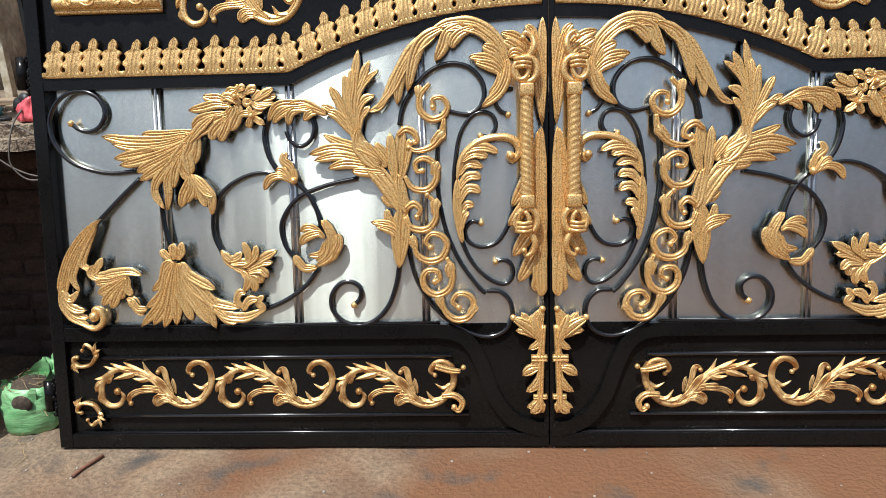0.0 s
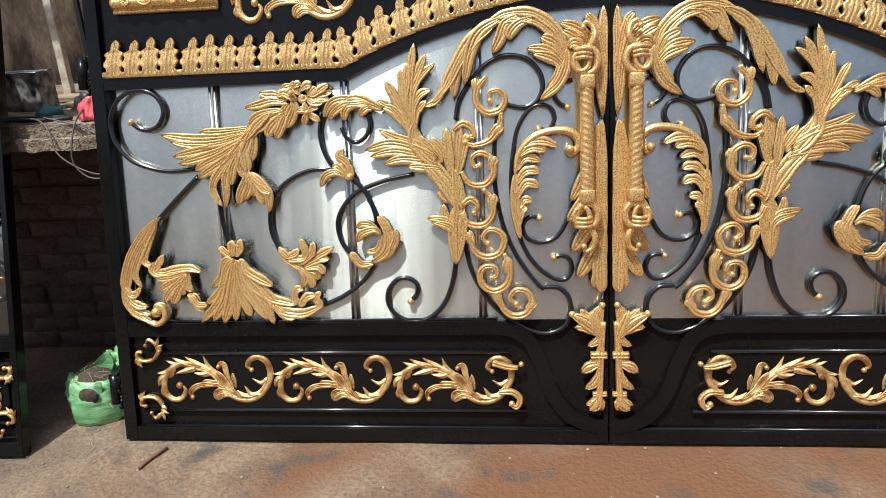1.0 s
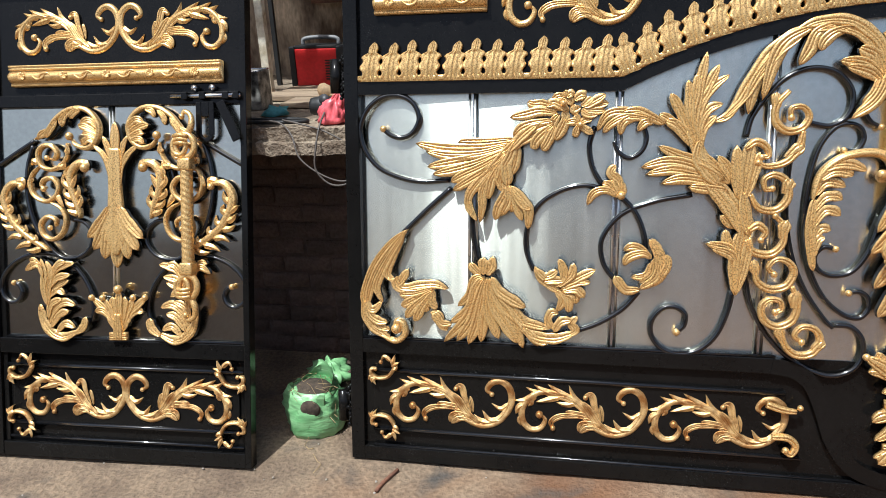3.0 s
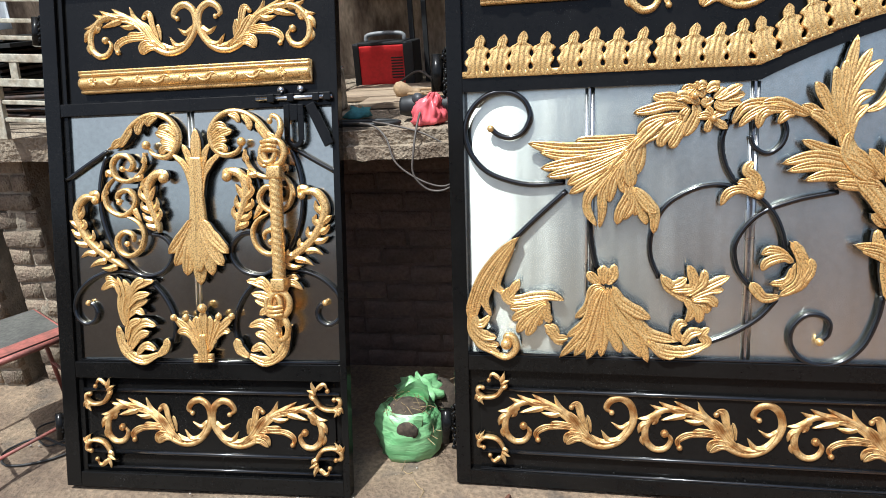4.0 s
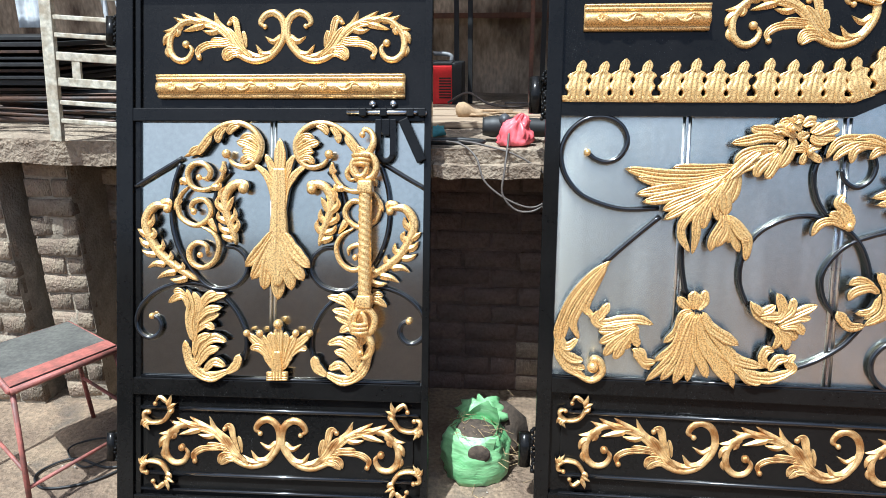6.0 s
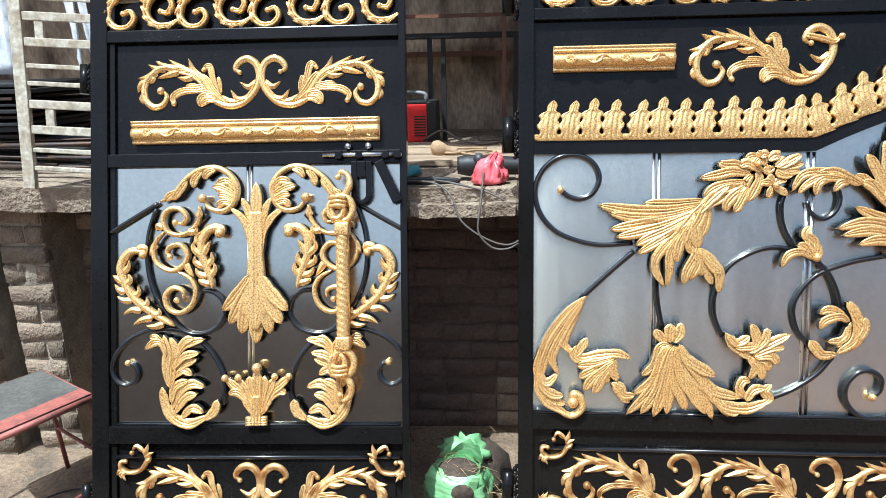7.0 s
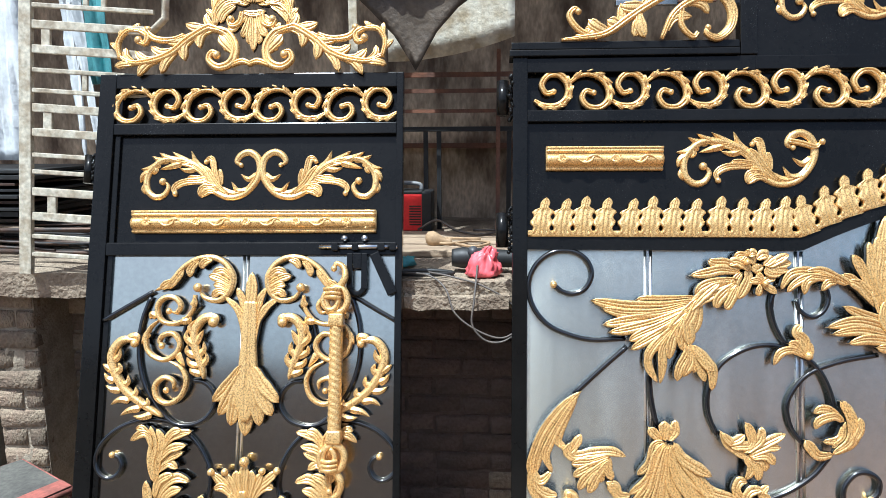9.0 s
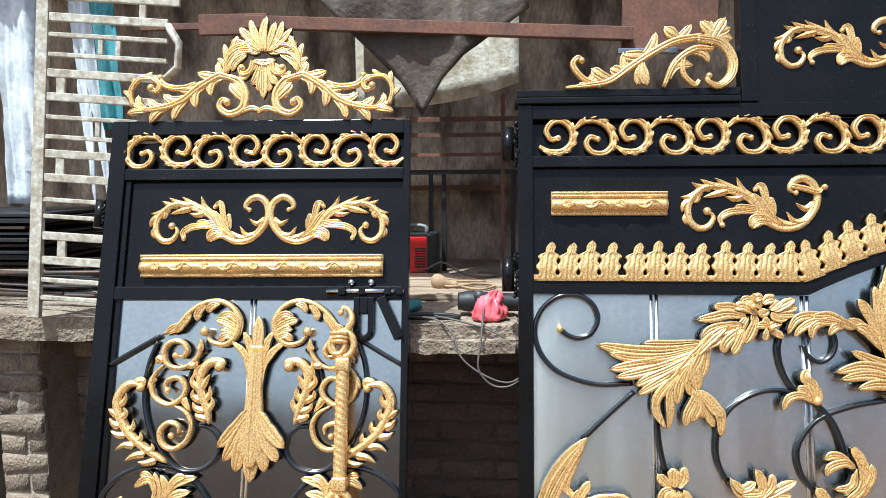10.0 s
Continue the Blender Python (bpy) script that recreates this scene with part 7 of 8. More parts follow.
def stool():
    """Low welded stool: board top in a red frame on four round legs with a foot rail."""
    p = [Vector((-1.895, 0.296)), Vector((-1.568, 0.099)), Vector((-1.755, -0.235)), Vector((-2.081, 0.02))]
    feet = [Vector((-1.885, 0.315)), Vector((-1.545, 0.105)), Vector((-1.715, -0.311)), Vector((-2.075, -0.07))]
    c = sum(p, Vector((0, 0))) / 4
    g = empty("stool", Matrix.Translation((c.x, c.y, -0.022)), "low metal stool with worn dark top and red frame", "stool")
    q = [v - c for v in p]
    f = [v - c for v in feet]
    bm = bmesh.new()
    loft(bm, [[(v.x * s, v.y * s, z) for v in q[::-1]] for s, z in ((0.97, 0.448), (0.975, 0.452), (0.975, 0.464), (0.96, 0.468))])
    part("seat", bm, DARK_TOP, g, smooth=False)
    for i in range(4):
        a, b = q[i], q[(i + 1) % 4]
        part("seat_frame", tube(bmesh.new(), [(a.x, a.y, 0.452), (b.x, b.y, 0.452)], 0.013, 1, 4), RED_WORN, g)
    for i in (1, 3):
        a, b, a2, b2 = q[i], q[(i + 1) % 4], q[i - 1], q[(i + 2) % 4]
        w = 0.2
        bm = bmesh.new()
        pts = [a, b, b + (b2 - b) * w, a + (a2 - a) * w]
        loft(bm, [[(v.x * 0.985, v.y * 0.985, z) for v in pts] for z in (0.4685, 0.4705)])
        bmesh.ops.recalc_face_normals(bm, faces=bm.faces)
        if i == 1:
            part("seat_edge", bm, RED_WORN, g, "patch of faded red paint", smooth=False)
        else:
            bm.free()
    for i in range(4):
        part("leg", tube(bmesh.new(), [(q[i].x * 0.95, q[i].y * 0.95, 0.45), (f[i].x, f[i].y, 0.0)], 0.009, 1, 8), RED_WORN, g)
    for i, h in ((1, 0.11), (2, 0.17), (0, 0.2)):
        a, b = f[i], f[(i + 1) % 4]
        k = h / 0.45
        aa, bb = a.lerp(q[i] * 0.95, k), b.lerp(q[(i + 1) % 4] * 0.95, k)
        part("foot_rail", tube(bmesh.new(), [(aa.x, aa.y, h), (bb.x, bb.y, h)], 0.007, 1, 8), RED_WORN, g)


stool()


def cable(name, pts, r, m, label):
    return tagged(part(name, tube(bmesh.new(), pts, r, 7, 6), m), label, "cable")


cable("floor_cable", [(-1.50, 0.02, -0.012), (-1.62, -0.02, -0.014), (-1.78, 0.02, -0.014), (-1.86, -0.08, -0.014), (-1.78, -0.16, -0.014), (-1.62, -0.10, -0.014), (-1.50, 0.06, -0.012), (-1.46, 0.12, -0.01)], 0.005, RUBBER, "black rubber cable lying in loops on the floor")
cable("floor_cable", [(-1.42, 0.08, -0.012), (-1.58, 0.10, -0.012), (-1.70, -0.03, -0.012), (-1.84, 0.08, -0.013), (-1.72, 0.16, -0.012), (-1.55, 0.05, -0.01), (-1.52, -0.06, -0.012), (-1.44, -0.04, -0.01)], 0.004, RUBBER, "thin black cable tangled on the floor")
cable("floor_cable", [(-1.60, 0.22, 0.02), (-1.54, 0.16, 0.07), (-1.49, 0.10, 0.03), (-1.52, 0.02, -0.008), (-1.46, -0.08, -0.012)], 0.006, RUBBER, "thick black cable end beside the wall")
# hanging from the slab
cable("hanging_cable", [(-0.42, 0.42, 1.195), (-0.30, 0.36, 1.198), (-0.235, 0.315, 1.16), (-0.20, 0.285, 1.08), (-0.12, 0.28, 1.02), (-0.04, 0.285, 0.995), (0.01, 0.29, 1.03), (0.0, 0.32, 1.10), (-0.10, 0.33, 1.165), (-0.22, 0.35, 1.196), (-0.30, 0.40, 1.20)], 0.0035, CABLE_GREY, "grey cable drooping in a loop off the slab edge")
cable("hanging_cable", [(-0.125, 0.40, 1.235), (-0.128, 0.33, 1.19), (-0.135, 0.29, 1.12), (-0.14, 0.28, 1.04), (-0.09, 0.28, 0.985), (-0.02, 0.285, 0.99), (0.03, 0.30, 1.06), (0.03, 0.35, 1.19)], 0.0038, CABLE_GREY, "power cable hanging in a loop below the slab")
cable("slab_cable", [(-0.55, 0.50, 1.19), (-0.42, 0.46, 1.192), (-0.30, 0.48, 1.19), (-0.22, 0.44, 1.19), (-0.28, 0.40, 1.192), (-0.40, 0.41, 1.19), (-0.5, 0.44, 1.19)], 0.008, RUBBER, "thick black welding cable lying on the slab")
cable("slab_cable", [(-0.40, 1.02, 1.21), (-0.30, 0.95, 1.215), (-0.20, 1.05, 1.212), (-0.12, 0.98, 1.215), (-0.20, 0.90, 1.212), (-0.34, 1.10, 1.212), (-0.16, 1.12, 1.212)], 0.006, TAN, "tan rope tangled on the planks")
cable("slab_cable", [(-0.50, 1.42, 1.21), (-0.40, 1.40, 1.26), (-0.30, 1.32, 1.22), (-0.18, 1.25, 1.212), (-0.10, 1.35, 1.215), (-0.22, 1.40, 1.212)], 0.006, CABLE_GREY, "pale cable from the welder over the planks")
for x0, x1, y0, y1, a in ((-0.5, 0.1, 0.82, 1.0, 2), (-0.8, 0.08, 1.03, 1.2, -1), (-0.7, 0.12, 1.24, 1.42, 1)):
    ob = tagged(part("plank", box(bmesh.new(), x0, x1, y0, y1, 1.180, 1.203, 0.003), WOOD, smooth=False), "dusty wooden plank lying on the slab", "plank", "planks on the slab")
    ob.rotation_euler.z = radians(a * 0.4)


def red_bag():
    c = Vector((-0.115, 0.43, 1.184))
    g = empty("shopping_bag", Matrix.Translation(c), "crumpled red plastic bag on the slab", "bag")
    prof = [(0.0, 0.85), (0.08, 1.02), (0.2, 1.05), (0.32, 0.98), (0.45, 0.92), (0.58, 0.76), (0.7, 0.66), (0.82, 0.62), (0.92, 0.45), (1.0, 0.25)]
    part("bag_body", loft(bmesh.new(), crumpled((0, 0, 0), 0.060, 0.092, prof, 56, 0.34, 3.0, (0.02, 0))), PLASTIC_RED, g)
    bm = bmesh.new()
    finger(bm, (0.01, 0.04), (0.035, 0.110), 0.016, 0.012, -0.005, 0.2)
    finger(bm, (-0.01, 0.04), (0.06, 0.085), 0.016, 0.012, 0.0, 0.1)
    part("bag_flap", bm, PLASTIC_RED, g)


red_bag()


def grinder():
    g = empty("angle_grinder", Matrix.Translation((-0.13, 0.52, 1.182)), "black power tool lying on the slab", "power tool")
    part("tool_body", tube(bmesh.new(), [(-0.10, 0, 0.05), (-0.06, 0, 0.05), (0.0, 0, 0.05), (0.12, 0.01, 0.045), (0.2, 0.01, 0.042)], (0.032, 0.04, 0.036, 0.033, 0.030), 4, 14), RUBBER, g)
    part("tool_head", tube(bmesh.new(), [(-0.02, -0.02, 0.070), (-0.02, -0.070, 0.085)], 0.017, 1, 14), RUBBER, g)
    part("collar", tube(bmesh.new(), [(-0.02, -0.068, 0.084), (-0.02, -0.080, 0.088)], 0.020, 1, 14), mat("grey_plastic", (0.05, 0.05, 0.055), 0.5), g)


grinder()
bm = bmesh.new()
loft(bm, [[(-0.40 + 0.115 * f + 0, 0.98 + q * math.cos(a) * 0.8, 1.235 + q * math.sin(a) - 0.02 * f) for a in np.linspace(0, 2 * math.pi, 13)[:-1]] for f, q in ((0, 0.012), (0.1, 0.03), (0.3, 0.038), (0.5, 0.03), (0.7, 0.016), (0.85, 0.014), (0.9, 0.018), (1.0, 0.018))])
tagged(part("lamp_bulb", bm, TAN), "dusty round-bellied bulb lying on the planks", "bulb")
tagged(part("cloth_scrap", loft(bmesh.new(), crumpled((-0.44, 0.62, 1.183), 0.055, 0.035, [(0, 1.0), (0.5, 0.9), (1.0, 0.4)], 16, 0.5, 12.0)), TEAL), "scrap of teal cloth on the slab", "cloth")


def welder():
    x0, x1, y, z = -0.75, -0.442, 1.55, 1.178
    g = empty("welding_machine", Matrix.Translation(((x0 + x1) / 2, y, z)), "red and black portable welding machine on the slab", "welder")
    h, d = (x1 - x0) / 2, 0.085
    g.scale = (1, 1, 0.96)
    part("housing", box(bmesh.new(), -h + 0.03, h - 0.05, -d, d, 0.02, 0.215, 0.006), RED_PAINT, g, "red painted housing", smooth=False)
    part("end_panel", box(bmesh.new(), -h, -h + 0.032, -d - 0.006, d + 0.006, 0.012, 0.228, 0.008), RUBBER, g, smooth=False)
    part("end_panel", box(bmesh.new(), h - 0.052, h, -d - 0.006, d + 0.006, 0.012, 0.228, 0.008), RUBBER, g, smooth=False)
    part("top_cover", box(bmesh.new(), -h + 0.03, h - 0.05, -d, d, 0.217, 0.232, 0.004), RUBBER, g, smooth=False)
    part("carry_handle", tube(bmesh.new(), [(-h + 0.05, 0, 0.23), (-h + 0.06, 0, 0.262), (0, 0, 0.27), (h - 0.07, 0, 0.262), (h - 0.06, 0, 0.23)], 0.011, 4, 8), mat("grey_handle", (0.25, 0.25, 0.25), 0.5), g)
    for k in range(8):
        part("vent_slot", box(bmesh.new(), h - 0.115, h - 0.056, -d - 0.002, -d + 0.003, 0.05 + 0.014 * k, 0.057 + 0.014 * k), RUBBER, g, "dark vent slot", smooth=False)
    for a in (-h + 0.05, h - 0.08):
        part("foot", box(bmesh.new(), a, a + 0.04, -d, d, 0.0, 0.02, 0.003), RUBBER, g, smooth=False)


welder()


def grille():
    """Old window grille of flat bars standing on the slab and leaning back."""
    org = Vector((-1.797, 0.300, 1.182))
    up = Vector((0.118, 0.06, 1.0)).normalized()
    right = Vector((0.99, 0.05, -0.02)).normalized()
    nrm = right.cross(up).normalized()
    m = Matrix(((right.x, nrm.x, up.x, org.x), (right.y, nrm.y, up.y, org.y), (right.z, nrm.z, up.z, org.z), (0, 0, 0, 1)))
    g = empty("window_grille", m, "old cream-painted steel window grille leaning above the slab", "grille")
    bar("upright", -0.022, 0.022, -0.012, 0.012, 0.0, 1.70, CREAM, g)
    rails = ((1.263, 0.015), (1.187, 0.015), (1.109, 0.015), (1.046, 0.008), (0.974, 0.008), (0.907, 0.015), (0.821, 0.015), (0.747, 0.008), (0.675, 0.008), (0.613, 0.015), (0.525, 0.015), (0.443, 0.008), (0.382, 0.008), (0.309, 0.015), (0.218, 0.015), (0.144, 0.008), (0.077, 0.008))
    for k, (z, w) in enumerate(rails):
        bar("rail", 0.024, 0.46 if 0.85 < z < 1.15 else 0.50, -0.009, 0.009, z - w, z + w, CREAM, g)
    for x, z0, z1, w in ((0.073, 0.829, 0.899, 0.016), (0.080, 0.533, 0.605, 0.016), (0.095, 0.226, 0.301, 0.016), (0.215, 0.982, 1.038, 0.009), (0.280, 0.982, 1.038, 0.009), (0.215, 0.683, 0.739, 0.009), (0.365, 1.117, 1.179, 0.012)):
        bar("spacer", x - w, x + w, -0.007, 0.007, z0, z1, CREAM, g)
    for pts in ([(0.455, 0.0, 1.105), (0.50, 0.0, 1.042), (0.50, 0.0, 0.956), (0.45, 0.0, 0.903)],):
        part("bent_end", tube(bmesh.new(), pts, 0.015, 1, 4), CREAM, g)


grille()
# things hung at the front of the workshop
tube_bar = tagged(part("steel_tube", box(bmesh.new(), -0.80, 0.80, -0.024, 0.024, -0.026, 0.026, 0.003), RUST, smooth=False), "rusty square steel tube laid across the workshop front", "tube")
tube_bar.location, tube_bar.rotation_euler.y = (-0.36, 0.898, 2.302), radians(2.9)
tagged(part("steel_channel", box(bmesh.new(), -1.36, -1.06, 0.8235, 0.86, 2.300, 2.385, 0.003), RUST, smooth=False), "short rusty steel channel resting on the tube", "channel")
tagged(part("steel_bar", box(bmesh.new(), -1.62, -1.36, 0.826, 0.855, 2.325, 2.352, 0.002), RUST, smooth=False), "thin rust-red bar beside the channel", "bar")


def hung_sheet(name, corner, right, down, m, label, category, nu=22, nv=18, amp=0.05, edge=None, seed=0.0, thick=0.004):
    """A hanging cloth with sagging folds; edge(u) gives how far down it reaches."""
    bm = bmesh.new()
    c, r, d = Vector(corner), Vector(right), Vector(down)
    nrm = r.cross(d).normalized()
    g = []
    for i in range(nu + 1):
        u = i / nu
        col = []
        for j in range(nv + 1):
            v = j / nv * (edge(u) if edge else 1)
            off = amp * (noise.noise((u * 5 + seed, v * 1.6, seed)) + 0.5 * noise.noise((u * 14, v * 4 + seed, 2.0)) + 0.28 * noise.noise((u * 9 + seed, v * 22, 5.0)))
            col.append(bm.verts.new(c + r * u + d * v + nrm * off))
        g.append(col)
    for i in range(nu):
        for j in range(nv):
            bm.faces.new((g[i][j], g[i + 1][j], g[i + 1][j + 1], g[i][j + 1]))
    ob = tagged(part(name, bm, m), label, category)
    mod = ob.modifiers.new("thickness", "SOLIDIFY")
    mod.thickness = thick
    return ob


hung_sheet("tarpaulin", (-0.868, 0.90, 2.76), (0.89, 0, 0), (0.0, 0.02, -0.84), TARP, "dark brown tarpaulin hanging down to a point", "tarpaulin", 30, 16, 0.04, lambda u: lerps((0.38, 0.48, 0.59, 0.69, 0.80, 0.97, 0.79, 0.68, 0.60, 0.53, 0.456), u), 3.0)
# pale board added in place of sunlight falling on the back wall
hung_sheet("whitewashed_board", (-0.60, 1.235, 3.095), (0.575, 0, 0.0), (0, 0, -1.06), WHITEWASH_AND_SUN, "added pale board standing in for a sunlit patch of wall", "board", 16, 12, 0.012, lambda u: 1.02 - 0.10 * u * u, 8.0, 0.012)
tagged(part("timber_post", box(bmesh.new(), -0.775, -0.735, 1.20, 1.24, 1.178, 3.098, 0.004), WHITEWASH_AND_SUN, smooth=False), "whitewashed timber post under the roof edge", "post")
hung_sheet("plastic_sheet", (-2.30, 0.90, 2.76), (0.17, 0, 0), (-0.04, 0.0, -1.18), WHITE_SHEET, "white plastic sheet hanging in loose folds", "plastic sheet", 14, 24, 0.05, None, 5.0)
hung_sheet("plastic_sheet", (-2.02, 0.92, 2.76), (0.10, 0, 0), (0.08, 0.02, -1.25), WHITE_SHEET, "torn strip of white plastic sheet", "plastic sheet", 10, 20, 0.05, lambda u: 0.8 + 0.2 * math.sin(9 * u), 6.0)
hung_sheet("teal_cloth", (-1.90, 0.90, 2.76), (0.10, 0, 0), (0.06, 0.0, -0.85), TEAL, "strip of teal cloth hanging behind the grille", "cloth", 10, 14, 0.04, None, 9.0)
tagged(part("steel_plate", box(bmesh.new(), 0.40, 0.78, 0.925, 0.945, 2.20, 2.76, 0.002), RUST, smooth=False), "rust-brown steel plate standing at the workshop front", "plate")
tagged(part("steel_angle", box(bmesh.new(), 0.38, 0.62, 0.89, 0.926, 2.185, 2.205, 0.002), CHROME, smooth=False), "short bright steel angle bar", "bar")


def work_table():
    g = empty("work_table", Matrix.Translation((-0.45, 1.85, 1.178)), "dark steel work table in the workshop", "table")
    part("tabletop", box(bmesh.new(), -0.5, 0.42, -0.2, 0.2, 0.52, 0.545, 0.003), RUBBER, g, smooth=False)
    for x in (-0.47, -0.05, 0.02, 0.39):
        part("leg", box(bmesh.new(), x - 0.012, x + 0.012, -0.19, -0.166, 0, 0.52, 0.002), RUBBER, g, smooth=False)


work_table()
for x0, x1, y, z, w in ((-0.75, 0.2, 1.55, 1.98, 0.012), (-0.74, 0.16, 1.55, 1.90, 0.010), (-0.74, 0.16, 1.55, 1.80, 0.009)):
    tagged(part("steel_bar", box(bmesh.new(), x0, x1, y, y + 0.02, z - w, z + w), RUST, smooth=False), "rusty bar of an old rack in the workshop", "bar", "rack bars")
for x in (-0.12, 0.14):
    tagged(part("steel_bar", box(bmesh.new(), x, x + 0.02, 1.53, 1.55, 1.178, 2.1), RUST, smooth=False), "rusty upright of an old rack in the workshop", "bar", "rack bars")
# steel pins lying near the gate
tagged(part("steel_pin", tube(bmesh.new(), [(0.155, -0.165, -0.006), (0.168, -0.12, -0.004), (0.205, -0.045, -0.003)], 0.007, 2, 8), RUST), "short rusty steel rod on the floor", "rod")
for pts in ([(-0.15, 0.02, -0.015), (-0.12, -0.02, -0.014), (-0.10, -0.04, -0.014), (-0.11, -0.09, -0.014)], [(-0.20, 0.06, -0.015), (-0.18, 0.045, -0.014), (-0.165, 0.055, -0.014)]):
    tagged(part("straw_stalk", tube(bmesh.new(), pts, 0.0016, 5, 5), STRAW), "pale dry stalk on the floor", "stalk", "stalks on the floor")
rnd = random.Random(21)
bm = bmesh.new()
for k in range(140):
    x, y = rnd.uniform(-2.1, 3.2), rnd.uniform(-0.75, 0.25)
    s = rnd.uniform(0.002, 0.007)
    ball(bm, (x, y, -0.012 + s * 0.2), s, 5, 4, (1, rnd.uniform(0.6, 1.2), 0.6))
tagged(part("grit", bm, CONCRETE), "small stones and grit scattered on the floor", "grit", kind="stuff")


def paint_tin():
    g = empty("paint_tin", Matrix.Translation((-0.66, 0.82, 1.18)), "paint-spattered square tin standing on the slab", "tin")
    part("tin_body", box(bmesh.new(), -0.09, 0.09, -0.06, 0.06, 0, 0.165, 0.006), mat("spattered_tin", (0.42, 0.40, 0.36), 0.5, 0.3, 0.4, 22.0, 80.0, 0.2, 0.002, color2=(0.03, 0.028, 0.025)), g, smooth=False)
    part("rim", tube(bmesh.new(), [(-0.087, -0.057, 0.166), (0.087, -0.057, 0.166), (0.087, 0.057, 0.166), (-0.087, 0.057, 0.166), (-0.087, -0.057, 0.166)], 0.004, 1, 6), CHROME, g)


paint_tin()

# steel stock lying on the slab behind the grille
rnd = random.Random(17)
for k in range(60):
    x0 = rnd.uniform(-2.75, -2.2)
    x1 = x0 + rnd.uniform(0.7, 1.25)
    y0, a = rnd.uniform(0.50, 1.5), rnd.uniform(-0.2, 0.2)
    z = 1.192 + 0.018 * (k % 7) + rnd.uniform(0, 0.008)
    r = rnd.choice((0.004, 0.006, 0.008, 0.010))
    ob = part("steel_bar", tube(bmesh.new(), [(x0, y0, z), (x1, y0 + a, z + rnd.uniform(-0.012, 0.012))], r, 1, rnd.choice((4, 6))), SHADED_STEEL if k % 3 else RUBBER)
    tagged(ob, "dark steel bar in a loose pile on the slab, shade in its colour", "bar", "piled steel bars")
rnd = random.Random(29)
for k in range(9):
    z = 1.325 + 0.026 * k
    x0 = -2.78 + rnd.uniform(-0.05, 0.05)
    # near-black colours also stand in for shadow cast on the stack
    ob = part("flat_bar", box(bmesh.new(), x0, -2.05 + rnd.uniform(-0.10, 0.08), 0.66 + rnd.uniform(-0.03, 0.05), 1.3, z, z + rnd.uniform(0.008, 0.022), 0.002), RUBBER if k % 3 else SHADED_STEEL, smooth=False)
    tagged(ob, "dark flat steel bar in a stack on the piled bars, shade in its colour", "bar", "stacked flat bars")
tagged(part("steel_bar", box(bmesh.new(), -0.9, 0.3, 2.17, 2.199, 1.6, 1.63), RUST, smooth=False), "rusty bar fixed to the workshop wall", "bar", "rack bars")



def settle(ob):
    """Things stand further back at the open end of the yard and further along, the deeper they stand in the workshop."""
    pts = [o.matrix_world @ Vector(c) for o in (ob, *ob.children) if o.type == "MESH" for c in o.bound_box]
    c = sum(pts, Vector()) / len(pts)
    step = Vector((0.02 * (c.y > 0.7), 0.10, 0)) if c.x < -1.1 else Vector((0.01 + 0.055 * (c.y - 0.4), 0, 0))
    ob.location += step


bpy.context.view_layer.update()
for ob in [o for o in scene.objects if o not in BEFORE_YARD and not o.parent]:
    settle(ob)

# ---- brickwork ----
def brick_mesh(seed, m):
    bm = box(bmesh.new(), 0, 0.225, 0, 0.05, 0, 0.074)
    bmesh.ops.bevel(bm, geom=list(bm.edges), offset=0.006, segments=1, affect="EDGES")
    for v in bm.verts:
        v.co += Vector(noise.noise_vector(v.co * 30 + Vector((seed, 0, 0)))) * 0.010
    return mesh_of(bm, m, "brick")


BRICKS = [brick_mesh(k * 3.1, BRICK) for k in range(5)]
DARK_BRICKS = [brick_mesh(k * 3.1, BRICK_SHADED) for k in range(5)]


def brick_wall(wall, x0, x1, y, z0, z1, rnd, kinds):
    """Lays whole and half bricks in courses on the front of a wall."""
    z, row = z0, 0
    while z < z1 - 0.05:
        x = x0 - (0.118 if row % 2 else 0)
        while x < x1 - 0.03:
            ob = new("brick", rnd.choice(kinds))
            ob.parent = wall
            a, b = max(x, x0), min(x + 0.225, x1)
            ob.matrix_basis = Matrix.Translation((a, y - rnd.uniform(0.002, 0.016), z + rnd.uniform(-0.002, 0.002))) @ Matrix.Rotation(radians(rnd.uniform(-1.6, 1.6)), 4, "Y") @ Matrix.Diagonal(((b - a) / 0.225, 1, 1, 1))
            x += 0.237
        z += 0.085
        row += 1


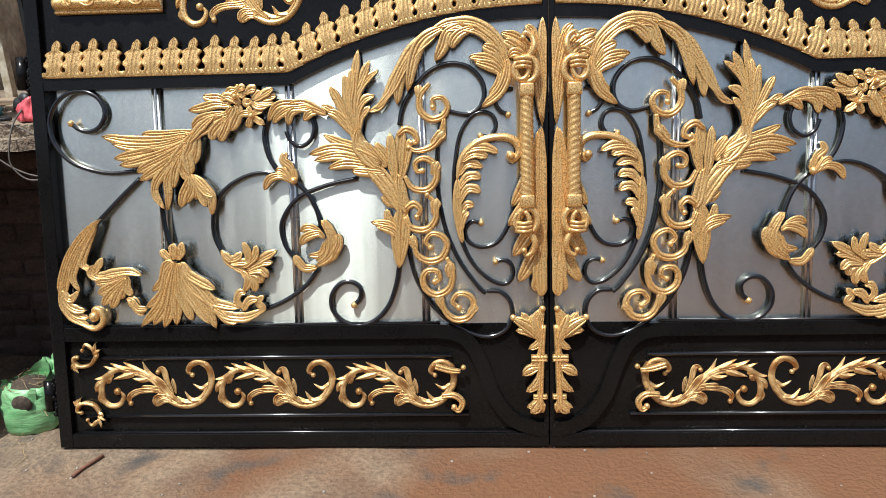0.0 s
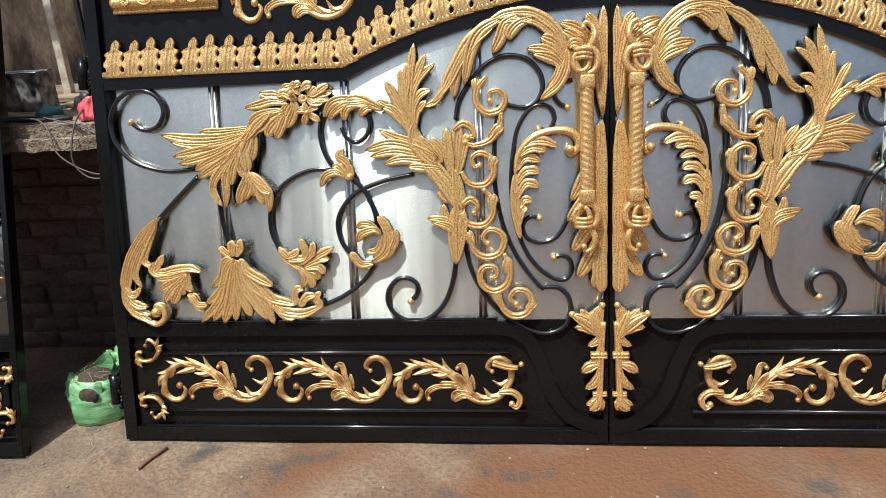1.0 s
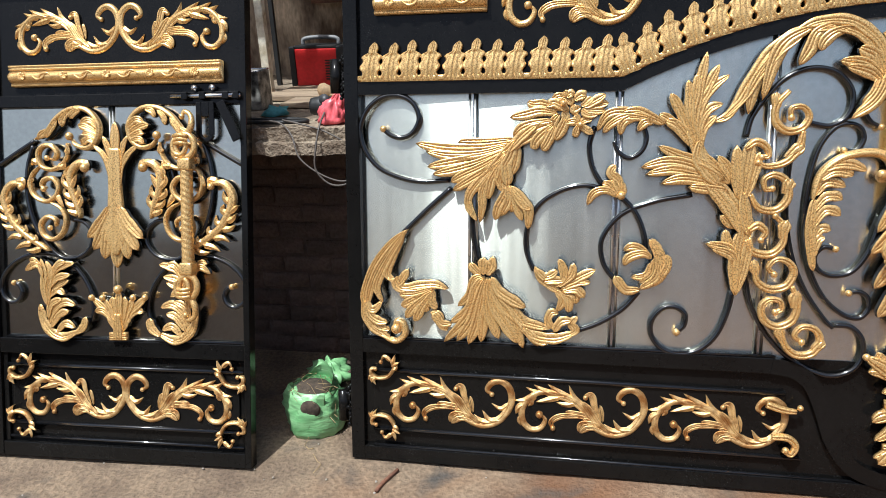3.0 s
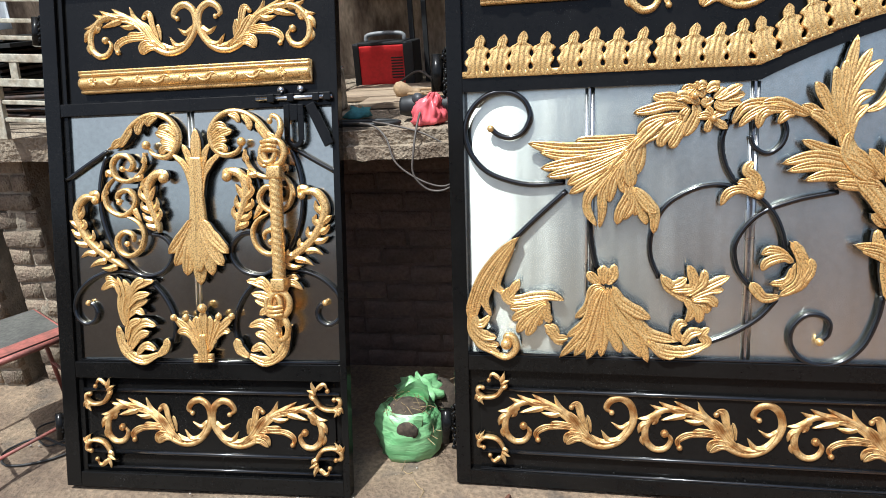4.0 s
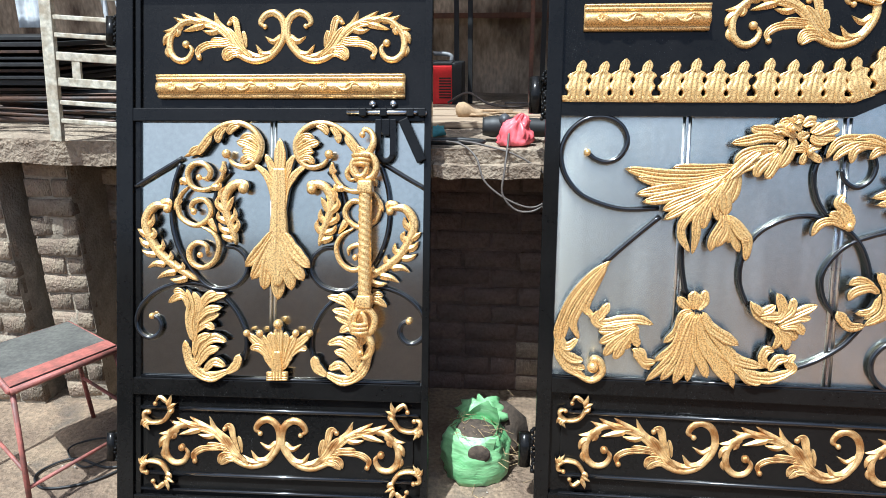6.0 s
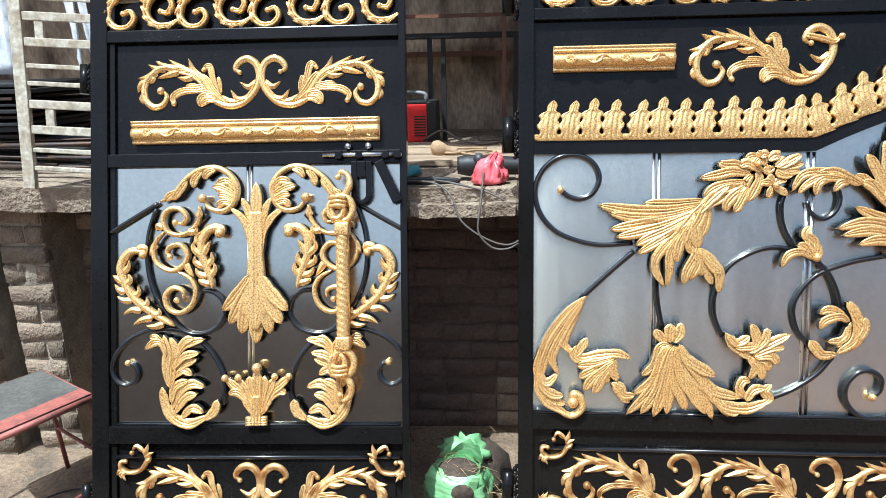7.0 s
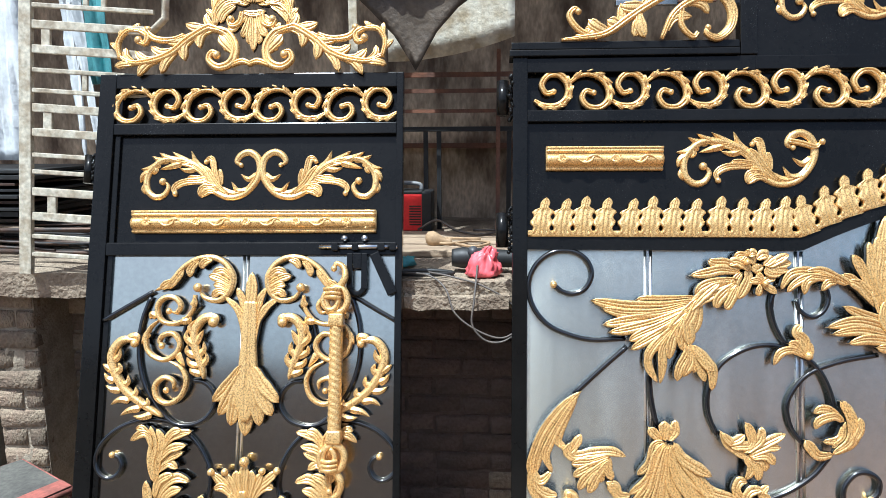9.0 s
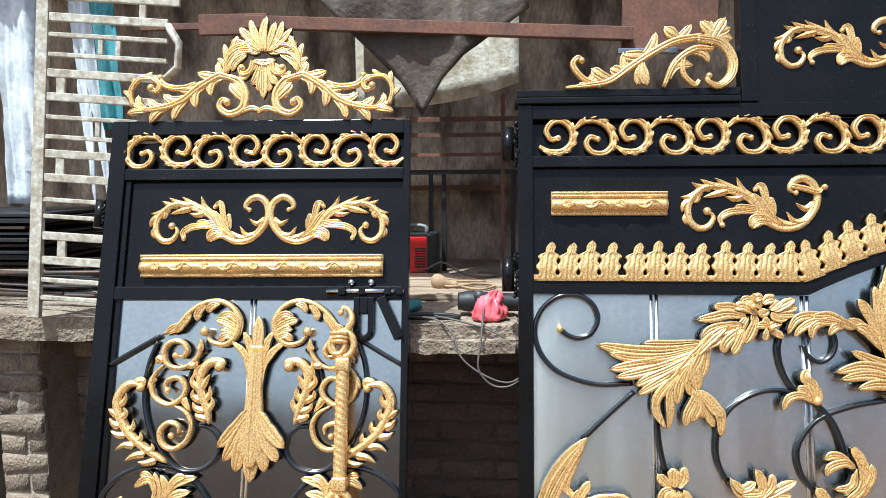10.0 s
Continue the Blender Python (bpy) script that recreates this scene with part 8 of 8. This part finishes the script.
rnd = random.Random(3)
for x0, x1, y in ((-2.75, -2.17, 0.50), (-2.09, -1.90, 0.56)):
    pier = plain_wall("wall_pier", x0, x1, y, 0.80, -0.03, 1.085, MORTAR, "rough sunlit brick pier below the slab")
    brick_wall(pier, x0, x1, y, -0.01, 1.07, rnd, BRICKS)
recess = plain_wall("wall_recess", -2.75, -1.25, 0.801, 1.0, -0.03, 1.085, MORTAR, "brick wall in the shade under the slab")
brick_wall(recess, -2.17, -1.25, 0.80, -0.01, 1.07, rnd, BRICKS)
under = [o for o in scene.objects if o.name == "wall_under_slab"][0]
# paler bricks paint a sunlit patch at this corner; darker ones the shaded rest
brick_wall(under, -0.07, 0.25, 0.80, -0.01, 0.24, rnd, BRICKS)
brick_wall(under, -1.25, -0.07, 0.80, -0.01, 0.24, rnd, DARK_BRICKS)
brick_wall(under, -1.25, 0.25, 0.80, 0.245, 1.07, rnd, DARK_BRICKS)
# mortar smeared over the joints of the pier
for k, (x, z, w, h) in enumerate(((-2.35, 0.75, 0.30, 0.20), (-2.30, 0.52, 0.22, 0.16), (-2.28, 0.25, 0.34, 0.18), (-2.00, 0.80, 0.12, 0.30), (-2.28, 0.92, 0.20, 0.14), (-2.00, 0.30, 0.12, 0.25), (-2.55, 0.5, 0.25, 0.3))):
    y = 0.56 if x > -2.1 else 0.50
    bm = bmesh.new()
    n = 12
    g = [[bm.verts.new((x + w * (i / n - 0.5), y - 0.026 * max(0, 1 - (2 * i / n - 1) ** 4) * max(0, 1 - (2 * j / n - 1) ** 4) * (0.75 + 0.5 * noise.noise((i * 0.4, j * 0.4, k))) + 0.01, z + h * (j / n - 0.5) + 0.03 * noise.noise((i * 0.5, k, j * 0.1)))) for j in range(n + 1)] for i in range(n + 1)]
    for i in range(n):
        for j in range(n):
            bm.faces.new((g[i][j], g[i + 1][j], g[i + 1][j + 1], g[i][j + 1]))
    pr = [o for o in scene.objects if o.name.startswith("wall_pier")][1 if x > -2.1 else 0]
    part("mortar_patch", bm, MORTAR, pr, "rough smear of mortar")

# ---- second leaf ----
copy_thing(gate, Matrix.Translation((2 * C, 0, 0)) @ TILT @ Matrix.Diagonal((-1, 1, 1, 1)))
